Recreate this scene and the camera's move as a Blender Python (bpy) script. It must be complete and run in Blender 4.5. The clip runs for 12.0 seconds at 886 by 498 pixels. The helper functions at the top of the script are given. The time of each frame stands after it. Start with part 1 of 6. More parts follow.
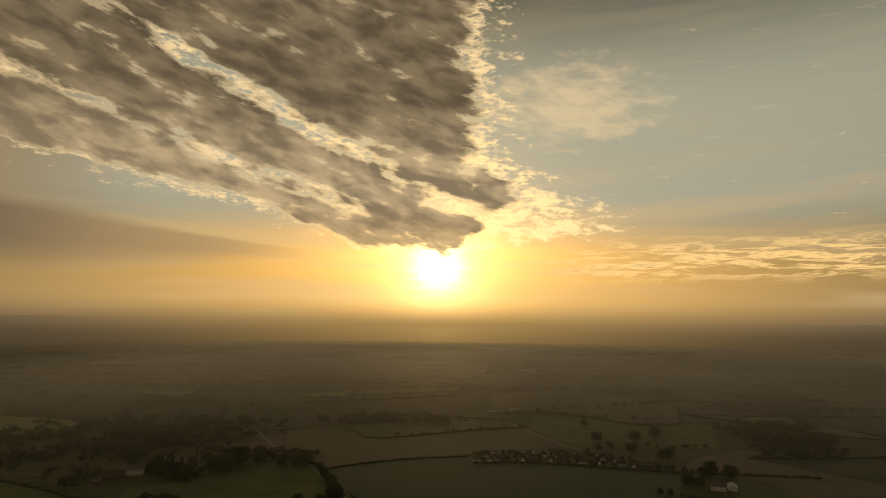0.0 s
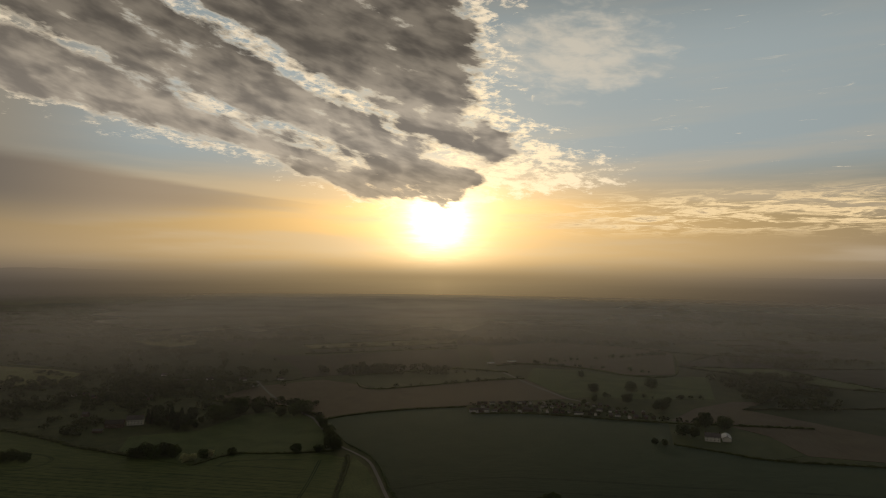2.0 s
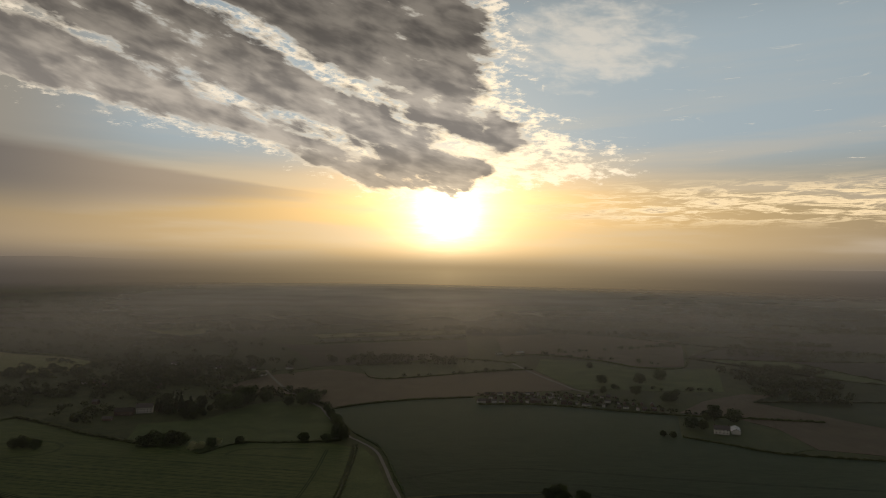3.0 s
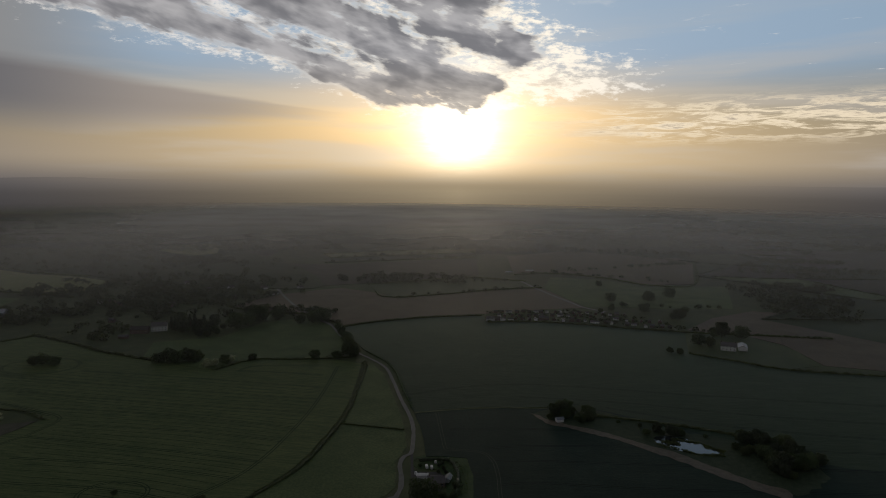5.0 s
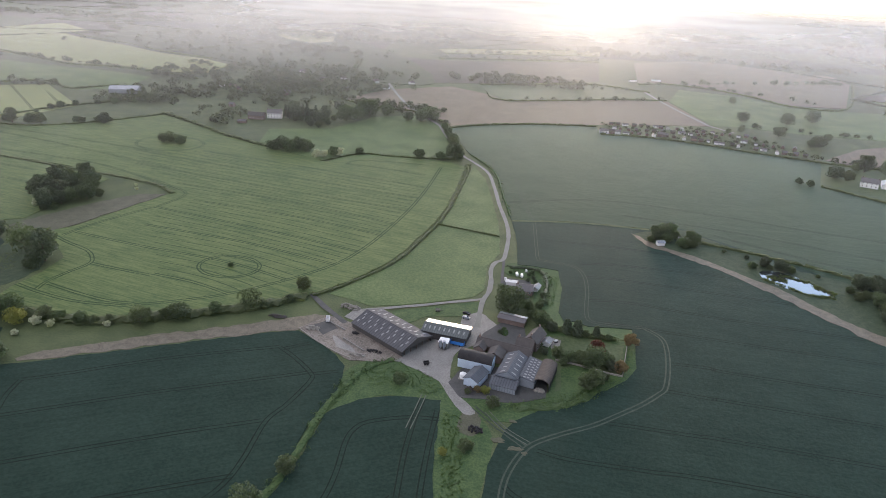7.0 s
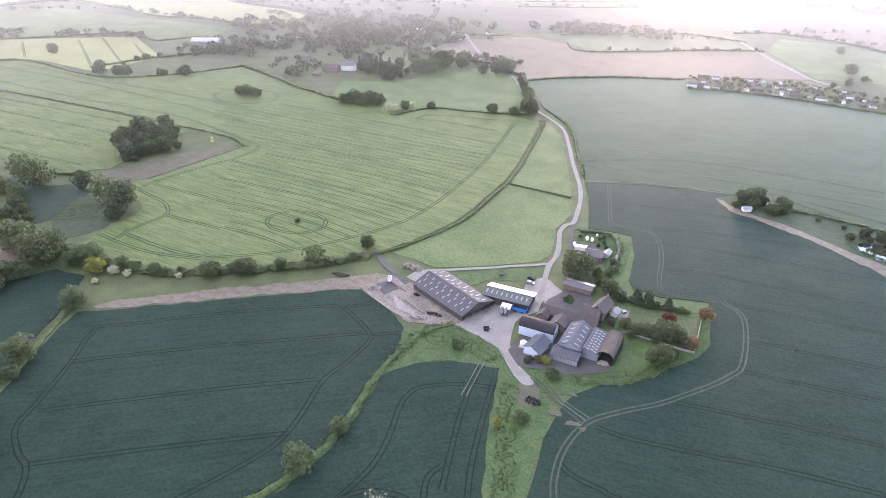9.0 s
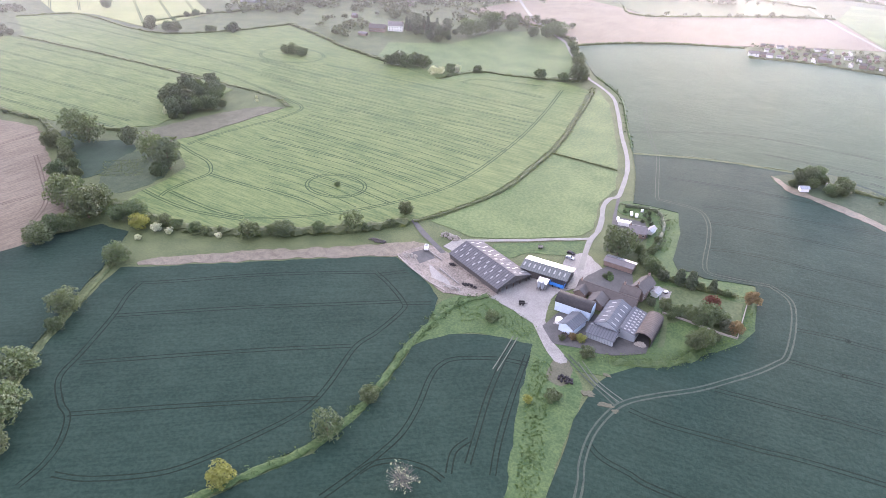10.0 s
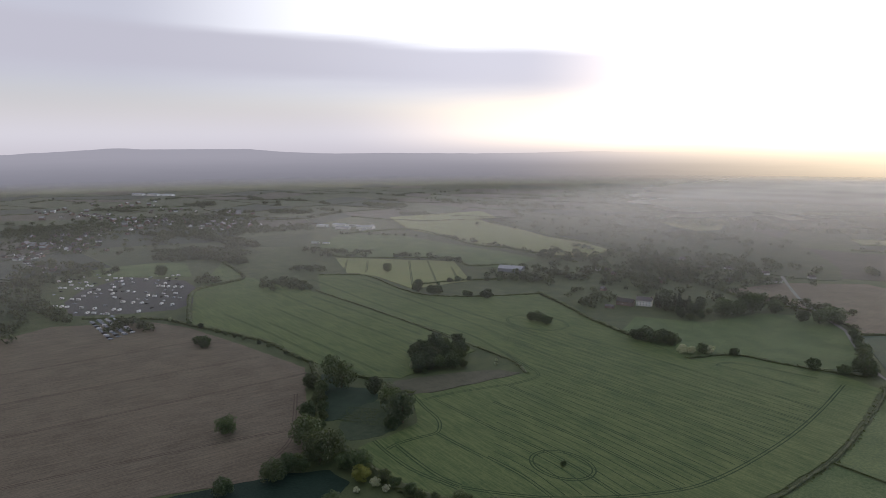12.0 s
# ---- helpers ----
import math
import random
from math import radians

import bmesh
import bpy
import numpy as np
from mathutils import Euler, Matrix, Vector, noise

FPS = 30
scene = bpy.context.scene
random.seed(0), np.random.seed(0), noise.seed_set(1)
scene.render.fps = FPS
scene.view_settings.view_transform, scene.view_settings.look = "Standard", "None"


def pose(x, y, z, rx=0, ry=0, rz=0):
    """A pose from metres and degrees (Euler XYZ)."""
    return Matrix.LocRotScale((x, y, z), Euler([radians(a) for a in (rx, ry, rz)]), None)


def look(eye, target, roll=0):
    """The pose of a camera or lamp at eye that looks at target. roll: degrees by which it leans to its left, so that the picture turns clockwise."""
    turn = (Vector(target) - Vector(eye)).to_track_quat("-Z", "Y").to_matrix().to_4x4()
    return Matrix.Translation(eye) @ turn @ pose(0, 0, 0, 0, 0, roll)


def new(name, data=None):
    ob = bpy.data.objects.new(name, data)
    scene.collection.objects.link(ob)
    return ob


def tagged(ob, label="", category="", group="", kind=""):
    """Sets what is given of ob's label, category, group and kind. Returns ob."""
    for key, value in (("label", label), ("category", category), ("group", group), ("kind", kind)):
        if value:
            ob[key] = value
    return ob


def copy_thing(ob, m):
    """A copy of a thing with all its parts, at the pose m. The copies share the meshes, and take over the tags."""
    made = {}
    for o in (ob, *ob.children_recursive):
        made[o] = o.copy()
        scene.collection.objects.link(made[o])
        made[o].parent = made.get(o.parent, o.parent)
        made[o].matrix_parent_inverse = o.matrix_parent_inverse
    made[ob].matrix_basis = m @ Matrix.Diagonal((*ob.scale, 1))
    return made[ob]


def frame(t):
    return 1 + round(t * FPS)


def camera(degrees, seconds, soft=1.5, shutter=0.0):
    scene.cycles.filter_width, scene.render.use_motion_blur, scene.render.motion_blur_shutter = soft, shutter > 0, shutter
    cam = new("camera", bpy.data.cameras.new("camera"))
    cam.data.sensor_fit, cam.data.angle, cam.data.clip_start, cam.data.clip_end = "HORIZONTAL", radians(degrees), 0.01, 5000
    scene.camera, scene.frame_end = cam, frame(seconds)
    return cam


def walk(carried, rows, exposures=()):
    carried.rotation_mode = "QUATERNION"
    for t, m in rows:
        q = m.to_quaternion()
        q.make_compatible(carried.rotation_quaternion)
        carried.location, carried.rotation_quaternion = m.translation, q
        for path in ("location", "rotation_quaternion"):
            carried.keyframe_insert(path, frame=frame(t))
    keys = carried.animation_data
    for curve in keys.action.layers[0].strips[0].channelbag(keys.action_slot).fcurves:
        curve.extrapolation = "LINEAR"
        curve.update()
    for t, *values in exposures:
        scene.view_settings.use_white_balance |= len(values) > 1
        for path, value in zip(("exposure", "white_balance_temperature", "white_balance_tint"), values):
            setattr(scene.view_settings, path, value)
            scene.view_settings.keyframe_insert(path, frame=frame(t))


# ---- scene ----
cam = camera(69.4, 12.0, soft=0.6)
PATH = [
    (0.0, pose(-6.00, -16.00, 170.45, 96.00, -0.60, -1.20)),
    (0.5, pose(-5.10, -13.90, 170.45, 94.50, -0.60, -1.55)),
    (1.0, pose(-4.20, -11.80, 170.45, 92.50, -0.60, -1.45)),
    (1.5, pose(-3.40, -9.80, 170.45, 92.00, -0.70, -1.40)),
    (2.0, pose(-2.70, -8.00, 170.45, 91.80, -0.70, -1.15)),
    (2.5, pose(-2.00, -6.30, 170.45, 91.60, -0.70, -0.57)),
    (4.5, look((0.849, 0.147, 170.442), (0.853, 2.142, 170.310), 1.3)),
    (5.0, look((2.234, 3.242, 170.388), (2.212, 5.229, 170.167), 0.6)),
    (5.5, look((3.633, 6.432, 170.319), (3.592, 8.396, 169.942), 1.4)),
    (6.0, look((5.001, 9.705, 170.262), (4.964, 11.628, 169.714), 3.8)),
    (6.5, look((6.307, 13.058, 170.243), (6.115, 14.915, 169.525), 3.3)),
    (7.0, look((7.477, 16.299, 170.238), (7.150, 18.094, 169.419), 2.8)),
    (9.0, look((10.378, 27.876, 170.238), (9.845, 29.549, 169.281), 1.2)),
    (9.5, look((10.580, 30.771, 170.248), (9.993, 32.395, 169.238), 1.5)),
    (10.0, look((10.435, 33.964, 170.253), (9.801, 35.539, 169.197), 1.4)),
    (10.5, look((9.907, 37.652, 170.251), (9.213, 39.217, 169.217), 1.6)),
    (11.0, look((9.023, 41.781, 170.257), (8.218, 43.346, 169.308), 1.2)),
    (11.5, look((7.840, 46.107, 170.254), (6.709, 47.614, 169.584), 0.8)),
    (12.0, look((6.582, 50.418, 170.256), (5.193, 51.824, 169.949), -0.5)),
]
EXPOSURES = [
    (0.0, -2.35, 18000, 11),
    (0.5, -2.45, 14000, 10),
    (1.0, -2.55, 11800, 10),
    (2.0, -2.35, 8700, 10),
    (2.7, -2.15, 8200, 10),
    (4.5, -2.28, 6450, 11),
    (5.5, -2.25, 6400, 12),
    (6.0, -1.7, 6300, 15),
    (6.5, -0.1, 6350, 15),
    (7.0, 1.22, 6120, 17),
    (9.0, 2.27, 5950, 28),
    (10.5, 2.63, 5970, 32),
    (11.0, 2.65, 6020, 34),
    (11.5, 2.0, 6020, 29),
    (12.0, 0.05, 6150, 15),
]
walk(cam, PATH, EXPOSURES)

# ---- sky and sun ----
SUN_AZ, SUN_EL = 0.7, 4.5        # degrees; azimuth to the right of +y


def direction(az, el):
    a, e = radians(az), radians(el)
    return Vector((math.sin(a) * math.cos(e), math.cos(a) * math.cos(e), math.sin(e)))


class Nodes:
    """Short hand for building node trees."""

    def __init__(self, tree):
        self.tree = tree
        tree.nodes.clear()

    def add(self, kind, **props):
        n = self.tree.nodes.new(kind)
        for key, value in props.items():
            setattr(n, key, value)
        return n

    def put(self, socket, value):
        if isinstance(value, bpy.types.NodeSocket):
            self.tree.links.new(value, socket)
        else:
            socket.default_value = value

    def math(self, op, a, b=0.0, clamp=False):
        n = self.add("ShaderNodeMath", operation=op, use_clamp=clamp)
        self.put(n.inputs[0], a)
        self.put(n.inputs[1], b)
        return n.outputs[0]

    def ramp(self, x, lo, hi, a=0.0, b=1.0):
        n = self.add("ShaderNodeMapRange", interpolation_type="SMOOTHSTEP")
        for i, v in enumerate((x, lo, hi, a, b)):
            self.put(n.inputs[i], v)
        return n.outputs[0]

    def mix(self, f, a, b, blend="MIX"):
        n = self.add("ShaderNodeMix", data_type="RGBA", blend_type=blend)
        self.put(n.inputs[0], f)
        for i, v in ((6, a), (7, b)):
            self.put(n.inputs[i], (*v, 1) if isinstance(v, tuple) and len(v) == 3 else v)
        return n.outputs[2]

    def noise(self, vec, scale, detail=4.0, rough=0.55, distortion=0.0):
        n = self.add("ShaderNodeTexNoise")
        self.put(n.inputs["Vector"], vec)
        for key, v in (("Scale", scale), ("Detail", detail), ("Roughness", rough), ("Distortion", distortion)):
            n.inputs[key].default_value = v
        return n.outputs["Fac"]

    def vec(self, x, y, z=0.0):
        n = self.add("ShaderNodeCombineXYZ")
        for i, v in enumerate((x, y, z)):
            self.put(n.inputs[i], v)
        return n.outputs[0]


def make_sky():
    world = bpy.data.worlds.new("sky")
    scene.world = world
    world.use_nodes = True
    k = Nodes(world.node_tree)
    co = k.add("ShaderNodeTexCoord").outputs["Generated"]
    sep = k.add("ShaderNodeSeparateXYZ")
    k.put(sep.inputs[0], co)
    el = k.math("MULTIPLY", k.math("ARCSINE", sep.outputs[2]), 57.2958)
    az = k.math("MULTIPLY", k.math("ARCTAN2", sep.outputs[0], sep.outputs[1]), 57.2958)
    dot = k.add("ShaderNodeVectorMath", operation="DOT_PRODUCT")
    k.put(dot.inputs[0], co)
    dot.inputs[1].default_value = direction(SUN_AZ, SUN_EL)
    away = k.math("MULTIPLY", k.math("ARCCOSINE", k.math("MINIMUM", dot.outputs["Value"], 0.999999)), 57.2958)
    # clear sky, dimmer overhead
    nishita = k.add("ShaderNodeTexSky", sky_type="NISHITA", sun_disc=False)
    nishita.sun_elevation, nishita.sun_rotation = radians(SUN_EL), radians(SUN_AZ)
    nishita.air_density, nishita.dust_density, nishita.ozone_density = 1.0, 1.5, 1.5
    sky = k.mix(1.0, nishita.outputs[0], (0.05, 0.05, 0.05), "MULTIPLY")
    near_sun = k.ramp(away, 3.0, 56.0, 1.0, 0.0)
    front = k.ramp(away, 20.0, 110.0, 1.0, 0.0)
    blue = k.mix(front, (0.046, 0.060, 0.078), (0.29, 0.395, 0.51))
    sky = k.mix(k.ramp(el, 3.0, 11.0, 0.0, 0.95), sky, blue)
    sky = k.mix(k.ramp(el, 17.0, 32.0, 0.0, 0.96), sky, (0.014, 0.019, 0.025))
    # even grey overcast away to the left
    sky = k.mix(k.math("MULTIPLY", k.ramp(az, -22.0, -36.0), k.ramp(el, 2.0, 8.0, 0.0, 0.97)), sky, k.mix(k.ramp(az, -72.0, -52.0), (0.128, 0.128, 0.138), (0.245, 0.245, 0.242)))
    # warm haze low down, strongest towards the sun
    low = k.ramp(el, 1.0, 9.5, 0.95, 0.0)
    sky = k.mix(low, sky, k.mix(near_sun, (0.160, 0.155, 0.160), (0.62, 0.48, 0.285)))
    # glow round the sun
    g1 = k.math("ADD", k.math("EXPONENT", k.math("MULTIPLY", away, -0.85)), k.math("MULTIPLY", k.math("EXPONENT", k.math("MULTIPLY", k.math("MULTIPLY", away, away), -0.35)), 0.5))
    g2 = k.math("ADD", k.math("MULTIPLY", k.math("EXPONENT", k.math("MULTIPLY", away, -0.19)), 0.9), k.math("MULTIPLY", k.math("EXPONENT", k.math("MULTIPLY", away, -0.40)), 1.5))
    glow = k.mix(1.0, k.mix(1.0, (1.0, 0.92, 0.77), g1, "MULTIPLY"), (4.0, 4.0, 4.0), "MULTIPLY")
    wide = k.mix(1.0, k.mix(1.0, (1.0, 0.835, 0.575), g2, "MULTIPLY"), (0.75, 0.75, 0.75), "MULTIPLY")
    # clouds, in degrees of azimuth and height
    warp = k.math("SUBTRACT", k.noise(k.vec(k.math("MULTIPLY", az, 0.16), k.math("MULTIPLY", el, 0.34), 3.0), 1.0, 4.0, 0.55), 0.5)
    slant = k.math("ADD", el, k.math("MULTIPLY", k.math("MINIMUM", az, 4.0), 0.28))
    big = k.math("SUBTRACT", k.noise(k.vec(k.math("MULTIPLY", az, 0.17), k.math("MULTIPLY", slant, 0.55), 4.0), 1.0, 4.0, 0.55), 0.5)
    mottle = k.math("SUBTRACT", k.noise(k.vec(k.math("MULTIPLY", az, 0.42), k.math("MULTIPLY", k.math("ADD", el, k.math("MULTIPLY", az, 0.16)), 0.95), 7.0), 1.0, 6.0, 0.54, 0.3), 0.5)
    speck = k.math("SUBTRACT", k.noise(k.vec(k.math("MULTIPLY", az, 1.15), k.math("MULTIPLY", el, 2.9), 11.0), 1.0, 6.0, 0.66), 0.5)
    wisps = k.noise(k.vec(k.math("MULTIPLY", az, 0.26), k.math("MULTIPLY", el, 1.9), 9.0), 1.0, 10.0, 0.68, 0.5)
    soft_noise = k.noise(k.vec(k.math("MULTIPLY", az, 0.05), k.math("MULTIPLY", el, 0.5), 2.0), 1.0, 4.0, 0.5)
    e = k.math("ADD", el, k.math("MULTIPLY", warp, 1.6))
    a = k.math("ADD", az, k.math("MULTIPLY", warp, 5.0))

    def line(x, slope, base):
        return k.math("ADD", k.math("MULTIPLY", x, slope), base)

    # the bank: above an edge that falls from the left towards the sun, inside a bulging edge on the right
    edge = k.math("MAXIMUM", line(az, -0.02, 5.95), k.math("MINIMUM", line(az, -0.396, 3.72), line(az, -0.15, 7.8)))
    under = k.math("ADD", k.math("SUBTRACT", e, edge), 0.5)
    core_right = k.math("MAXIMUM", k.math("MINIMUM", line(el, 0.65, 0.8), line(el, -2.4, 37.5)), 4.5)
    fringe_right = k.math("MINIMUM", line(el, 6.5, -32.0), k.math("MAXIMUM", line(el, -1.45, 28.5), 7.0))
    core = k.math("MINIMUM", k.math("MAXIMUM", k.math("MINIMUM", under, k.math("MULTIPLY", k.math("SUBTRACT", core_right, a), 0.45)), -2.0), 1.1)
    fringe = k.math("MINIMUM", k.math("MAXIMUM", k.math("MINIMUM", k.math("ADD", under, 0.35), k.math("MULTIPLY", k.math("SUBTRACT", fringe_right, a), 0.30)), -2.0), 1.0)
    # brighter lanes between its arms
    lane_1 = k.math("MULTIPLY", k.ramp(k.math("ABSOLUTE", k.math("SUBTRACT", e, line(az, -0.307, 7.45))), 0.2, 1.5, 1.0, 0.0), k.ramp(az, -9.0, 0.0, 1.0, 0.35))
    lane_2 = k.math("MULTIPLY", k.ramp(k.math("ABSOLUTE", k.math("SUBTRACT", e, line(az, -0.45, 11.2))), 0.3, 1.6, 1.0, 0.0), k.ramp(az, 3.0, 8.0, 1.0, 0.1))
    lanes = k.math("MAXIMUM", k.math("MULTIPLY", lane_1, 0.65), k.math("MULTIPLY", lane_2, 0.85))
    relief = k.math("ADD", k.math("MULTIPLY", big, 1.9), k.math("ADD", k.math("MULTIPLY", mottle, 1.0), k.math("MULTIPLY", speck, 0.22)))
    mass = k.math("ADD", k.math("MULTIPLY", core, 0.62), k.math("SUBTRACT", relief, k.math("MULTIPLY", lanes, 0.62)))
    spread = k.math("ADD", k.math("MULTIPLY", fringe, 0.48), k.math("ADD", k.math("MULTIPLY", mottle, 2.6), k.math("MULTIPLY", speck, 2.2)))
    thick = k.ramp(mass, 0.06, 0.50)
    cover = k.math("MAXIMUM", thick, k.ramp(spread, 0.02, 0.75, 0.0, 0.92))
    # long soft bar of cloud to the left
    bar_mid = line(az, -0.045, 4.9)
    bar_half = k.math("MINIMUM", k.math("MAXIMUM", line(az, -0.10, -0.8), 0.25), 2.3)
    bar_off = k.math("SUBTRACT", k.math("ADD", el, k.math("MULTIPLY", k.math("SUBTRACT", soft_noise, 0.5), 1.4)), bar_mid)
    bar_rel = k.math("DIVIDE", bar_off, bar_half)
    bar = k.math("MULTIPLY", k.math("MULTIPLY", k.ramp(bar_rel, 0.55, 1.1, 1.0, 0.0), k.ramp(bar_rel, -1.7, -0.2, 0.0, 1.0)), k.ramp(az, -24.0, -7.0, 1.0, 0.0))
    # wisps to the right, a pale puff, and a scatter of small ones
    band = k.math("MULTIPLY", k.ramp(el, 2.6, 4.2), k.ramp(el, 5.4, 7.4, 1.0, 0.0))
    wisp = k.math("MULTIPLY", k.ramp(wisps, 0.44, 0.60), k.math("MULTIPLY", k.math("MULTIPLY", band, k.math("MULTIPLY", k.ramp(az, 9.0, 18.0, 0.15, 1.0), k.ramp(az, -14.0, -2.0))), 0.95))
    high = k.math("MULTIPLY", k.math("MULTIPLY", k.ramp(el, 7.4, 8.4), k.ramp(el, 9.5, 12.0, 1.0, 0.0)), k.ramp(az, 22.0, 31.0))
    few = k.math("MULTIPLY", k.ramp(wisps, 0.61, 0.70), k.math("ADD", k.math("MULTIPLY", high, 0.85), k.math("MULTIPLY", k.ramp(el, 7.0, 10.0, 0.0, 0.25), k.ramp(az, 8.0, 16.0))), True)
    puff_d = k.math("ADD", k.math("POWER", k.math("DIVIDE", k.math("SUBTRACT", a, 12.0), 9.0), 2.0), k.math("POWER", k.math("DIVIDE", k.math("SUBTRACT", e, 18.5), 4.2), 2.0))
    puff = k.ramp(k.math("ADD", k.math("SUBTRACT", 1.0, puff_d), k.math("ADD", k.math("MULTIPLY", big, 2.6), k.math("MULTIPLY", mottle, 2.4))), 0.0, 1.3, 0.0, 0.6)
    veil = k.math("MULTIPLY", k.math("MULTIPLY", k.ramp(soft_noise, 0.42, 0.66), k.ramp(el, 4.0, 14.0, 0.55, 0.1)), k.ramp(az, -38.0, -18.0))
    # colours: thin cloud bright, thick cloud grey
    lit = k.mix(k.ramp(away, 2.0, 22.0), (1.25, 1.10, 0.85), (0.78, 0.75, 0.70))
    broad = k.math("SUBTRACT", k.noise(k.vec(k.math("MULTIPLY", az, 0.30), k.math("MULTIPLY", k.math("ADD", el, k.math("MULTIPLY", az, 0.2)), 0.62), 15.0), 1.0, 2.5, 0.5, 0.4), 0.5)
    shade = k.math("ADD", k.math("MULTIPLY", mottle, 0.35), k.math("ADD", k.math("MULTIPLY", broad, 1.1), k.math("MULTIPLY", big, 1.2)))
    body = k.mix(k.ramp(shade, -0.28, 0.30), k.mix(k.ramp(el, 4.5, 11.0), (0.48, 0.42, 0.35), (0.43, 0.42, 0.42)), k.mix(k.ramp(el, 4.5, 11.0), (0.28, 0.25, 0.215), (0.190, 0.189, 0.200)))
    body = k.mix(k.ramp(el, 12.0, 20.0, 0.0, 0.8), body, k.mix(k.ramp(shade, -0.28, 0.30), (0.125, 0.122, 0.122), (0.055, 0.054, 0.056)))
    sky = k.mix(veil, sky, k.mix(near_sun, (0.40, 0.38, 0.38), (0.60, 0.52, 0.40)))
    sky = k.mix(puff, sky, (0.62, 0.62, 0.62))
    sky = k.mix(few, sky, (0.70, 0.68, 0.64))
    sky = k.mix(wisp, sky, k.mix(k.ramp(wisps, 0.54, 0.70), (0.92, 0.78, 0.56), (0.42, 0.35, 0.27)))
    sky = k.mix(k.math("MULTIPLY", bar, 0.88), sky, k.mix(k.ramp(az, -38.0, -21.0), (0.122, 0.120, 0.130), (0.310, 0.268, 0.236)))
    sky = k.mix(1.0, sky, wide, "ADD")
    sky = k.mix(cover, sky, k.mix(thick, lit, body))
    glow = k.mix(1.0, glow, k.ramp(wisps, 0.30, 0.62, 1.4, 0.6), "MULTIPLY")
    hole = k.math("SUBTRACT", 1.0, k.math("MULTIPLY", thick, 0.86))
    sky = k.mix(1.0, sky, k.mix(1.0, glow, hole, "MULTIPLY"), "ADD")
    # the sky facing the sun is brighter
    lift = k.ramp(away, 40.0, 60.0, 1.17, 1.0)
    sky = k.mix(1.0, sky, k.vec(lift, lift, lift), "MULTIPLY")
    # brown haze in line with the ground
    sky = k.mix(k.ramp(el, -1.0, 1.7, 0.92, 0.0), sky, k.mix(k.ramp(away, 2.0, 40.0, 1.0, 0.0), (0.13, 0.122, 0.126), (0.30, 0.235, 0.145)))
    back = k.add("ShaderNodeBackground")
    k.put(back.inputs[0], sky)
    back.inputs[1].default_value = 4.3
    k.put(k.add("ShaderNodeOutputWorld").inputs[0], back.outputs[0])


make_sky()
sun = new("sun", bpy.data.lights.new("sun", "SUN"))
sun.data.energy, sun.data.angle, sun.data.color = 0.6, radians(12), (1.0, 0.80, 0.55)
sun.matrix_world = look((0, 0, 0), -direction(SUN_AZ, SUN_EL))

# ---- materials ----


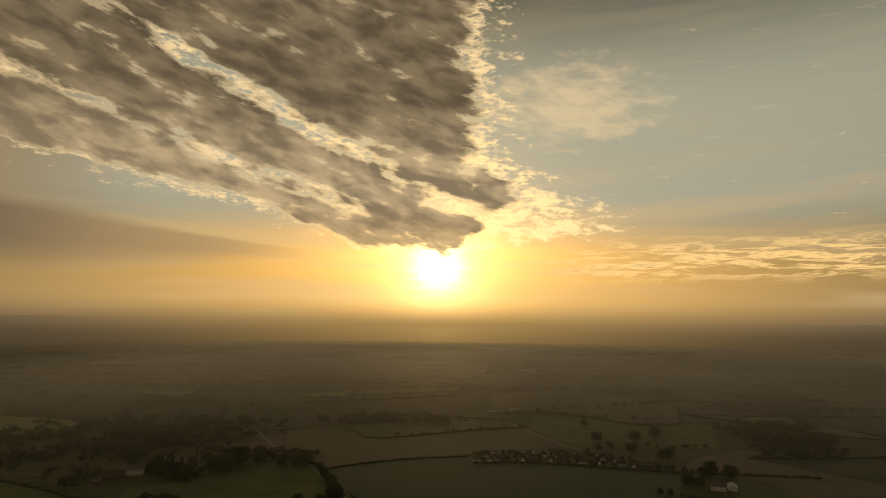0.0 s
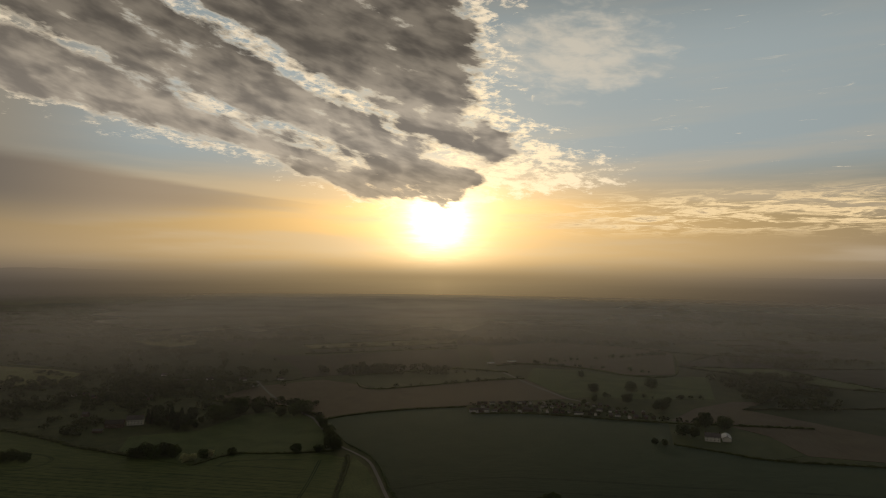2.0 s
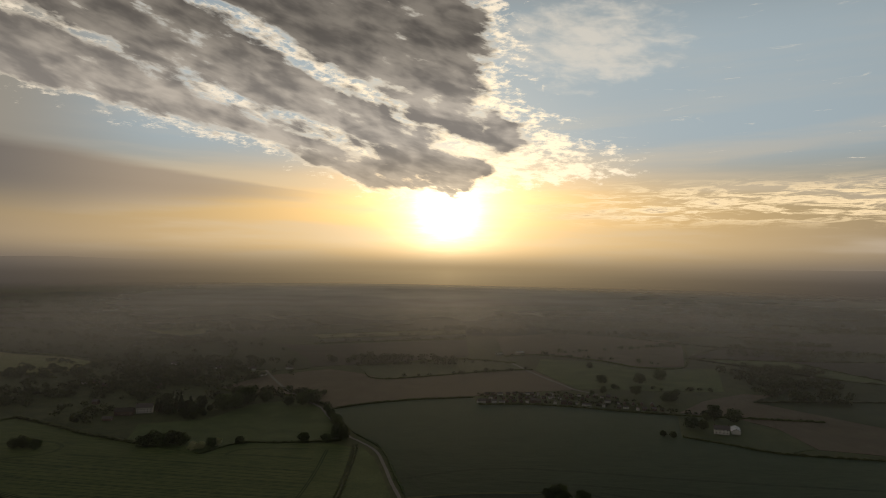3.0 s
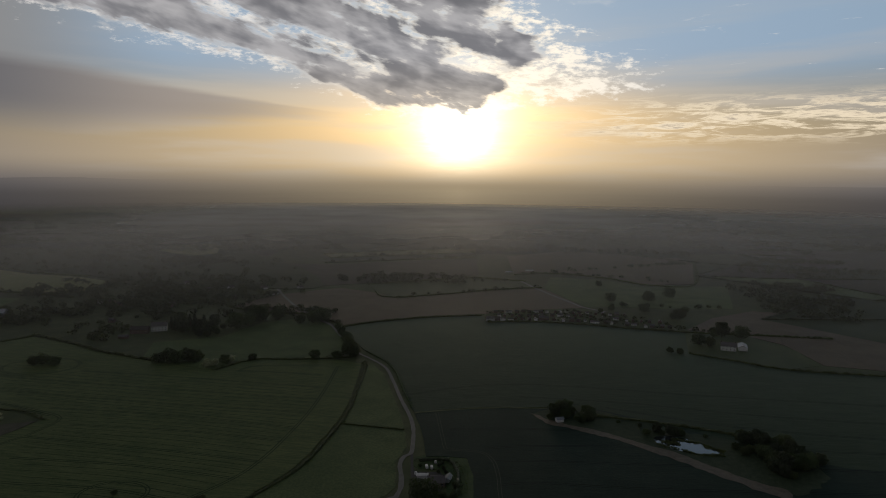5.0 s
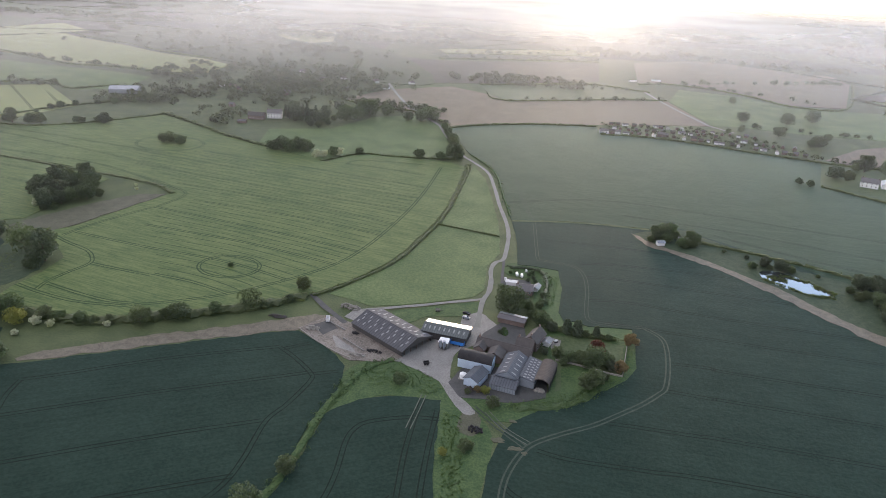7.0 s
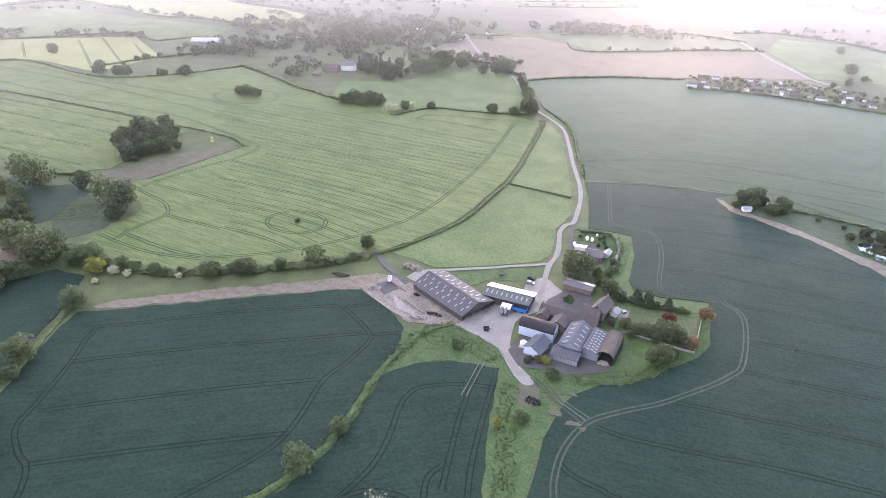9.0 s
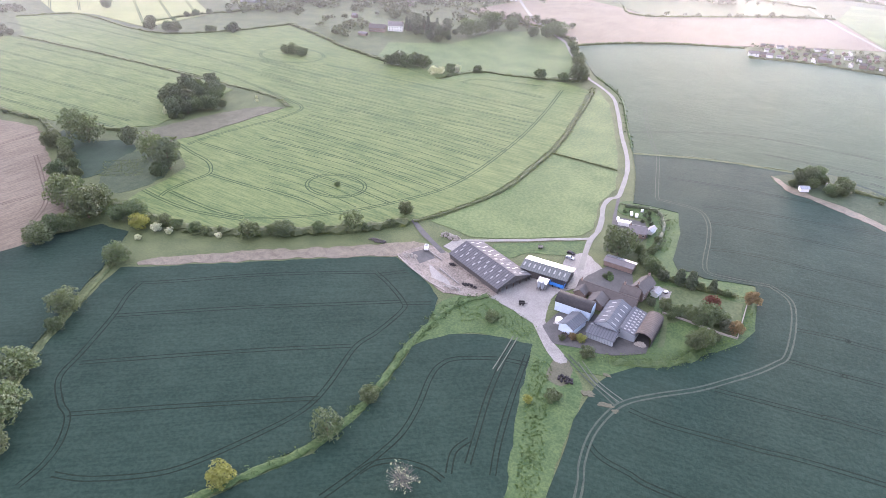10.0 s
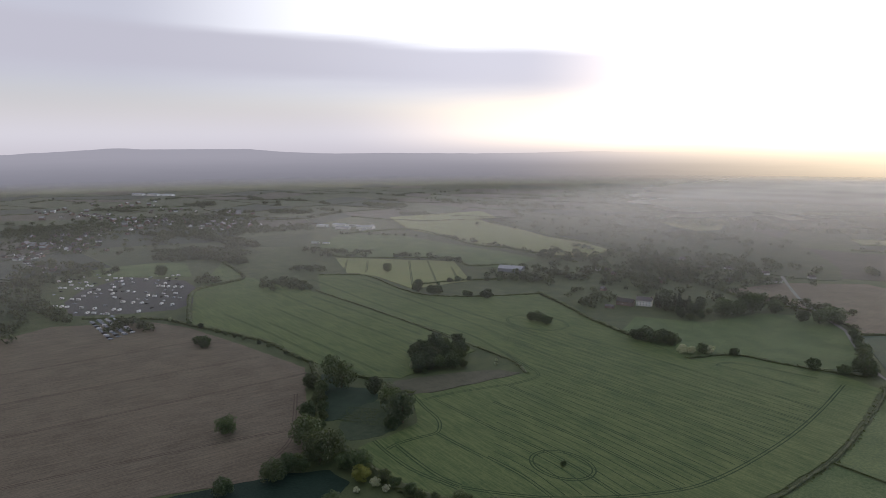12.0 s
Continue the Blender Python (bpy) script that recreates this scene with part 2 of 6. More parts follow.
def material(name, a, b, scale=0.5, rough=0.8, metal=0.0, bump=0.3, fine=6.0, spec=0.4, sheen=0.0, islands=0.0, objects=0.0, stretch=(1, 1, 1), through_light=0.0, rows=None, sheen_rough=0.17, row_share=0.26, rib_shade=0.0, tint=(0.98, 1.0, 0.95, 1.0)):
    """Two colours mixed by a coarse and a fine noise (scale per metre), with relief."""
    m = bpy.data.materials.new(name)
    m.use_nodes = True
    k = Nodes(m.node_tree)
    co = k.add("ShaderNodeTexCoord").outputs["Object"]
    mp = k.add("ShaderNodeMapping")
    k.put(mp.inputs[0], co)
    mp.inputs["Scale"].default_value = stretch
    coarse = k.noise(mp.outputs[0], scale, 5.0, 0.6)
    grain = k.noise(mp.outputs[0], scale * fine, 4.0, 0.7)
    f = k.math("ADD", k.math("MULTIPLY", k.ramp(coarse, 0.3, 0.7), 0.45), k.math("MULTIPLY", k.ramp(grain, 0.38, 0.62), 0.55), True)
    if rows is not None:
        turn = k.add("ShaderNodeMapping", vector_type="TEXTURE")
        k.put(turn.inputs[0], co)
        turn.inputs["Rotation"].default_value = (0, 0, radians(rows))
        turn.inputs["Scale"].default_value = (16.0, 1.0, 1.0)
        drill = k.noise(turn.outputs[0], 0.9, 3.0, 0.6)
        f = k.math("ADD", k.math("MULTIPLY", f, 1 - row_share), k.math("MULTIPLY", k.ramp(drill, 0.36, 0.64), row_share), True)
    col = k.mix(f, a, b)
    # Rib furrows are shaded in colour alone: darker bands, no relief.
    if rib_shade:
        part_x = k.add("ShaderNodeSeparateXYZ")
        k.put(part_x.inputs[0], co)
        rib = k.math("FRACT", k.math("DIVIDE", part_x.outputs[0], rib_shade))
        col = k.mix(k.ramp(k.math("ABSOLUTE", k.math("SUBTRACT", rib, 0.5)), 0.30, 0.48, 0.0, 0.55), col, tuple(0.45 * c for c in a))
    if islands or objects:
        rnd = k.add("ShaderNodeNewGeometry").outputs["Random Per Island"] if islands else k.add("ShaderNodeObjectInfo").outputs["Random"]
        amount = islands or objects
        hsv = k.add("ShaderNodeHueSaturation")
        k.put(hsv.inputs["Hue"], k.ramp(rnd, 0.0, 1.0, 0.5 - 0.05 * amount, 0.5 + 0.03 * amount))
        k.put(hsv.inputs["Value"], k.ramp(k.math("FRACT", k.math("MULTIPLY", rnd, 7.31)), 0.0, 1.0, 1.0 - 0.5 * amount, 1.0 + 0.5 * amount))
        k.put(hsv.inputs["Color"], col)
        col = hsv.outputs[0]
    bs = k.add("ShaderNodeBsdfPrincipled")
    k.put(bs.inputs["Base Color"], col)
    k.put(bs.inputs["Roughness"], k.math("ADD", rough, k.math("MULTIPLY", k.math("SUBTRACT", grain, 0.5), 0.15), True))
    bs.inputs["Metallic"].default_value = metal
    bs.inputs["Specular IOR Level"].default_value = spec
    bs.inputs["Sheen Weight"].default_value = sheen
    bs.inputs["Sheen Roughness"].default_value = sheen_rough
    bs.inputs["Sheen Tint"].default_value = tint
    if bump:
        bp = k.add("ShaderNodeBump")
        bp.inputs["Strength"].default_value = bump
        bp.inputs["Distance"].default_value = 0.3
        k.put(bp.inputs["Height"], grain)
        k.put(bs.inputs["Normal"], bp.outputs[0])
    surface = bs.outputs[0]
    if through_light:
        tr = k.add("ShaderNodeBsdfTranslucent")
        k.put(tr.inputs[0], k.mix(1.0, col, (1.5, 1.6, 0.8), "MULTIPLY"))
        mx = k.add("ShaderNodeMixShader")
        mx.inputs[0].default_value = through_light
        k.put(mx.inputs[1], surface)
        k.put(mx.inputs[2], tr.outputs[0])
        surface = mx.outputs[0]
    k.put(k.add("ShaderNodeOutputMaterial").inputs[0], surface)
    return m


CROP = dict(scale=0.035, fine=17.0, rough=0.72, spec=0.12, bump=0.2, sheen=0.16, sheen_rough=0.17, tint=(0.84, 1.0, 0.72, 1.0))
WHEAT = dict(scale=0.035, fine=20.0, rough=0.75, spec=0.08, bump=0.45, sheen=0.40, sheen_rough=0.24, tint=(0.82, 1.0, 0.80, 1.0))
HAZED = dict(scale=0.02, fine=18.0, rough=0.72, spec=0.12, bump=0.2, sheen=0.08, sheen_rough=0.17)
M = {
    "rough_grass": material("rough_grass", (0.045, 0.065, 0.030), (0.105, 0.125, 0.058), scale=0.06, fine=20, rough=0.74, spec=0.12, bump=0.4, sheen=0.1),
    "bright_grass": material("bright_grass", (0.028, 0.060, 0.022), (0.082, 0.122, 0.046), scale=0.16, fine=5.5, rough=0.75, spec=0.15, bump=0.5, sheen=0.25),
    "wheat_dark": material("wheat_dark", (0.008, 0.021, 0.015), (0.022, 0.043, 0.032), rows=0, row_share=0.24, **WHEAT),
    "wheat_dark_slant": material("wheat_dark_slant", (0.008, 0.021, 0.015), (0.022, 0.043, 0.032), rows=30, row_share=0.24, **WHEAT),
    "wheat_light": material("wheat_light", (0.045, 0.084, 0.028), (0.136, 0.166, 0.063), rows=-9.5, row_share=0.5, **CROP),
    "barley": material("barley", (0.15, 0.18, 0.075), (0.24, 0.25, 0.11), **CROP),
    "pasture": material("pasture", (0.050, 0.088, 0.032), (0.126, 0.165, 0.068), **CROP),
    "meadow": material("meadow", (0.052, 0.078, 0.036), (0.105, 0.128, 0.064), **CROP),
    # Far fields: haze is painted in by dull colours drawn close together.
    "dewy_grass": material("dewy_grass", (0.036, 0.054, 0.026), (0.074, 0.092, 0.045), **HAZED),
    "dewy_crop": material("dewy_crop", (0.022, 0.036, 0.026), (0.046, 0.060, 0.041), **HAZED),
    "dewy_stubble": material("dewy_stubble", (0.050, 0.050, 0.036), (0.084, 0.082, 0.060), **HAZED),
    "ploughed": material("ploughed", (0.086, 0.072, 0.053), (0.180, 0.152, 0.113), rows=79, row_share=0.4, **CROP),
    "stubble": material("stubble", (0.085, 0.076, 0.058), (0.190, 0.168, 0.130), scale=0.3, fine=8, rough=0.6, spec=0.1),
    "wheel_mark": material("wheel_mark", (0.003, 0.009, 0.006), (0.009, 0.018, 0.012), scale=0.3, rough=0.7, spec=0.1),
    "wheel_mark_light": material("wheel_mark_light", (0.018, 0.040, 0.013), (0.036, 0.066, 0.023), scale=0.3, rough=0.7, spec=0.1),
    "stubble_dull": material("stubble_dull", (0.060, 0.064, 0.042), (0.116, 0.114, 0.080), scale=0.15, fine=10, rough=0.75, spec=0.15),
    "rut": material("rut", (0.065, 0.053, 0.042), (0.11, 0.09, 0.07), scale=0.3, rough=0.8, spec=0.1),
    # Lighter version of the dark wheat, with haze put into its colour.
    "wheat_far": material("wheat_far", (0.018, 0.038, 0.021), (0.045, 0.071, 0.042), rows=-4, row_share=0.5, **WHEAT),
    "damp_grass": material("damp_grass", (0.018, 0.036, 0.024), (0.040, 0.064, 0.042), scale=0.1, fine=12, rough=0.8, spec=0.12, bump=0.4, sheen=0.15),
    "worn_track": material("worn_track", (0.030, 0.044, 0.034), (0.062, 0.078, 0.058), scale=0.4, rough=0.8, spec=0.15),
    "pale_track": material("pale_track", (0.055, 0.068, 0.052), (0.098, 0.108, 0.084), scale=0.4, rough=0.8),
    "road": material("road", (0.128, 0.130, 0.118), (0.200, 0.200, 0.184), scale=0.2, fine=10, rough=0.75),
    "concrete": material("concrete", (0.150, 0.144, 0.134), (0.262, 0.254, 0.240), scale=0.12, fine=16, rough=0.8),
    "bare_earth": material("bare_earth", (0.085, 0.074, 0.064), (0.235, 0.208, 0.180), scale=0.18, fine=8, rough=0.85),
    "gravel": material("gravel", (0.046, 0.047, 0.047), (0.088, 0.088, 0.086), scale=0.3, fine=12, rough=0.85),
    "leaf": material("leaf", (0.050, 0.076, 0.034), (0.092, 0.118, 0.056), scale=0.4, rough=0.6, bump=0, sheen=0.15, sheen_rough=0.45, objects=0.4, through_light=0.28),
    "leaf_yellow": material("leaf_yellow", (0.15, 0.165, 0.045), (0.23, 0.235, 0.075), scale=0.4, rough=0.6, bump=0, through_light=0.4),
    "leaf_red": material("leaf_red", (0.07, 0.025, 0.022), (0.12, 0.045, 0.035), scale=0.4, rough=0.6, bump=0, through_light=0.4),
    "leaf_orange": material("leaf_orange", (0.13, 0.095, 0.055), (0.20, 0.15, 0.09), scale=0.4, rough=0.6, bump=0, through_light=0.4),
    "leaf_dark": material("leaf_dark", (0.046, 0.064, 0.040), (0.084, 0.104, 0.062), scale=0.4, rough=0.6, bump=0, sheen=0.15, sheen_rough=0.45, objects=0.4, through_light=0.28),
    "blossom": material("blossom", (0.22, 0.24, 0.16), (0.62, 0.62, 0.56), scale=0.8, rough=0.7, bump=0, through_light=0.4),
    "hedge": material("hedge", (0.058, 0.078, 0.036), (0.115, 0.136, 0.062), scale=0.25, rough=0.65, bump=0, sheen=0.2, through_light=0.4),
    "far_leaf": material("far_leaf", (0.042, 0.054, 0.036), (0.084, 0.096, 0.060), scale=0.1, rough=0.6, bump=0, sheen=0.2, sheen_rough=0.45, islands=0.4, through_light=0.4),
    "bark": material("bark", (0.09, 0.065, 0.045), (0.16, 0.12, 0.09), scale=2, rough=0.9),
    "pale_bark": material("pale_bark", (0.11, 0.102, 0.086), (0.18, 0.168, 0.145), scale=2, rough=0.9),
    "slate": material("slate", (0.10, 0.095, 0.10), (0.15, 0.14, 0.145), scale=0.5, fine=10, rough=0.55),
    "fibre_roof": material("fibre_roof", (0.075, 0.077, 0.086), (0.115, 0.116, 0.125), scale=0.25, fine=14, rough=0.8, spec=0.15, rib_shade=1.6),
    "green_roof": material("green_roof", (0.062, 0.074, 0.078), (0.088, 0.102, 0.106), scale=0.3, fine=12, rough=0.35, metal=0.3, rib_shade=1.2),
    "pale_metal": material("pale_metal", (0.27, 0.30, 0.34), (0.36, 0.39, 0.44), scale=0.3, fine=12, rough=0.4, metal=0.25, rib_shade=1.2),
    "blue_grey_roof": material("blue_grey_roof", (0.066, 0.073, 0.088), (0.100, 0.109, 0.126), scale=0.3, fine=12, rough=0.65, spec=0.2, rib_shade=1.2),
    "rooflight": material("rooflight", (0.18, 0.184, 0.192), (0.28, 0.284, 0.294), scale=0.8, rough=0.45, bump=0, spec=0.2),
    "white_paint": material("white_paint", (0.66, 0.66, 0.66), (0.80, 0.80, 0.80), scale=0.6, rough=0.5, bump=0.1),
    "blue_wall": material("blue_wall", (0.42, 0.50, 0.60), (0.52, 0.60, 0.70), scale=0.4, rough=0.5),
    "blue_paint": material("blue_paint", (0.03, 0.16, 0.50), (0.05, 0.22, 0.60), scale=0.6, rough=0.4),
    "black_metal": material("black_metal", (0.018, 0.018, 0.02), (0.04, 0.038, 0.04), scale=0.5, rough=0.7, spec=0.2),
    # Near-mirror metal that puts a sun glint into chosen roof slopes.
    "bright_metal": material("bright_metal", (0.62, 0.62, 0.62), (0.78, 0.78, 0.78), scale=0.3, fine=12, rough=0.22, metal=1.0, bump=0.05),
    "scrub": material("scrub", (0.026, 0.044, 0.026), (0.070, 0.092, 0.054), scale=0.25, fine=6, rough=0.8, spec=0.12, bump=0.6, sheen=0.15),
    "dark_boards": material("dark_boards", (0.040, 0.038, 0.037), (0.085, 0.080, 0.076), scale=0.5, fine=10, rough=0.8, stretch=(4, 4, 0.5)),
    "weed": material("weed", (0.042, 0.082, 0.030), (0.104, 0.150, 0.058), scale=0.4, rough=0.7, bump=0, sheen=0.4, through_light=0.4),
    "rust": material("rust", (0.058, 0.049, 0.045), (0.104, 0.087, 0.078), scale=0.5, fine=8, rough=0.75, spec=0.2, rib_shade=1.2),
    "brick": material("brick", (0.155, 0.115, 0.098), (0.235, 0.178, 0.152), scale=0.6, fine=10, rough=0.85),
    "tile": material("tile", (0.060, 0.054, 0.052), (0.098, 0.088, 0.084), scale=0.6, fine=10, rough=0.8),
    "timber": material("timber", (0.10, 0.075, 0.055), (0.16, 0.125, 0.10), scale=1.0, rough=0.8),
    "rubble": material("rubble", (0.17, 0.158, 0.140), (0.34, 0.32, 0.29), scale=1.0, rough=0.9),
    "glass": material("glass", (0.02, 0.025, 0.03), (0.03, 0.035, 0.04), scale=1.0, rough=0.08, bump=0, spec=0.8),
    "water": material("water", (0.02, 0.025, 0.028), (0.03, 0.035, 0.035), scale=0.2, rough=0.04, bump=0.02, spec=0.8),
}

# ---- building blocks ----


def part(name, bm, mat, parent=None, label=""):
    me = bpy.data.meshes.new(name)
    bm.to_mesh(me)
    bm.free()
    me.materials.append(M[mat])
    ob = new(name, me)
    if parent:
        ob.parent = parent
    return tagged(ob, label)


def raw(name, verts, faces, mat, parent=None, label=""):
    me = bpy.data.meshes.new(name)
    me.from_pydata(verts, [], faces)
    me.materials.append(M[mat])
    ob = new(name, me)
    if parent:
        ob.parent = parent
    return tagged(ob, label)


def smooth(points, steps=5, closed=False):
    """A soft curve through a few corner points."""
    p = [Vector(q) for q in points]
    n = len(p)
    out = []
    for i in range(n if closed else n - 1):
        a, b, c, d = (p[(i + j) % n] if closed else p[min(max(i + j, 0), n - 1)] for j in (-1, 0, 1, 2))
        for s in range(steps):
            t = s / steps
            out.append(0.5 * (2 * b + (c - a) * t + (2 * a - 5 * b + 4 * c - d) * t * t + (3 * b - a - 3 * c + d) * t ** 3))
    if not closed:
        out.append(p[-1])
    return out


def within(x, y, corners):
    """Whether a place lies inside a closed outline."""
    inside = False
    for (x0, y0), (x1, y1) in zip(corners, corners[1:] + corners[:1]):
        if (y0 > y) != (y1 > y) and x < (x1 - x0) * (y - y0) / (y1 - y0) + x0:
            inside = not inside
    return inside


def ground_z(x, y):
    """Flat farmland with the faintest swell far off."""
    r = math.hypot(x, y - 50)
    return 4 * (noise.noise((x / 600, y / 600, 0)) - 0.5) * min(1, max(0, (r - 1300) / 900))


def sheet(name, corners, z, mat, label, category, wavy=0.0, soft=0, ragged=0.9, grow=0.0):
    """A level patch of ground with a low side all round."""
    pts = smooth(corners, soft, True) if soft else [Vector(c) for c in corners]
    step = max(2.5, sum((b - a).length for a, b in zip(pts, pts[1:] + pts[:1])) / 300)
    fine = []
    for a, b in zip(pts, pts[1:] + pts[:1]):
        n = max(1, int((b - a).length / step))
        fine += [a.lerp(b, i / n) for i in range(n)]
    sway = max(wavy, ragged)
    pts = [Vector((p.x + sway * noise.noise((p.x * 0.13, p.y * 0.13, 1)) + 0.5 * sway * noise.noise((p.x * 0.5, p.y * 0.5, 5)), p.y + sway * noise.noise((p.x * 0.13, p.y * 0.13, 7)) + 0.5 * sway * noise.noise((p.x * 0.5, p.y * 0.5, 9)))) for p in fine]
    if sum(a.x * b.y - b.x * a.y for a, b in zip(pts, pts[1:] + pts[:1])) < 0:
        pts.reverse()
    bm = bmesh.new()
    if grow:
        n = len(pts)
        out = [(pts[(i + 1) % n] - pts[i - 1]).normalized() for i in range(n)]
        pts = [p + Vector((d.y, -d.x)) * grow for p, d in zip(pts, out)]
    top = [bm.verts.new((p.x, p.y, z)) for p in pts]
    low = [bm.verts.new((v.co.x, v.co.y, -0.05)) for v in top]
    face = bm.faces.new(top)
    n = len(top)
    for i in range(n):
        bm.faces.new((top[i], low[i], low[(i + 1) % n], top[(i + 1) % n]))
    bm.normal_update()
    bmesh.ops.triangulate(bm, faces=[face])
    return tagged(part(name, bm, mat), label, category, kind="structure")


def ribbon_data(points, width, z, verts, faces, jitter=0.0):
    n = len(points)
    for i in range(n):
        a, b = points[max(i - 1, 0)], points[min(i + 1, n - 1)]
        d = (b - a).normalized()
        w = width * (1 + jitter * noise.noise((points[i].x * 0.15, points[i].y * 0.15, 3)))
        nrm = Vector((-d.y, d.x)) * w / 2
        for s in (1, -1):
            q = points[i] + nrm * s
            verts.append((q.x, q.y, z))
        if i:
            k = len(verts)
            faces.append((k - 4, k - 3, k - 1, k - 2))


def ribbon(name, points, width, z, mat, label, category, jitter=0.2, steps=6):
    v, f = [], []
    ribbon_data(smooth(points, steps), width, z, v, f, jitter)
    return tagged(raw(name, v, f, mat), label, category, kind="structure")


def offset(points, d):
    out = []
    n = len(points)
    for i in range(n):
        t = (points[min(i + 1, n - 1)] - points[max(i - 1, 0)]).normalized()
        out.append(points[i] + Vector((-t.y, t.x)) * d)
    return out


def tramlines(lines, z, mat, label, width=0.52):
    """Pairs of wheel marks along each line, joined into one thing."""
    v, f = [], []
    for line in lines:
        pts = smooth(line, 8)
        for d in (-0.95, 0.95):
            ribbon_data(offset(pts, d), width, z, v, f, 0.5)
    return tagged(raw("tramlines", v, f, mat), label, "wheel marks", kind="stuff")


def box_bm(bm, x0, x1, y0, y1, z0, z1):
    v = [bm.verts.new(c) for c in ((x0, y0, z0), (x1, y0, z0), (x1, y1, z0), (x0, y1, z0), (x0, y0, z1), (x1, y0, z1), (x1, y1, z1), (x0, y1, z1))]
    for f in ((3, 2, 1, 0), (4, 5, 6, 7), (0, 1, 5, 4), (1, 2, 6, 5), (2, 3, 7, 6), (3, 0, 4, 7)):
        bm.faces.new([v[i] for i in f])


def box(name, dims, mat, parent, label=""):
    bm = bmesh.new()
    box_bm(bm, *dims)
    return part(name, bm, mat, parent, label)


# ---- the ground ----
def make_ground():
    rings = [0, 60, 150, 300, 500, 800, 1200, 1600, 1900, 2100, 2300, 2600, 2900, 3200, 3600, 4200, 4850]
    n = 120
    v, f = [], []
    for r in rings:
        for i in range(n):
            a = 2 * math.pi * i / n
            x, y = r * math.sin(a), 50 + r * math.cos(a)
            v.append((x, y, ground_z(x, y)))
    for j in range(len(rings) - 1):
        for i in range(n):
            a, b = j * n + i, j * n + (i + 1) % n
            f.append((a, b, b + n, a + n))
    return tagged(raw("ground", v, f, "rough_grass"), "rough green farmland reaching to the horizon", "ground", kind="structure")


make_ground()


def make_backdrop():
    """Hill country along the horizon, its haze painted in as emission, far behind all else."""
    m = bpy.data.materials.new("far_haze")
    m.use_nodes = True
    k = Nodes(m.node_tree)
    co = k.add("ShaderNodeTexCoord").outputs["Object"]
    sep = k.add("ShaderNodeSeparateXYZ")
    k.put(sep.inputs[0], co)
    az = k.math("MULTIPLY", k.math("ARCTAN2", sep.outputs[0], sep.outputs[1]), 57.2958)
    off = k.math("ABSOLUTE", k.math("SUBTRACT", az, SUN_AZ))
    # Brighter towards the sun: glow in the haze painted into the emission.
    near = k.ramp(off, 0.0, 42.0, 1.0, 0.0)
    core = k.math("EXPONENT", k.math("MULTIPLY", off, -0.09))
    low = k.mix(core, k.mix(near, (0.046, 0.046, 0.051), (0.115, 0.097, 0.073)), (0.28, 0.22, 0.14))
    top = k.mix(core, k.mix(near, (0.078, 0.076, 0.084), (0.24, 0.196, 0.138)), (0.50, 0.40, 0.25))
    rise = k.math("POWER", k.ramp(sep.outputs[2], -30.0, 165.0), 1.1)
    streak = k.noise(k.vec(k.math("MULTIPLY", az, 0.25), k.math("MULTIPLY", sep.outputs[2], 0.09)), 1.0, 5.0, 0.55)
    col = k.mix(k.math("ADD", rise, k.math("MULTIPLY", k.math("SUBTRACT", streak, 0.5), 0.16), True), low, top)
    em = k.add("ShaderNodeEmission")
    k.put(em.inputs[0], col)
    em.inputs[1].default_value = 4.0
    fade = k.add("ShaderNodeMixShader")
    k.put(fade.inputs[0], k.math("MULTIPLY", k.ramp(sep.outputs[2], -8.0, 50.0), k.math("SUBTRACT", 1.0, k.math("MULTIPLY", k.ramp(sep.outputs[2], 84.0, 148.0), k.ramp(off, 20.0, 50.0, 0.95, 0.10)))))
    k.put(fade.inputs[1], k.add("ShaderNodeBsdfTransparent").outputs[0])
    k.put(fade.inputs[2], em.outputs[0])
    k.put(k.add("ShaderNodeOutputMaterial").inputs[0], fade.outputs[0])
    M["far_haze"] = m
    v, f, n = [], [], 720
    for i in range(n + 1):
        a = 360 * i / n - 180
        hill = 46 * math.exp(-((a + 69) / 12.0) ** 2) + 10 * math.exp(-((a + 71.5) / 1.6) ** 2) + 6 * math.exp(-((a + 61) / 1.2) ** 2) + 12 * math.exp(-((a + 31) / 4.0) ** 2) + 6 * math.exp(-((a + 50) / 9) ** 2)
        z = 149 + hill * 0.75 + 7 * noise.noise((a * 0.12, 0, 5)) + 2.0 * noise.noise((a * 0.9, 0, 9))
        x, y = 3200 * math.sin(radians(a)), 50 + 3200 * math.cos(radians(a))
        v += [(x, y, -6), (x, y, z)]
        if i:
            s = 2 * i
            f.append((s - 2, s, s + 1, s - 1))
    return tagged(raw("backdrop", v, f, "far_haze"), "glowing ring painted as hazy hills along the horizon", "backdrop", kind="structure")


make_backdrop()


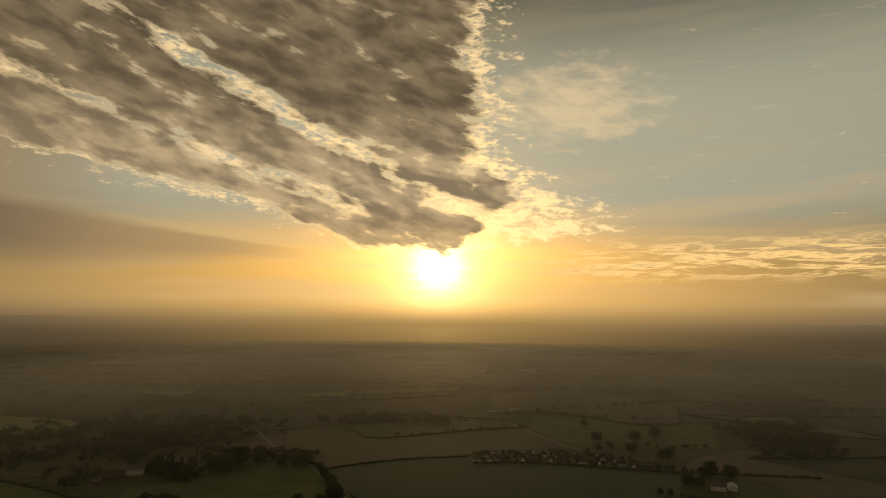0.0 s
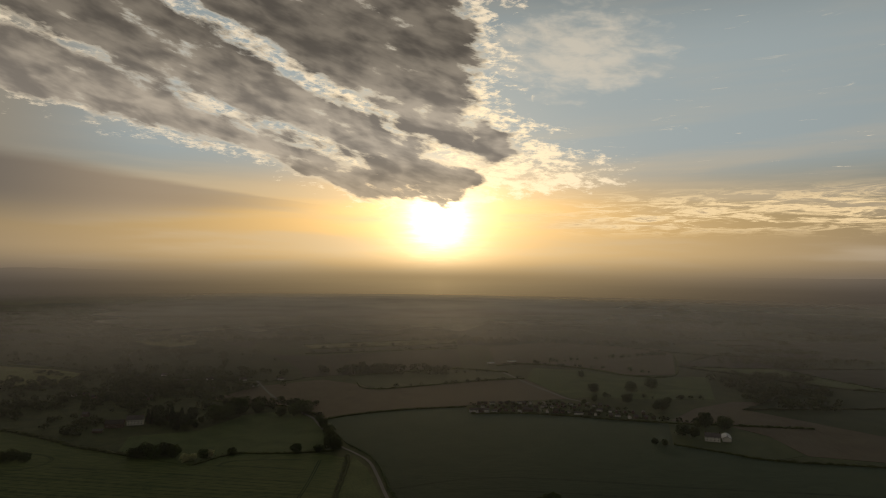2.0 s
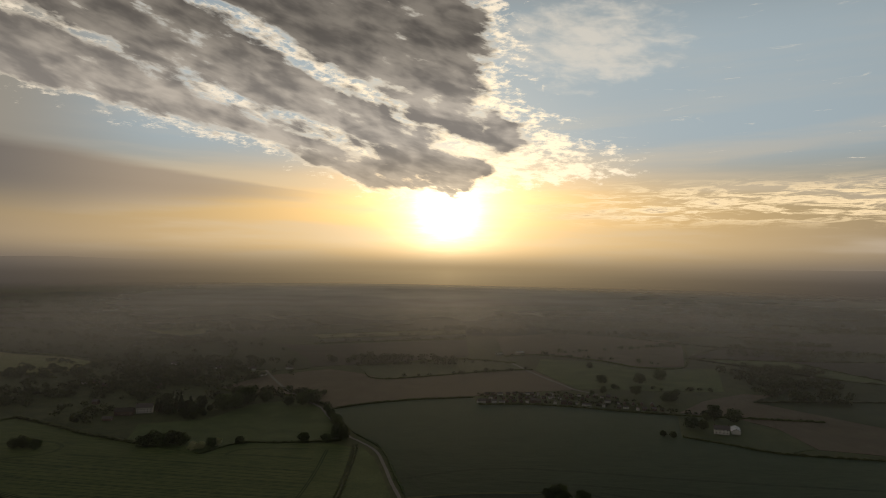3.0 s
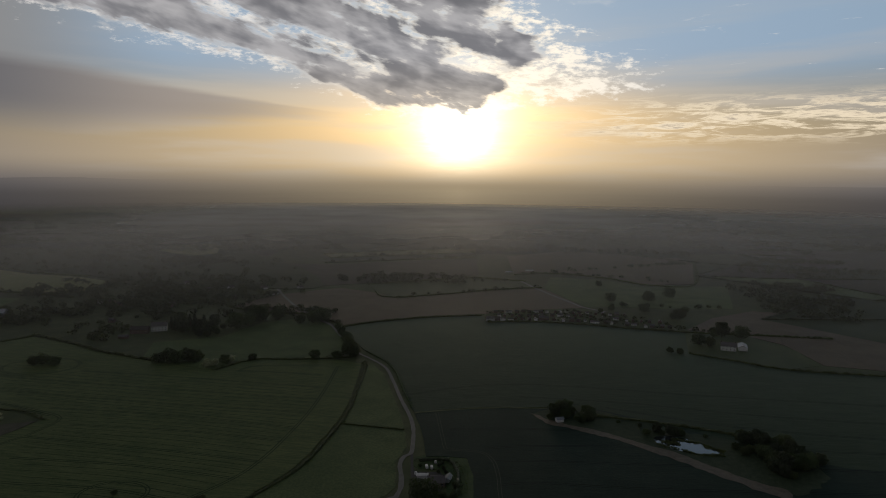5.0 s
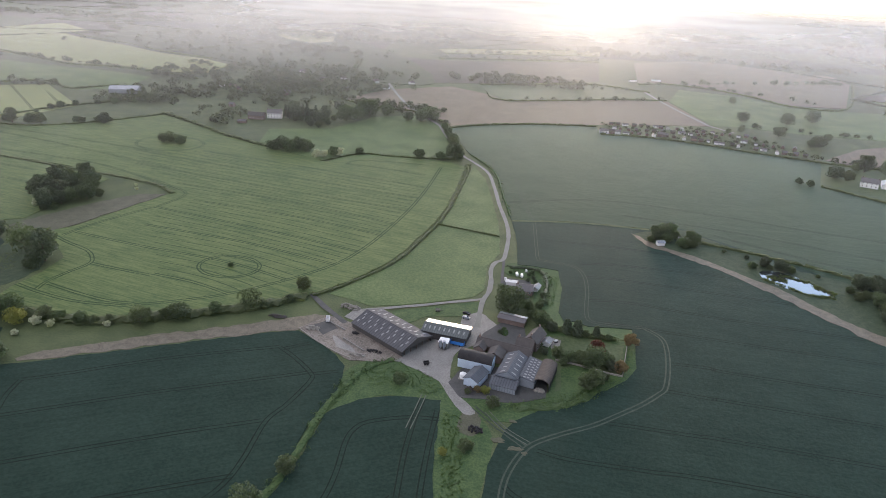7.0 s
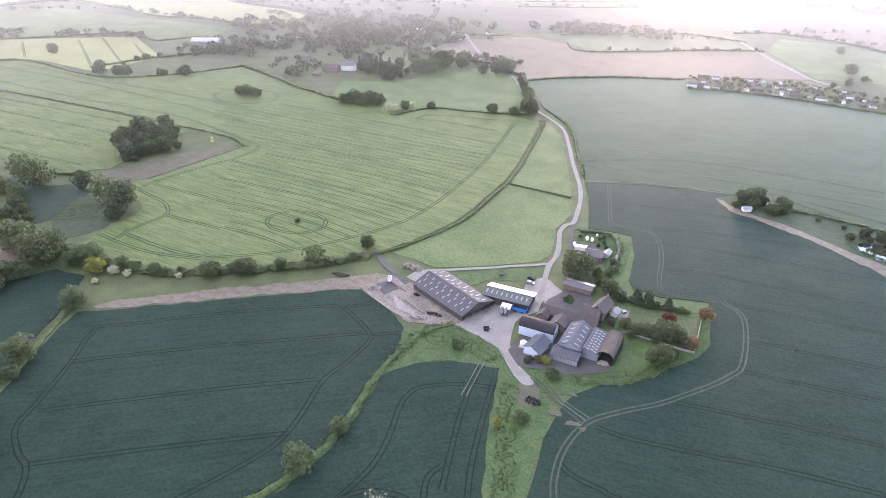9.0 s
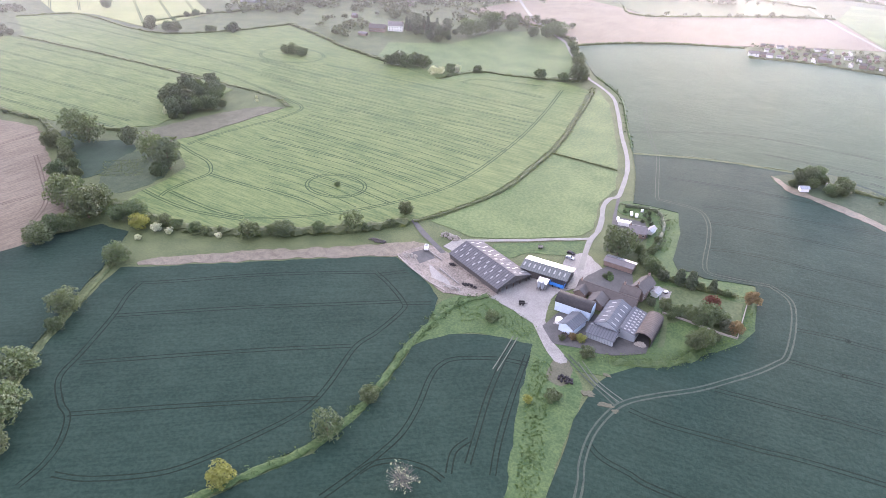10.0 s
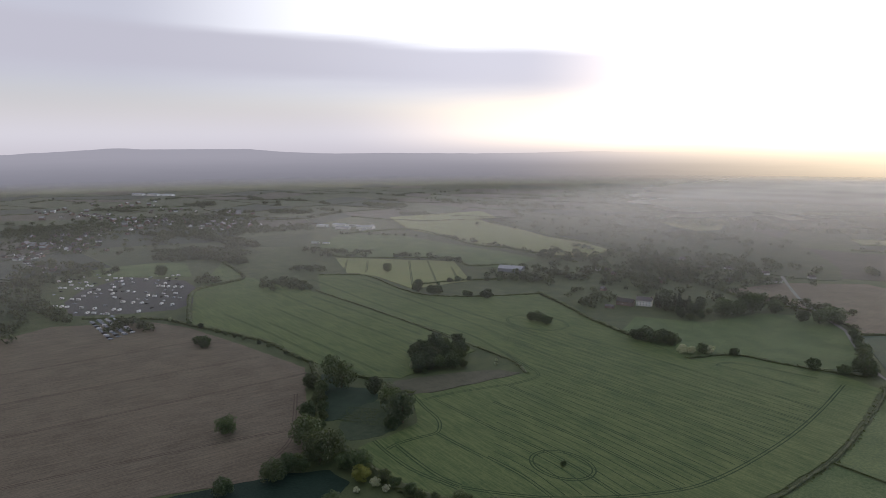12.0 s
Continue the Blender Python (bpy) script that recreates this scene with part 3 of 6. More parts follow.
def make_haze_sheet(z, start, full, share, seed):
    """A thin level sheet added to imitate distance haze, clear over the farm and thickening away from it."""
    m = bpy.data.materials.new("mist")
    m.use_nodes = True
    k = Nodes(m.node_tree)
    co = k.add("ShaderNodeTexCoord").outputs["Object"]
    length = k.add("ShaderNodeVectorMath", operation="LENGTH")
    k.put(length.inputs[0], co)
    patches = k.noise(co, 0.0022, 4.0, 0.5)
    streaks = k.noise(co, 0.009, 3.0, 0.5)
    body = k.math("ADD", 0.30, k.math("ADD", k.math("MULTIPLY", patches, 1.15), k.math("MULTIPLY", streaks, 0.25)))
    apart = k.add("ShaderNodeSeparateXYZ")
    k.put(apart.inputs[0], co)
    # Thinned to left and right so the haze tone suits the camera's view.
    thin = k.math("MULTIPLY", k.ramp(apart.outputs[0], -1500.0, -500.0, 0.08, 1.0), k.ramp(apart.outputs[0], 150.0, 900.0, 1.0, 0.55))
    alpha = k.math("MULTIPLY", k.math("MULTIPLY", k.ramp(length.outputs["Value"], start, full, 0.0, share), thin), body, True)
    # The warm tone of sunlit haze is put into the base colour.
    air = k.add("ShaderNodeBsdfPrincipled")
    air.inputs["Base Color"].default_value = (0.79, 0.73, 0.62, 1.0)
    air.inputs["Roughness"].default_value = 0.5
    air.inputs["Specular IOR Level"].default_value = 0.05
    air.inputs["Sheen Weight"].default_value = 0.45
    air.inputs["Sheen Roughness"].default_value = 0.3
    mx = k.add("ShaderNodeMixShader")
    k.put(mx.inputs[0], alpha)
    k.put(mx.inputs[1], k.add("ShaderNodeBsdfTransparent").outputs[0])
    k.put(mx.inputs[2], air.outputs[0])
    k.put(k.add("ShaderNodeOutputMaterial").inputs[0], mx.outputs[0])
    M["mist"] = m
    v, f, n = [], [], 96
    rings = [start, 800, 1300, 1800, 2400, 3300, 4700]
    for r in rings:
        for i in range(n):
            t = 2 * math.pi * i / n
            v.append((r * math.sin(t), r * math.cos(t), 5 * noise.noise((math.sin(t) * 3, math.cos(t) * 3, r / 700 + seed))))
    for j in range(len(rings) - 1):
        for i in range(n):
            p, q = j * n + i, j * n + (i + 1) % n
            f.append((p, q, q + n, p + n))
    ob = raw("mist", v, f, "mist")
    ob.location = (0, 50, z)
    return tagged(ob, "flat translucent sheet imitating haze over distant fields", "mist", kind="stuff")


make_haze_sheet(16, 300, 1900, 0.32, 0)
make_haze_sheet(28, 480, 2200, 0.40, 3)
make_haze_sheet(42, 700, 2500, 0.52, 6)

# ---- fields near the farm ----
WHEAT_EDGE = [(-77, 574), (-74.5, 511), (-73.5, 466), (-75, 433), (-79, 408), (-83.5, 379), (-90.5, 355), (-100.5, 334), (-113, 315)]
sheet("field", WHEAT_EDGE + [(-120, 305), (-140, 287), (-170, 270), (-203, 255), (-224, 253), (-245, 254), (-273, 262), (-275, 272), (-272, 290), (-274, 310), (-312, 341), (-300, 356), (-288, 402), (-279, 429),
      (-310, 447), (-398, 463), (-502, 476), (-640, 491), (-727, 546), (-677, 588), (-572, 562), (-517, 565), (-468, 609), (-434, 655), (-377, 626), (-286, 579), (-201, 546), (-158, 580), (-104, 586)],
      0.30, "wheat_light", "light green young cereal crop with dark wheel marks", "crop field")
sheet("field", [(-926, 506), (-794, 473), (-649, 484), (-502, 471), (-398, 457), (-345, 445), (-342, 356), (-366, 338), (-420, 332), (-454, 334), (-504, 338), (-608, 315), (-745, 378)],
      0.28, "wheat_light", "light green cereal field beyond a ditch", "crop field")
sheet("field", [(-653, 75.2), (-702, 214), (-644, 291), (-598, 307), (-509, 315), (-415, 320), (-337, 270), (-293, 241), (-282, 205), (-337, 98.5), (-337, 2.5)],
      0.20, "ploughed", "pinkish brown bare field with tractor tracks", "crop field")
sheet("field", [(-224, 209), (-214, 214), (-154, 248), (-125, 264), (-110, 271), (-101, 266), (-92, 261), (-83, 254), (-78, 248), (-76, 241), (-75, 230), (-77, 216), (-78, 203), (-77, 190), (-79, 172), (-85, 154), (-98, 134), (-119, 107), (-158, 84), (-181, 108), (-201, 138), (-213, 167), (-220, 190)],
      0.32, "wheat_dark_slant", "dark blue-green wheat field with wheel marks", "crop field")
sheet("field", [(-74, 203), (-74, 214), (-70, 220), (-63, 227), (-50, 233), (-40, 234), (-30, 235), (-26, 201), (-19, 166), (-12, 122), (-14, 58), (-132, 60), (-118, 102), (-95.5, 132), (-82, 151.5), (-75.5, 172), (-74, 190)],
      0.32, "wheat_dark_slant", "dark blue-green wheat field in a curved corner", "crop field")
sheet("field", [(-4, 58), (-6, 169), (-5, 201), (-1, 223), (2, 230), (16, 243), (28, 252), (40, 261), (49, 270), (54, 281), (55, 300), (54, 318), (32, 315), (25, 318), (20, 316), (16.5, 326), (17, 355), (14, 378), (-2, 380), (-11, 379),
      (-15.5, 421), (-22.5, 453), (-31, 490), (-40, 532), (-53, 581), (-66, 596), (-82, 622), (-102, 671), (-118, 715), (-86, 741), (-23, 771), (43, 786), (50, 752), (103, 757), (162, 745), (206, 730), (268, 714), (255, 673), (240, 625), (314, 572), (424, 549), (568, 488), (635, 190), (576, 42)],
      0.30, "wheat_dark", "wide dark blue-green wheat field round the farm", "crop field")
# Laid over the far half of the wide wheat; its paler colour imitates haze.
sheet("field", [(-22.5, 454), (4, 461), (31, 466), (76, 468), (98, 475), (123, 458), (168, 427), (211, 390), (240, 372), (400, 345), (604, 318), (568, 488), (424, 549), (314, 572), (240, 625), (255, 673), (268, 714), (206, 730), (162, 745), (103, 757), (50, 752), (43, 786), (-23, 771),
      (-86, 741), (-118, 715), (-102, 671), (-82, 622), (-66, 596), (-53, 581), (-40, 532), (-31, 490)], 0.318, "wheat_far", "far half of the wheat, lightened to imitate haze", "crop field")
sheet("field", [(-70, 580), (-54.6, 545), (-45.4, 509), (-36.4, 469), (-30.8, 444), (-27.8, 423.5), (-70, 431), (-69, 466), (-69.3, 511), (-70.3, 556)],
      0.16, "pasture", "narrow green paddock beside the lane", "paddock")
sheet("field", [(-26.7, 418), (-23.7, 392.5), (-26.2, 383), (-29.1, 370.7), (-27.3, 354), (-26.6, 338.5), (-31, 330), (-42.4, 323), (-55.9, 316.4), (-72, 308.3), (-83.4, 304.8), (-96, 309), (-108.7, 311.3), (-106, 316), (-96, 335), (-85.5, 355), (-78.5, 379), (-74, 408), (-70.5, 427.5)],
      0.16, "pasture", "bright green grazed paddock beside the lane", "paddock")
sheet("field", [(-26.8, 325.4), (-26, 317), (-29, 310), (-34, 307), (-41, 305), (-52, 301.5), (-58.5, 294), (-65, 296), (-70, 303), (-54.5, 311), (-38.5, 320)], 0.12, "bright_grass", "mown grass behind the sheds", "grass", soft=3)
sheet("field", [(-217, 221), (-190, 239), (-156, 259), (-122.1, 279), (-102.8, 290), (-106.8, 275), (-149.5, 252), (-212, 217)], 0.14, "stubble", "bare strip of pale stubble along the field", "field margin", wavy=2.0, soft=4)
sheet("field", [(-233, 210), (-246, 236), (-264, 236), (-277, 219), (-300, 162), (-328, 93), (-327, 24), (-194, 41), (-200, 127), (-221, 175)],
      0.26, "wheat_dark_slant", "dark blue-green wheat field behind a hedge of trees", "crop field")
sheet("field", [(-74, 222), (-74, 241), (-66, 254), (-56, 260), (-44, 254), (-32, 242), (-27, 231), (-38, 236), (-52, 236), (-65, 229), (-72, 220)], 0.108, "bright_grass", "rough bright grass bank below the farm", "grass", wavy=1.0, soft=3, grow=3.0)
sheet("field", [(-28.1, 231), (-18.9, 230), (-8.7, 217), (-8.5, 196), (-9.4, 164), (-7.8, 57.6), (-10.8, 57.7), (-11.2, 121.7), (-16.5, 165), (-23.9, 201)], 0.116, "bright_grass", "overgrown green strip between two fields", "grass", wavy=1.0, soft=3, grow=3.0)
sheet("field", [(-15, 377), (3, 382), (13, 376), (16, 356), (16, 334), (16, 321), (24, 314), (31, 311), (51, 314), (52, 293), (51, 279), (46, 269), (36, 260), (25, 254), (14, 244), (-1, 231), (-15, 231), (-18, 241), (-4, 243), (13, 247), (18, 262), (11, 300), (6, 325), (2, 362), (-14, 366)],
      0.124, "bright_grass", "rough grass margin round the farm gardens", "grass", wavy=1.0, soft=3, grow=3.0)
sheet("field", [(14, 300), (22, 303), (34, 302), (49.5, 300.5), (46.5, 274), (38, 275), (27, 277.5), (19, 272), (19, 256), (17, 254), (16.5, 270), (16, 285)], 0.16, "meadow", "mown garden lawn inside a low wall", "lawn")
sheet("field", [(62, 450), (76, 463), (98, 472), (109, 465), (123, 454), (142, 441), (168, 422), (190, 412), (211, 385), (225, 365), (206, 343), (188, 338), (168, 357), (146, 380), (133, 392), (117, 408), (104, 418), (89, 427), (75, 436)],
      0.36, "scrub", "rough grass spit round a pond", "grass", wavy=3.0, soft=4)
sheet("field", [(62, 455), (72, 436), (88, 426), (103, 416), (116, 406), (131, 391), (144, 378), (166, 352), (184, 334), (190, 342), (170, 360), (149, 386), (136, 398), (119, 412), (105, 423), (90, 432), (77, 440)], 0.40, "stubble", "bare sandy strip beside the pond", "field margin", wavy=2.0, soft=3)
sheet("field", [(-300, 420), (-282, 427), (-288, 402), (-303, 356), (-313, 336), (-332, 334), (-341, 342), (-334, 362), (-318, 396)], 0.36, "stubble_dull", "bare brown strip beside a copse", "field margin", wavy=2.0)
sheet("field", [(-387, 313), (-389, 325), (-357, 318), (-342, 327), (-323, 319), (-321, 303), (-314, 280), (-325, 270), (-350, 284)], 0.14, "damp_grass", "dark damp meadow behind hedgerow trees", "meadow", soft=3)
sheet("field", [(-314, 282), (-322, 305), (-316, 322), (-300, 316), (-281, 302), (-276, 288), (-284, 266), (-300, 268)], 0.12, "scrub", "rough dark scrub land", "scrub", wavy=2.0, soft=3)
sheet("field", [(-284, 821), (-245, 914), (-166, 976), (-109, 940), (-72, 896), (82, 974), (147, 994), (184, 846), (130, 832), (48, 800), (-23, 778), (-86, 748), (-118, 724), (-170, 778), (-231, 787)], 0.2, "ploughed", "reddish brown bare field beyond the lane", "crop field")
sheet("field", [(-128, 1010), (-1, 1072), (44, 1083), (129, 1055), (146, 1003), (83, 983), (-73, 904), (-108, 948)], 0.2, "meadow", "grey-green strip of meadow behind the bare field", "meadow")
sheet("field", [(-409, 1157), (-327, 1246), (-226, 1236), (-8, 1345), (58, 1365), (54, 1127), (-36, 1076), (-134, 1020), (-190, 995), (-249, 972), (-335, 960)], 0.3, "dewy_stubble", "dull brown bare field in the haze", "crop field")
sheet("field", [(-233, 1262), (60, 1380), (62, 1460), (-246, 1330)], 1.0, "dewy_grass", "pale strip field between hedges", "crop field")
sheet("field", [(-246, 1340), (62, 1472), (64, 1560), (-275, 1400)], 1.1, "barley", "pale strip field between hedges", "crop field")
sheet("field", [(-276, 1412), (64, 1572), (66, 1660), (-300, 1490)], 1.2, "dewy_grass", "pale strip field between hedges", "crop field")
sheet("field", [(117, 1130), (127, 1400), (281, 1520), (371, 1460), (502, 1400), (498, 1305), (405, 1050), (325, 1038), (272, 1104), (182, 1155)], 0.6, "ploughed", "reddish bare field in the haze", "crop field")
sheet("field", [(-1061, 827), (-972, 904), (-792, 883), (-672, 876), (-585, 858), (-570, 790), (-580, 755), (-622, 742), (-686, 775), (-753, 716), (-830, 662), (-934, 690)], 0.2, "pasture", "green pasture behind a hedge", "crop field")
sheet("field", [(-1331, 431), (-1341, 528), (-1161, 486), (-1133, 389)], 0.2, "dewy_grass", "grey-green pasture by the town", "pasture")
sheet("field", [(-1146, 327), (-960, 465), (-848, 423), (-954, 327)], 0.2, "pasture", "green pasture beside the caravan site", "pasture")
sheet("field", [(-1230, 518), (-1120, 812), (-961, 680), (-1058, 612), (-1116, 483)], 0.2, "dewy_grass", "grey-green pasture between plantations", "pasture")
sheet("field", [(-122.1, 588), (-201, 544), (-185, 590), (-205, 653), (-217, 736), (-170, 761), (-129.5, 724), (-116.3, 682), (-95.9, 619)], 0.14, "pasture", "pale green meadow behind a hedge", "meadow")
sheet("field", [(-206, 548), (-284, 582), (-300, 640), (-240, 665), (-213, 736), (-196, 653), (-178, 592)], 0.135, "pasture", "pale green meadow below the country house", "meadow")
sheet("field", [(-830, 651), (-664, 753), (-547, 661), (-564, 576), (-664, 597), (-707, 582)], 0.26, "barley", "pale green field with tall grass strips", "crop field")
sheet("field", [(-1234, 1114), (-1166, 1386), (-1024, 1290), (-1036, 1228), (-947, 1176), (-832, 1134), (-714, 1071), (-609, 1044), (-543, 1006), (-533, 922), (-573, 895), (-682, 912), (-752, 905), (-864, 945), (-1018, 980)], 1.0, "barley", "pale yellow-green field on a far slope", "crop field")
# Even sheet added here, its tone imitating woods and fields lost in haze.
sheet("field", [(-974, 1168), (-823, 1549), (-640, 1600), (-346, 1292), (-196, 1000), (-290, 960), (-521, 1020), (-706, 1110)], 0.8, "dewy_grass", "grey-green sheet toned like land blurred by haze", "crop field", wavy=6.0, soft=3)
sheet("field", [(-670, 1450), (-640, 1590), (-560, 1560), (-508, 1390), (-540, 1345), (-600, 1380)], 1.2, "barley", "small pale field among dark woods", "crop field")
sheet("field", [(240, 625), (250, 671), (262, 714), (331, 702), (354, 639), (347, 587), (314, 574)], 0.24, "meadow", "fenced grass round a farmhouse", "meadow")
sheet("field", [(275, 725), (330, 790), (400, 835), (706, 800), (649, 528), (444, 559), (352, 587), (353, 660), (330, 700)], 0.2, "ploughed", "brown bare field past the farmhouse", "crop field")
sheet("field", [(150, 994), (187, 848), (212, 855), (288, 846), (381, 848), (452, 1032), (322, 1020), (272, 1085), (178, 1110)], 0.16, "pasture", "pale green meadow behind the houses", "meadow")

tramlines([[(-206, 203), (-192, 211), (-167, 227), (-140, 241.7), (-112.5, 255)], [(-198, 180), (-152, 207), (-118, 225), (-91.6, 239)], [(-186.6, 153), (-153, 173), (-125, 189), (-96.8, 204)], [(-168.7, 132), (-142.6, 147), (-117, 161), (-93, 174)],
           [(-206, 203), (-203.7, 193), (-198, 180), (-191, 157.6), (-187, 144), (-176, 135), (-168, 131), (-161, 122), (-158, 113), (-158, 104)], [(-112.5, 255), (-102.7, 249), (-90.3, 239), (-88.3, 233), (-91.4, 216), (-95, 204), (-93.7, 184), (-94, 172), (-97, 162), (-106, 146), (-116, 131), (-125, 123), (-141, 114.5), (-152, 111.6)],
           [(-110, 254), (-99.5, 262)], [(-90.4, 238), (-79, 243.5)]],
          0.335, "wheel_mark", "paired dark wheel marks pressed into wheat", 0.52)
tramlines([[(-70, 138), (-65.4, 149), (-61, 161), (-58.3, 172), (-58.5, 185), (-60.4, 200), (-59.7, 208), (-55.3, 214), (-41, 220.5), (-28.5, 222.4)], [(-37.5, 233), (-38, 220.5), (-37, 200), (-34.6, 180.5), (-33, 168)], [(-30.2, 228), (-28.8, 203), (-26.6, 181), (-24, 167)], [(-64, 151), (-61, 156), (-54.6, 160), (-45, 161), (-38, 159)], [(-37.3, 162), (-39, 171), (-36, 178)]],
          0.335, "wheel_mark", "paired dark wheel marks in the curved field", 0.52)
tramlines([[(-15.9, 234), (-4.6, 224), (7, 215)], [(3, 142), (2.8, 172), (1.3, 184), (1.9, 197), (5.7, 209.6), (10.7, 217.7), (21, 226), (34, 235), (45, 245), (54.4, 254), (62, 263), (66, 269.6), (69, 287), (70, 305), (67.8, 314), (60.6, 321)]],
          0.345, "worn_track", "pale worn wheel tracks round the field edge", 0.7)
tramlines([[(-37.9, 236.5), (-38.4, 226), (-39.2, 214)], [(-10, 232.5), (-1.7, 223.4), (8.5, 217.1)]], 0.350, "pale_track", "pale dusty wheel marks by the field gate", 0.4)
tramlines([[(60.6, 321), (45, 319.7), (33.5, 320.5), (31, 330), (31.5, 355), (29.7, 375), (23, 386.7), (5, 390), (1, 391.5), (-1.7, 413), (-6.2, 455), (-10.4, 469), (-19.7, 507), (-28, 553)]], 0.345, "worn_track", "worn pale wheel marks round the garden edge", 0.45)
tramlines([[(32, 344), (56, 347), (123, 342), (305, 338)], [(31, 374), (56, 375.6), (129, 372.5), (304, 366)], [(26, 392), (57, 397), (134, 398), (304, 392)], [(3.6, 423), (41, 425.5), (89, 424)], [(36, 321), (66, 320), (131, 318), (325, 315)], [(70, 290), (89, 291), (114, 289), (326, 287)],
           [(66.5, 267), (86, 266), (109, 265.7), (326, 260)], [(40, 237.6), (74, 238.5), (104, 238.5), (326, 233)], [(12, 214), (25.5, 212), (54, 213), (100, 214), (327, 207)], [(1.7, 192), (14, 186), (61, 181), (327, 177)], [(10.1, 158), (328, 147.7)]],
          0.335, "wheel_mark", "paired dark wheel marks across wide wheat")
tramlines([[(119.9, 469), (202, 434), (324, 410), (488, 384)], [(58.8, 490), (140.2, 479), (242, 454), (426, 428)], [(-28.5, 492), (58.6, 521), (221, 496), (405, 471)]],
          0.335, "wheel_mark", "faint wheel marks across the far wheat")


WHEAT_LINES = [[Vector(p) for p in line] for line in (
    [(-213, 306), (-186, 303), (-161, 296)], [(-236, 337), (-181, 332), (-138, 320)], [(-261, 369), (-182, 361), (-119, 347)], [(-274, 400), (-182, 384), (-111, 369)],
    [(-257, 421), (-173, 413), (-105, 399)], [(-290, 452), (-190, 440), (-101, 421)], [(-351, 488), (-229, 467), (-99, 450)], [(-377, 523), (-238, 499), (-97, 478)], [(-319, 541), (-230, 528), (-97, 505)])]
tramlines(WHEAT_LINES + [
    [(-311, 340), (-288, 330), (-269, 323), (-259, 315), (-255, 307), (-259, 293), (-261, 281), (-260, 273)], [(-274, 275), (-254, 270), (-230, 267), (-201, 270)], [(-259, 280), (-237, 275), (-217, 272), (-202, 273)],
    [(-254, 308), (-236, 306), (-213, 304)], [(-294, 345), (-267, 341), (-236, 337)], [(-298, 338), (-294, 356), (-280, 389), (-274, 400)], [(-329, 459), (-294, 446), (-269, 431), (-273, 401)]],
    0.315, "wheel_mark_light", "paired wheel marks in light green cereal", 0.75)
tramlines([
    [(-98, 565), (-97, 505), (-99, 450), (-105, 399), (-111, 369), (-119, 347), (-137, 321), (-161, 296), (-185, 280), (-201, 272)], [(-182, 547), (-170, 562), (-115, 568)], [(-182, 547), (-150, 545), (-106, 538)],
    [(-710, 525), (-504, 489), (-380, 476), (-279, 437)], [(-674, 555), (-492, 527), (-311, 483)], [(-659, 573), (-534, 548), (-485, 543), (-337, 521)]],
    0.315, "wheel_mark_light", "paired wheel marks in light green cereal", 0.75)
tramlines([[Vector((-177, 327)) + Vector((18 * math.cos(a * 0.3927), 14 * math.sin(a * 0.3927))) for a in range(17)],
           [Vector((-360, 553)) + Vector((32 * math.cos(a * 0.3927), 24 * math.sin(a * 0.3927))) for a in range(17)]],
          0.315, "wheel_mark_light", "wheel marks circling a lone tree", 0.8)


def drill_rows():
    v, f = [], []
    for i, (a, m, b) in enumerate(WHEAT_LINES[:-1]):
        c, n, e = WHEAT_LINES[i + 1]
        for s in (0.25, 0.5, 0.75):
            pts = smooth([a.lerp(c, s) + Vector((4, 0)), m.lerp(n, s), b.lerp(e, s) - Vector((3, 0))], 10)
            ribbon_data(pts, 0.62, 0.325, v, f, 0.25)
    return tagged(raw("drill_rows", v, f, "wheel_mark_light"), "thin darker drill rows in light cereal", "crop rows", kind="stuff")


drill_rows()
tramlines([[(-657, 448), (-534, 433), (-395, 419)], [(-610, 407), (-476, 394), (-388, 388)], [(-557, 371), (-447, 362), (-365, 355)], [(-620, 356), (-529, 352), (-438, 345), (-366, 342)], [(-623, 468), (-520, 458), (-411, 445)]], 0.30, "wheel_mark_light", "paired wheel marks beyond the ditch", 0.75)
tramlines([[(-793, 646), (-722, 588)], [(-764, 664), (-694, 605)], [(-716, 707), (-585, 593)], [(-699, 730), (-574, 625)], [(-633, 715), (-560, 651)]], 0.28, "wheel_mark_light", "wheel marks across pale barley", 0.9)
tramlines([[(-448, 85), (-440, 124), (-424, 203), (-405, 303), (-404, 312)], [(-378, 84), (-370, 110), (-355, 159), (-336, 217), (-318, 258)], [(-514, 80), (-502, 136), (-486, 214), (-466, 309)], [(-580, 110), (-566, 190), (-548, 290)], [(-296, 218), (-312, 242), (-345, 266), (-372, 284)]], 0.22, "rut", "brown wheel ruts across bare soil", 0.7)
ribbon("ditch", [(-279, 429), (-310, 446), (-398, 460), (-502, 474), (-645, 489)], 3.4, 0.42, "meadow", "dark grassy ditch between two fields", "ditch")

# ---- lanes and yard ----
ribbon("lane", [(-132.6, 724), (-115.3, 678), (-97, 635), (-84, 607), (-73.4, 593), (-55, 563.8), (-43.9, 523.5), (-35.3, 485), (-27.7, 456), (-23.4, 437), (-21, 418.6), (-20.2, 396.6), (-20.6, 384), (-24.7, 378), (-26.1, 367), (-24.1, 352), (-23.5, 338.5), (-25.2, 328), (-25.2, 317.5), (-24.4, 304), (-24, 298)], 2.8, 0.40, "road", "pale worn concrete farm lane", "lane", 0.25)
ribbon("track", [(-25.2, 329), (-33.5, 324.5), (-44.4, 319.3), (-55, 313.5), (-66, 308.4), (-76, 303.5), (-86, 299)], 2.3, 0.38, "road", "narrow pale farm track", "track", 0.3)
ribbon("track", [(-20.2, 386), (-18.7, 365), (-17.4, 348), (-17, 338), (-15, 320)], 1.7, 0.38, "gravel", "narrow grey garden track", "track", 0.3)
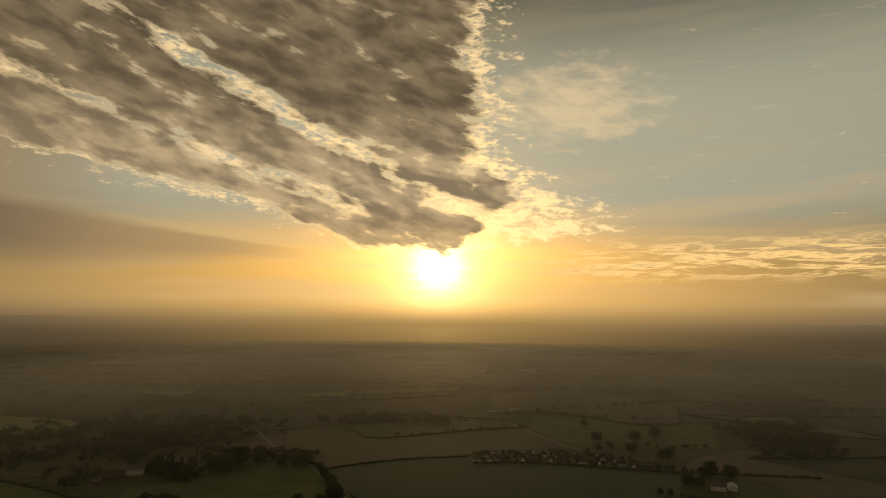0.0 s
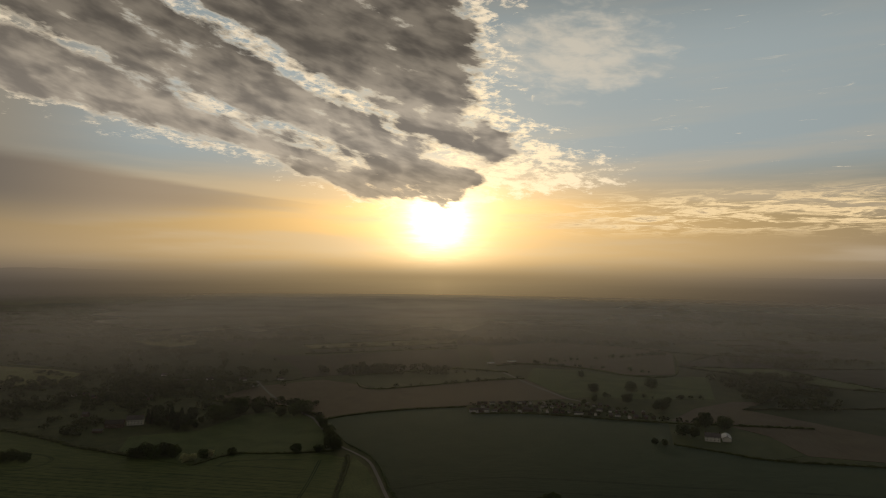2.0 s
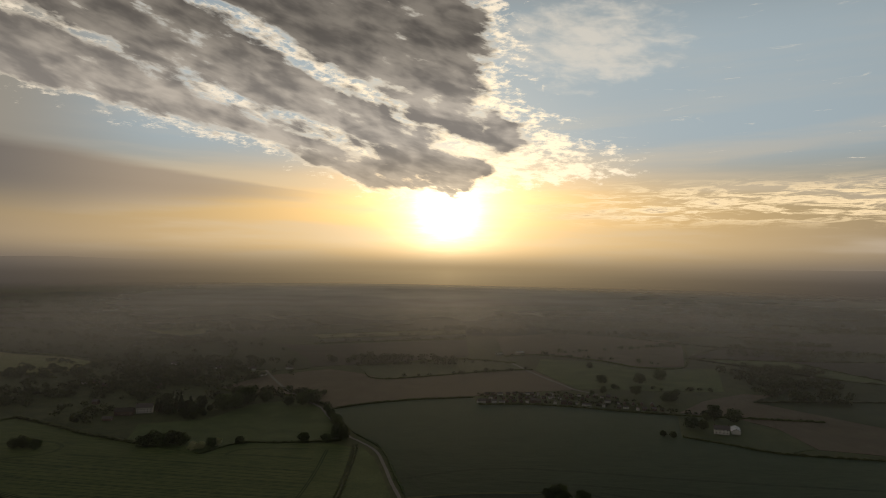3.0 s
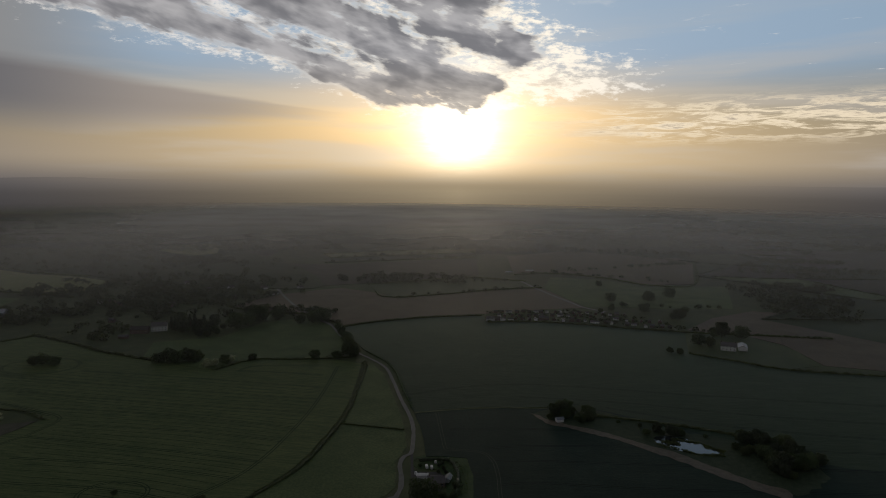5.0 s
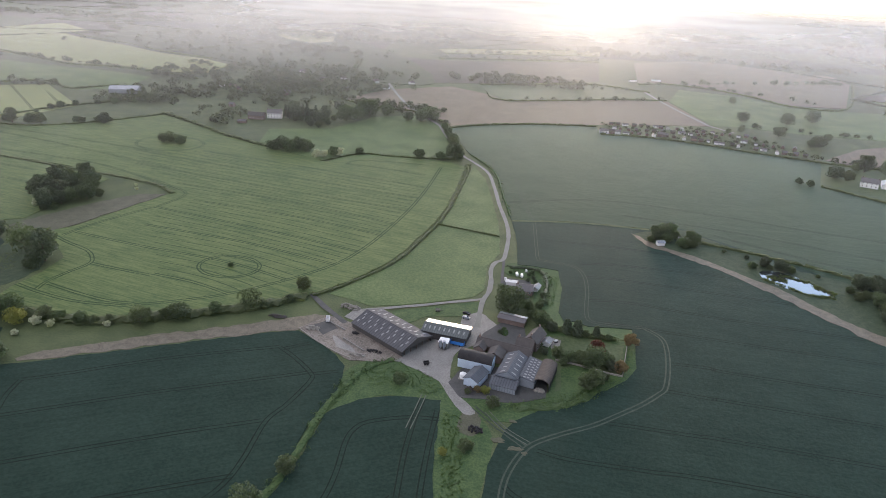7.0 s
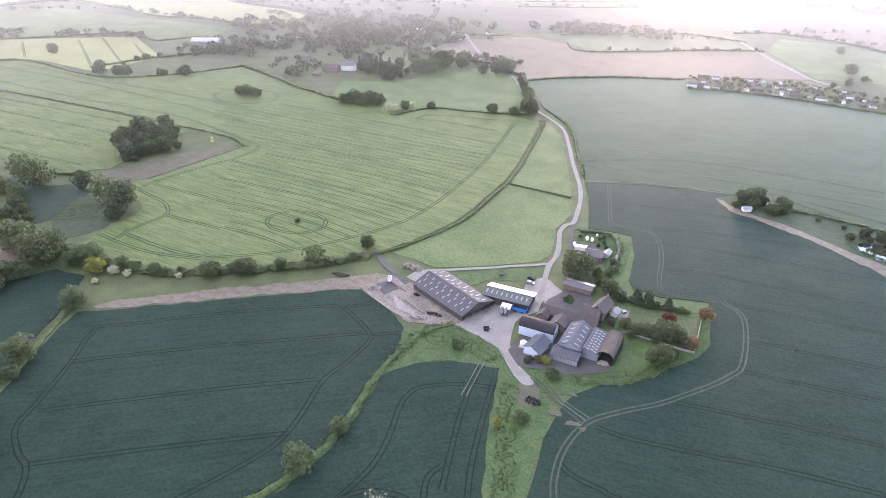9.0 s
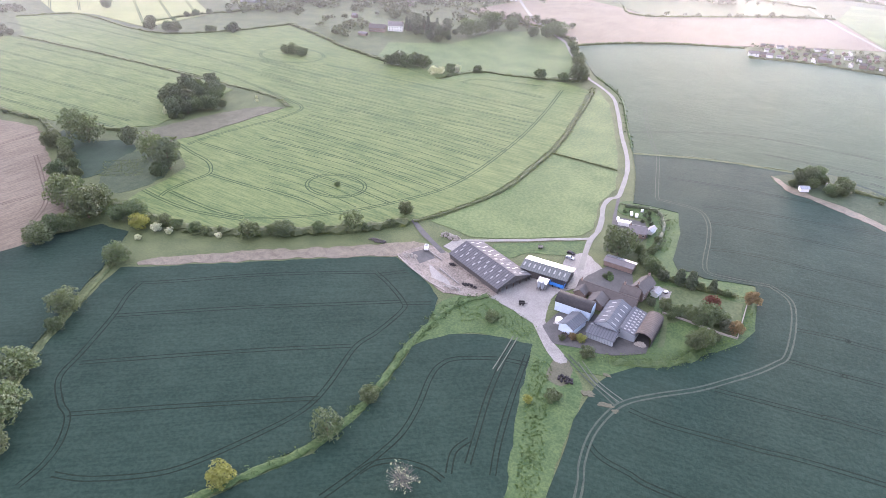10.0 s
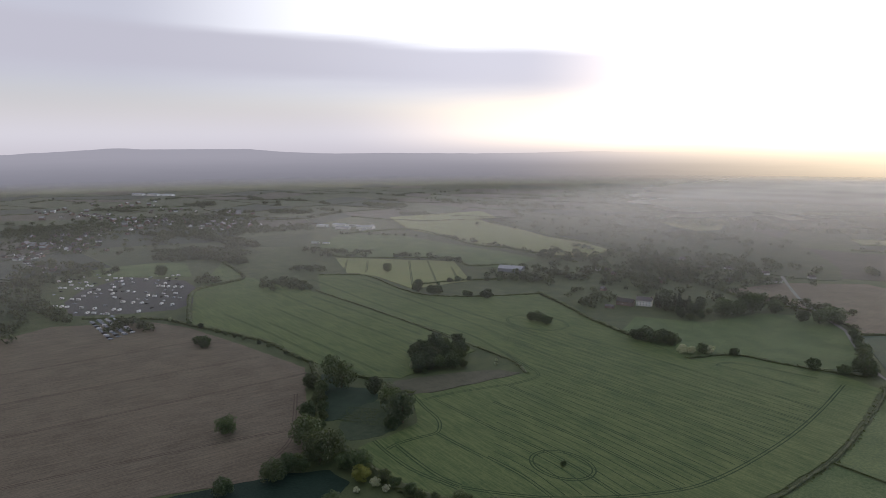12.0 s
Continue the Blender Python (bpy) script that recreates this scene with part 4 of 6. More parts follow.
ribbon("track", [(-118, 309), (-116, 306.5), (-106, 297), (-96, 289), (-90, 284)], 3.0, 0.36, "gravel", "short grey farm track beside the barn", "track", 0.3)
ribbon("track", [(-23, 452), (4, 459), (31, 464), (54, 465), (76, 465.5)], 2.0, 0.42, "meadow", "faint grass path to the pond", "track", 0.5)
ribbon("lane", [(118, 1075), (128, 1030), (138, 988), (155, 927), (172, 875), (182, 846), (205, 818)], 4.0, 0.42, "road", "pale country lane past the houses", "lane")
ribbon("lane", [(-296, 1046), (-205, 839), (-132.6, 724)], 4.0, 0.44, "road", "country lane leading to the village", "lane")
sheet("yard", [(-59.9, 261), (-45.7, 282), (-34.5, 284), (-32.6, 305), (-26.5, 313), (-19.4, 309), (-12.2, 296), (-25.3, 279), (-30.4, 273), (-30.3, 258), (-25.1, 243), (-14.9, 232), (-18.9, 228), (-26.1, 237), (-34.3, 248), (-43.5, 253), (-53.8, 258)], 0.20, "concrete", "pale dusty concrete farmyard", "yard", wavy=0.8, soft=3)
sheet("yard", [(-110.9, 274), (-100.7, 289), (-90, 286), (-84, 283), (-54, 262), (-59, 256.5), (-77.2, 253), (-96.6, 264)], 0.24, "bare_earth", "broken pinkish concrete apron with mud", "yard", wavy=1.0)
sheet("yard", [(-92.6, 290), (-86.5, 288), (-80.4, 295), (-88.6, 302)], 0.28, "concrete", "pale concrete beside the barn end", "yard")
sheet("yard", [(-11.6, 308), (-0.5, 305), (1.8, 292), (2, 283), (-22, 286), (-20, 294)], 0.26, "gravel", "grey gravel courtyard", "courtyard", ragged=0.2)
sheet("yard", [(-29.2, 248), (-25.2, 261), (13.5, 272), (13.6, 248), (1.4, 241), (-12.9, 240), (-23.1, 239)], 0.23, "gravel", "dark gravel between the sheds", "yard", wavy=0.6)
sheet("yard", [(-17.5, 338), (-17.6, 359), (-1.3, 359), (1.8, 344), (-1.2, 336)], 0.22, "gravel", "dark gravel round the bungalow", "yard", ragged=0.5)

# pond
sheet("pond", [(138, 412), (146, 416), (158, 413), (165, 404), (174, 394), (170, 388), (158, 388), (147, 394), (140, 402)], 0.46, "water", "still pond reflecting the bright sky", "pond", wavy=1.6, soft=2)

# ---- trees ----


def leaf_cluster(v, f, centre, radius, count, size, rng, flat=0.8):
    """Loose leaf sprays over a lumpy clump."""
    for _ in range(count):
        d = Vector((rng.gauss(0, 1), rng.gauss(0, 1), rng.gauss(0.15, 1))).normalized()
        p = Vector(centre) + Vector((d.x, d.y, d.z * flat)) * radius * rng.uniform(0.72, 1.05)
        nrm = (d + Vector((rng.gauss(0, 0.5), rng.gauss(0, 0.5), rng.gauss(0.2, 0.5)))).normalized()
        a = nrm.orthogonal().normalized()
        a.rotate(Matrix.Rotation(rng.uniform(0, 6.28), 3, nrm))
        b = nrm.cross(a)
        s = size * rng.uniform(0.6, 1.3)
        k = len(v)
        v += [p - a * s, p - b * s * 0.6 + nrm * s * 0.2, p + a * s, p + b * s * 0.6 + nrm * s * 0.2]
        f += [(k, k + 1, k + 2), (k, k + 2, k + 3)]


def make_tree(height, spread, clumps, leaves, seed, leaf, tall=1.0, label="", leaf_size=0.36, skirt=0.10, cone=False, twigs=0, bark="bark"):
    rng = random.Random(seed)
    tree = new("tree")
    bm = bmesh.new()
    r = height * 0.022

    def limb(a, b, r0, r1, n=7):
        d = (b - a).normalized()
        u = d.orthogonal().normalized()
        w = d.cross(u)
        rings = []
        for p, q in ((a, r0), (a.lerp(b, 0.5) + u * r0 * 0.4, (r0 + r1) / 2), (b, r1)):
            rings.append([bm.verts.new(p + (u * math.cos(6.283 * i / n) + w * math.sin(6.283 * i / n)) * q) for i in range(n)])
        for x, y in zip(rings, rings[1:]):
            for i in range(n):
                bm.faces.new((x[i], x[(i + 1) % n], y[(i + 1) % n], y[i]))

    limb(Vector((0, 0, -0.2)), Vector((0.1, 0.05, height * 0.55)), r * 1.5, r * 0.6)
    for i in range(5):
        a = 1.256 * i + rng.uniform(-0.4, 0.4)
        z = height * rng.uniform(0.22, 0.45)
        limb(Vector((0, 0, z)), Vector((math.cos(a) * spread * 0.55, math.sin(a) * spread * 0.55, z + height * 0.25)), r * 0.6, r * 0.2)
    for i in range(twigs):
        a, e = rng.uniform(0, 6.283), rng.uniform(-0.1, 1.4)
        z = height * rng.uniform(0.25, 0.55)
        q = rng.uniform(0.1, 0.5) * spread
        root = Vector((math.cos(a) * q, math.sin(a) * q, z))
        tip = Vector((math.cos(a) * math.cos(e) * spread, math.sin(a) * math.cos(e) * spread, height * (0.45 + 0.55 * math.sin(e)))) * rng.uniform(0.85, 1.0)
        limb(root, tip, r * 0.35, r * 0.12, 4)
    part("trunk", bm, bark, tree)
    v, f = [], []
    top = height * (1 - skirt) / 2
    mid = height * (1 + skirt) / 2
    for i in range(clumps):
        u = (i + 0.5) / clumps
        z = 1 - 2 * u
        a = i * 2.39996 + rng.uniform(-0.3, 0.3)
        rad = math.sqrt(max(0, 1 - z * z)) ** 0.8
        k = rng.uniform(0.45, 0.82)
        c = (math.cos(a) * rad * spread * k, math.sin(a) * rad * spread * k, mid + z * top * 0.78 * tall)
        fat = 1.0
        if cone:
            fat = 1.15 - 0.9 * (z + 1) / 2
            c = (math.cos(a) * spread * 0.62 * fat, math.sin(a) * spread * 0.62 * fat, mid + z * top * 0.9)
        leaf_cluster(v, f, c, spread * rng.uniform(0.26, 0.44) * (0.4 + 0.7 * fat if cone else 1.0), leaves, leaf_size, rng)
    leaf_cluster(v, f, (0, 0, mid), spread * 0.55, leaves * 2, leaf_size, rng, 1.1)
    raw("crown", v, f, leaf, tree)
    return tagged(tree, label, "tree", "farmland trees")


TREES = [
    make_tree(7.6, 5.2, 20, 101, 1, "leaf", label="broad green hedgerow oak in full leaf"),
    make_tree(7.4, 4.6, 18, 108, 2, "leaf", label="rounded green ash tree in full leaf"),
    make_tree(6.2, 4.4, 16, 101, 3, "leaf", label="small spreading green field tree"),
    make_tree(8.2, 4.0, 15, 108, 4, "leaf_dark", label="dark green dense tree in a copse"),
]
SHRUBS = [make_tree(4.5, 3.4, 12, 81, 11, "leaf", label="low bushy green shrub", leaf_size=0.34, skirt=0.05),
          make_tree(5, 3.0, 12, 81, 12, "leaf_dark", label="dark green bushy shrub", leaf_size=0.34, skirt=0.05)]
BLOSSOM = make_tree(4.5, 3.0, 12, 81, 13, "blossom", label="hawthorn bush white with blossom", leaf_size=0.3, skirt=0.05)
YELLOW = make_tree(6.4, 4.4, 16, 101, 14, "leaf_yellow", label="yellow-green young leafed tree", skirt=0.15)
RED = make_tree(6.4, 4.0, 16, 101, 15, "leaf_red", label="dark red copper-leaved garden tree", skirt=0.15)
ORANGE = make_tree(6.2, 3.8, 16, 94, 16, "leaf_orange", label="orange-brown leafed garden tree", skirt=0.15)
CONIFER = make_tree(15, 3.0, 30, 94, 17, "leaf_dark", tall=1.05, label="tall dark pointed conifer", skirt=0.05, cone=True)
YEW = make_tree(6.0, 2.7, 26, 90, 20, "leaf_dark", label="broad dark green garden conifer", skirt=0.04, cone=True)
PALE = make_tree(7.0, 5.0, 17, 62, 18, "leaf", label="thin airy tree with sparse leaves")
TWIGGY = make_tree(7.0, 4.8, 14, 7, 19, "blossom", label="pale bare-branched tree just coming into leaf", leaf_size=0.26, twigs=110, bark="pale_bark")
first_used = set()
rng = random.Random(5)


def plant(kind, x, y, size=1.0, z=0.0):
    s = (1.2 if y < 520 or x > 100 else 1.6) * size * rng.uniform(0.92, 1.08)
    m = Matrix.Translation((x, y, z)) @ Matrix.Rotation(rng.uniform(0, 6.28), 4, "Z") @ Matrix.Diagonal((s, s, s * rng.uniform(0.92, 1.1), 1))
    if kind.name not in first_used:
        first_used.add(kind.name)
        kind.matrix_basis = m
        return kind
    ob = copy_thing(kind, m)
    return ob


def grove(kinds, corners, count, size=1.0):
    """Trees scattered inside a few-cornered patch."""
    xs, ys = [c[0] for c in corners], [c[1] for c in corners]
    done, tries = [], 0
    while len(done) < count and tries < 4000:
        tries += 1
        x, y = rng.uniform(min(xs), max(xs)), rng.uniform(min(ys), max(ys))
        if within(x, y, corners) and all(math.hypot(x - a, y - b) > 4.2 * size for a, b in done):
            done.append((x, y))
            plant(rng.choice(kinds), x, y, size * rng.uniform(0.8, 1.2))


def tree_line(kinds, points, gap, size, wander=1.5):
    pts = smooth(points, 8)
    run = 0.0
    for a, b in zip(pts, pts[1:]):
        run += (b - a).length
        if run > gap:
            run = rng.uniform(-0.4, 0.2) * gap
            plant(rng.choice(kinds), b.x + rng.uniform(-wander, wander), b.y + rng.uniform(-wander, wander), size * rng.uniform(0.7, 1.25))


OAK, ASH, SMALL, DARK = TREES


def plant_all(rows):
    for kind, x, y, s in rows:
        plant(kind, x, y, s)


plant_all([
    (ASH, -124.2, 312, 0.8), (PALE, -81.2, 160.4, 1.03), (SMALL, -75.9, 180.4, 0.85), (YELLOW, -101.5, 130.3, 0.95), (TWIGGY, -48.9, 151.7, 1.03), (OAK, -228.7, 212.1, 1.12),
    (OAK, -218, 174, 0.9), (SMALL, -212, 164, 0.9), (OAK, -202, 139, 1.0), (OAK, -187, 122, 1.1), (SMALL, -176, 110, 1.1), (SHRUBS[0], -50.6, 243, 0.8),
    (YELLOW, -22.9, 203, 0.35), (SHRUBS[0], -14.7, 208, 0.7), (OAK, -171, 266, 0.75), (PALE, -186.4, 256.2, 0.81), (OAK, -300.7, 246.4, 1.45), (OAK, -275.9, 238.3, 1.47),
    (ASH, -279.5, 250.2, 1.36), (ASH, -259.5, 242.8, 1.08), (ASH, -253.1, 248.3, 1.19), (SMALL, -273.6, 224.1, 1.02), (OAK, -276.3, 208.8, 1.04), (ASH, -278.7, 219.5, 0.98),
    (SMALL, -333.9, 268.6, 1.20), (SMALL, -374.6, 297.7, 1.24),
])
plant_all([
    (PALE, -383.1, 323.6, 1.35), (PALE, -358.1, 313.5, 1.35), (DARK, -330.4, 322.1, 1.40), (PALE, -301.3, 311.8, 1.18), (DARK, -281.5, 304.3, 1.27), (SMALL, -281.2, 294.0, 1.14),
    (YELLOW, -243.1, 241.1, 0.92), (BLOSSOM, -233.9, 242.7, 0.89), (BLOSSOM, -235.5, 231.9, 0.56), (BLOSSOM, -225.5, 243.1, 0.62), (SHRUBS[0], -208.3, 250.8, 0.81), (BLOSSOM, -200.4, 250.5, 0.54),
    (OAK, -347, 219, 0.85), (OAK, -282, 184, 0.7), (SMALL, -176, 327, 0.42), (SHRUBS[0], -350, 556, 1.0), (SMALL, -362, 558, 0.9), (SMALL, -369, 556, 0.8),
    (SHRUBS[0], -538, 290, 1.3), (SHRUBS[0], -530, 292, 1.3), (SHRUBS[1], -524, 288, 1.2), (OAK, -885, 396, 1.2), (ASH, -674, 627, 1.0), (OAK, -10.2, 319.5, 1.12),
    (ASH, -0.4, 324, 0.62), (ASH, 6.8, 309.5, 0.86), (SMALL, 2.5, 316, 0.7), (SHRUBS[0], 11, 309, 0.8), (SHRUBS[1], 13.5, 305.5, 0.7),
])
plant_all([
    (YEW, 20.9, 305.8, 0.98), (YEW, 26.1, 304.8, 0.9), (SHRUBS[0], 30.5, 304.8, 0.5), (YEW, 35.6, 305.2, 0.6), (SHRUBS[0], 38.5, 304.5, 0.4), (SHRUBS[0], 42.1, 303.8, 0.55), (ORANGE, 52.4, 301.5, 0.85),
    (RED, 35.4, 289.5, 0.84), (ASH, 16.9, 281.6, 0.62), (SMALL, 22.5, 279.6, 0.7), (ASH, 27.9, 280.2, 0.66), (OAK, 35.0, 280, 0.80), (SHRUBS[0], 40.3, 281.4, 0.95), (SHRUBS[1], 42.5, 277, 0.7),
    (ORANGE, 46.3, 276.8, 0.80), (ASH, 34.3, 262.8, 0.94), (ASH, 30.5, 259.8, 0.78), (SHRUBS[0], 38, 268, 0.8), (SHRUBS[0], -8.3, 236.9, 0.81), (SHRUBS[0], 7.7, 288.4, 0.6), (SHRUBS[0], 6.4, 332.8, 0.53),
    (SHRUBS[0], 7.1, 340.2, 0.54), (SHRUBS[0], 5.5, 327, 0.6), (SHRUBS[0], -12, 296, 0.35), (SHRUBS[0], -10.5, 299, 0.35), (ASH, 272, 652, 1.0), (OAK, 262, 658, 1.1),
    (OAK, 319, 686, 1.2), (DARK, 300, 691, 1.1),
])
plant_all([
    (SMALL, 222, 626, 0.8), (SMALL, 230, 622, 0.8), (SMALL, 293, 695, 0.9), (SMALL, 79, 461, 0.75), (SMALL, 85, 464, 0.8), (OAK, 90, 463, 0.65),
    (ASH, 102.6, 442, 0.6), (SMALL, 75, 444, 0.6), (OAK, 86, 447, 0.62), (SHRUBS[0], 136, 419, 0.7), (SHRUBS[1], 144, 423, 0.8), (SMALL, 97, 438, 0.5), (SHRUBS[0], 92.5, 456, 0.8), (SHRUBS[0], -262, 568, 1.3),
    (SMALL, -254, 572, 1.2), (SHRUBS[0], -246, 570, 1.4), (SMALL, -238, 576, 1.2), (SHRUBS[0], -230, 574, 1.3), (BLOSSOM, -214, 559, 1.0), (BLOSSOM, -208, 562, 0.8),
    (SHRUBS[0], -202, 570, 1.0), (BLOSSOM, -197, 572, 0.9), (SHRUBS[0], -180, 581, 0.8), (SHRUBS[0], -123, 588, 1.0), (SHRUBS[0], -104, 592, 0.9), (OAK, -92, 598, 0.9),
    (OAK, -236, 703, 1.1), (OAK, -220, 738, 1.2),
])
plant_all([
    (ASH, -201, 748, 1.2), (SMALL, -171, 733, 1.0), (ASH, -157, 734, 1.2), (OAK, -147, 744, 1.0), (OAK, -227, 717, 0.9), (OAK, 229, 893, 1.0),
    (SMALL, 236, 859, 0.9), (OAK, 255, 822, 0.9), (OAK, 286, 782, 1.1), (ASH, 307, 819, 1.0), (SMALL, 279, 784, 1.0), (OAK, 283, 895, 1.3),
    (OAK, 321, 923, 1.2), (SMALL, 242, 1022, 1.2), (SMALL, 197, 815, 0.8), (SMALL, 214, 828, 0.9),
])
for kind, x, y, s in ((YELLOW, -12.5, 245, 0.42), (ORANGE, -16, 245, 0.38), (SHRUBS[0], -20, 243, 0.4), (SMALL, 20, 276, 0.5), (SHRUBS[1], 11, 283, 0.5), (ASH, 31, 276, 0.55)):
    plant(kind, x, y, s)
grove([DARK, ASH, OAK], [(-346, 372), (-379, 407), (-378, 444), (-334, 434), (-316, 406)], 34, 0.8)
tree_line([BLOSSOM, SHRUBS[0]], [(-326, 378), (-345, 372), (-360, 384)], 8, 0.65)
tree_line([BLOSSOM], [(-300, 424), (-316, 436)], 7, 0.5)
tree_line([SHRUBS[0], BLOSSOM, SHRUBS[0], SHRUBS[0]], [(-121, 304), (-140, 285), (-170, 268), (-209, 252), (-230, 249)], 6, 0.62, 1.2)
tree_line([SMALL, ASH, SHRUBS[0], PALE], [(-130, 297), (-150, 279), (-180, 264), (-215, 251), (-250, 248)], 13, 0.7, 1.5)
tree_line([SHRUBS[0], SHRUBS[1], SHRUBS[0], BLOSSOM], [(-418, 329), (-509, 326), (-608, 311), (-651, 300)], 12, 0.55, 1.2)
tree_line([SMALL, ASH, SHRUBS[0]], [(-305, 258), (-330, 276), (-350, 290), (-372, 306)], 8, 0.9, 2)
grove([OAK, DARK, DARK, SMALL], [(166, 409), (180, 414), (206, 410), (226, 398), (232, 380), (222, 362), (200, 352), (190, 366), (191, 382), (180, 398)], 30, 0.6)
grove([DARK, OAK, SHRUBS[0]], [(76, 458), (92, 468), (108, 452), (104, 440), (86, 444), (76, 448)], 9, 0.55)
grove([DARK, SMALL], [(136, 414), (150, 424), (162, 418), (152, 416)], 5, 0.45)
tree_line([SHRUBS[0], SHRUBS[1]], [(112, 446), (140, 430), (176, 414)], 10, 0.5, 1.5)
tree_line([SHRUBS[0], SMALL, OAK], [(-83, 594), (-92, 616), (-108, 661), (-122, 709)], 8, 0.58, 2)
plant_all([(CONIFER, -305, 694, 0.70), (CONIFER, -299, 690, 0.58), (CONIFER, -294, 697, 0.78), (CONIFER, -287, 701, 0.62), (CONIFER, -279, 694, 0.74), (CONIFER, -271, 700, 0.66), (DARK, -300, 706, 0.8), (DARK, -290, 686, 0.7), (OAK, -262, 690, 0.7), (DARK, -264, 712, 0.7), (ASH, -250, 700, 0.6)])
grove([DARK, ASH, OAK], [(-300, 652), (-270, 652), (-244, 668), (-242, 706), (-270, 706), (-292, 690)], 12, 0.5)
tree_line([SHRUBS[0], OAK, DARK], [(-566, 566), (-548, 572), (-521, 572)], 8, 0.8, 4)
tree_line([SHRUBS[0], SHRUBS[1]], [(-500, 588), (-484, 597), (-469, 602)], 6, 1.0, 4)
tree_line([SHRUBS[0], SMALL], [(-555, 600), (-560, 634), (-548, 660), (-500, 700)], 14, 0.7, 2)
# ---- hedges ----


def hedge_data(points, width, height, v, f, step=2.4, rough=0.35, seed=0):
    """A bushy bank with an uneven top, as a ring of six corners dragged along a line."""
    pts = []
    for a, b in zip(points, points[1:]):
        n = max(1, int((b - a).length / step))
        pts += [a.lerp(b, i / n) for i in range(n)]
    pts.append(points[-1])
    r = random.Random(seed)
    start = len(v)
    for i, p in enumerate(pts):
        d = (pts[min(i + 1, len(pts) - 1)] - pts[max(i - 1, 0)]).normalized()
        nrm = Vector((-d.y, d.x))
        z0 = ground_z(p.x, p.y)
        h, w = height * r.uniform(1 - rough, 1 + rough), width * r.uniform(1 - rough, 1 + rough) / 2
        for s, t in ((1.0, 0.0), (1.1, 0.45), (0.7, 0.9), (-0.1, 1.05), (-0.8, 0.85), (-1.1, 0.4), (-1.0, 0.0)):
            q = p + nrm * (w * s + r.uniform(-0.15, 0.15) * width)
            v.append((q.x, q.y, z0 - 0.1 if t == 0 else z0 + h * t + r.uniform(-0.12, 0.12) * height))
        if i:
            k = start + i * 7
            for j in range(6):
                f.append((k + j, k + j + 1, k + j - 6, k + j - 7))


def hedge(points, width=2.2, height=1.8, mat="hedge", label="dense clipped field hedge", seed=1, leaves=True):
    v, f = [], []
    pts = smooth(points, 6)
    hedge_data(pts, width, height, v, f, seed=seed)
    if leaves:
        r = random.Random(seed)
        for p in pts:
            for _ in range(3):
                q = p + Vector((r.uniform(-3, 3), r.uniform(-1.5, 1.5)))
                leaf_cluster(v, f, (q.x, q.y, height * 0.75), width * 0.5, 14, 0.35, r)
    return tagged(raw("hedge", v, f, mat), label, "hedge", kind="stuff")


hedge([(-117, 307), (-108, 318), (-98, 335), (-87.5, 355), (-80.7, 379), (-76, 409), (-72.5, 433), (-71, 466), (-71.3, 511), (-72.1, 556), (-76, 580)], 1.5, 0.8, label="low dark scrubby hedge on a field bank", seed=2)
hedge([(-71.5, 430), (-50, 426), (-27.3, 421)], 0.9, 0.7, "hedge", "thin dark hedge line between paddocks", 3, False)
hedge([(-119.1, 305), (-140.4, 286), (-170, 269), (-209, 252), (-245, 250), (-264, 256)], 5.2, 3.0, label="thick overgrown hedge with blossom", seed=4)
hedge([(-58, 259), (-68, 248), (-72.5, 236), (-74.5, 225), (-76, 210), (-76, 192), (-77.5, 173), (-84, 153), (-97.5, 133.6), (-121, 102)], 2.6, 0.7, "bright_grass", "low grassy bank between fields", 5)
hedge([(-231, 213), (-222, 188), (-214, 168), (-202, 140), (-180, 112)], 2.4, 0.8, "rough_grass", "low grassy field boundary", 6)
hedge([(-205, 548), (-180, 582), (-150, 584), (-123, 588), (-90, 596)], 2.2, 1.4, seed=7)
hedge([(-118, 718), (-86, 744), (-23, 774), (43, 789)], 2.4, 1.6, seed=8)
hedge([(-420, 329), (-454, 331), (-504, 334), (-608, 311), (-651, 300), (-712, 246)], 3.2, 1.8, seed=9)
hedge([(-288, 229), (-278, 246), (-268, 256)], 5.0, 3.0, seed=10)
hedge([(-268, 254), (-300, 256), (-333, 276), (-372, 304), (-420, 329)], 4.0, 2.4, seed=11)
hedge([(-312, 343), (-330, 333), (-345, 340), (-366, 336)], 2.4, 1.6, seed=12)
hedge([(-727, 548), (-677, 590), (-572, 564), (-517, 567), (-468, 611), (-434, 660)], 2.6, 1.6, seed=13, leaves=False)
hedge([(-434, 660), (-377, 630), (-336, 604), (-286, 581), (-268, 576)], 3.6, 2.2, seed=14)
hedge([(240, 623), (276, 597), (314, 570), (424, 546), (568, 486)], 2.4, 1.8, seed=15, leaves=False)
hedge([(109.9, 451), (140.5, 442), (181, 427), (212, 409)], 2.4, 1.6, seed=16)
hedge([(13.2, 308), (21.4, 305), (32.6, 304), (45.9, 305)], 1.8, 1.6, seed=17)
hedge([(7, 331), (8, 345), (8, 360), (2, 374), (-15, 373)], 1.4, 1.6, "leaf_dark", "dark garden hedge round the bungalow", 23)
hedge([(-21, 453.5), (4, 460.5), (31, 465.5), (54, 466.5), (76, 467)], 1.2, 0.5, "rough_grass", "low grassy balk across the wheat", 18, False)
hedge([(-24.5, 463), (-35, 507), (-47, 560), (-63.5, 594), (-78, 614)], 1.2, 0.8, "bright_grass", "grassy verge of the lane", 19)
hedge([(48, 750), (103, 755), (162, 743), (206, 728), (268, 712), (330, 703), (420, 690)], 3.0, 2.0, seed=20, leaves=False)
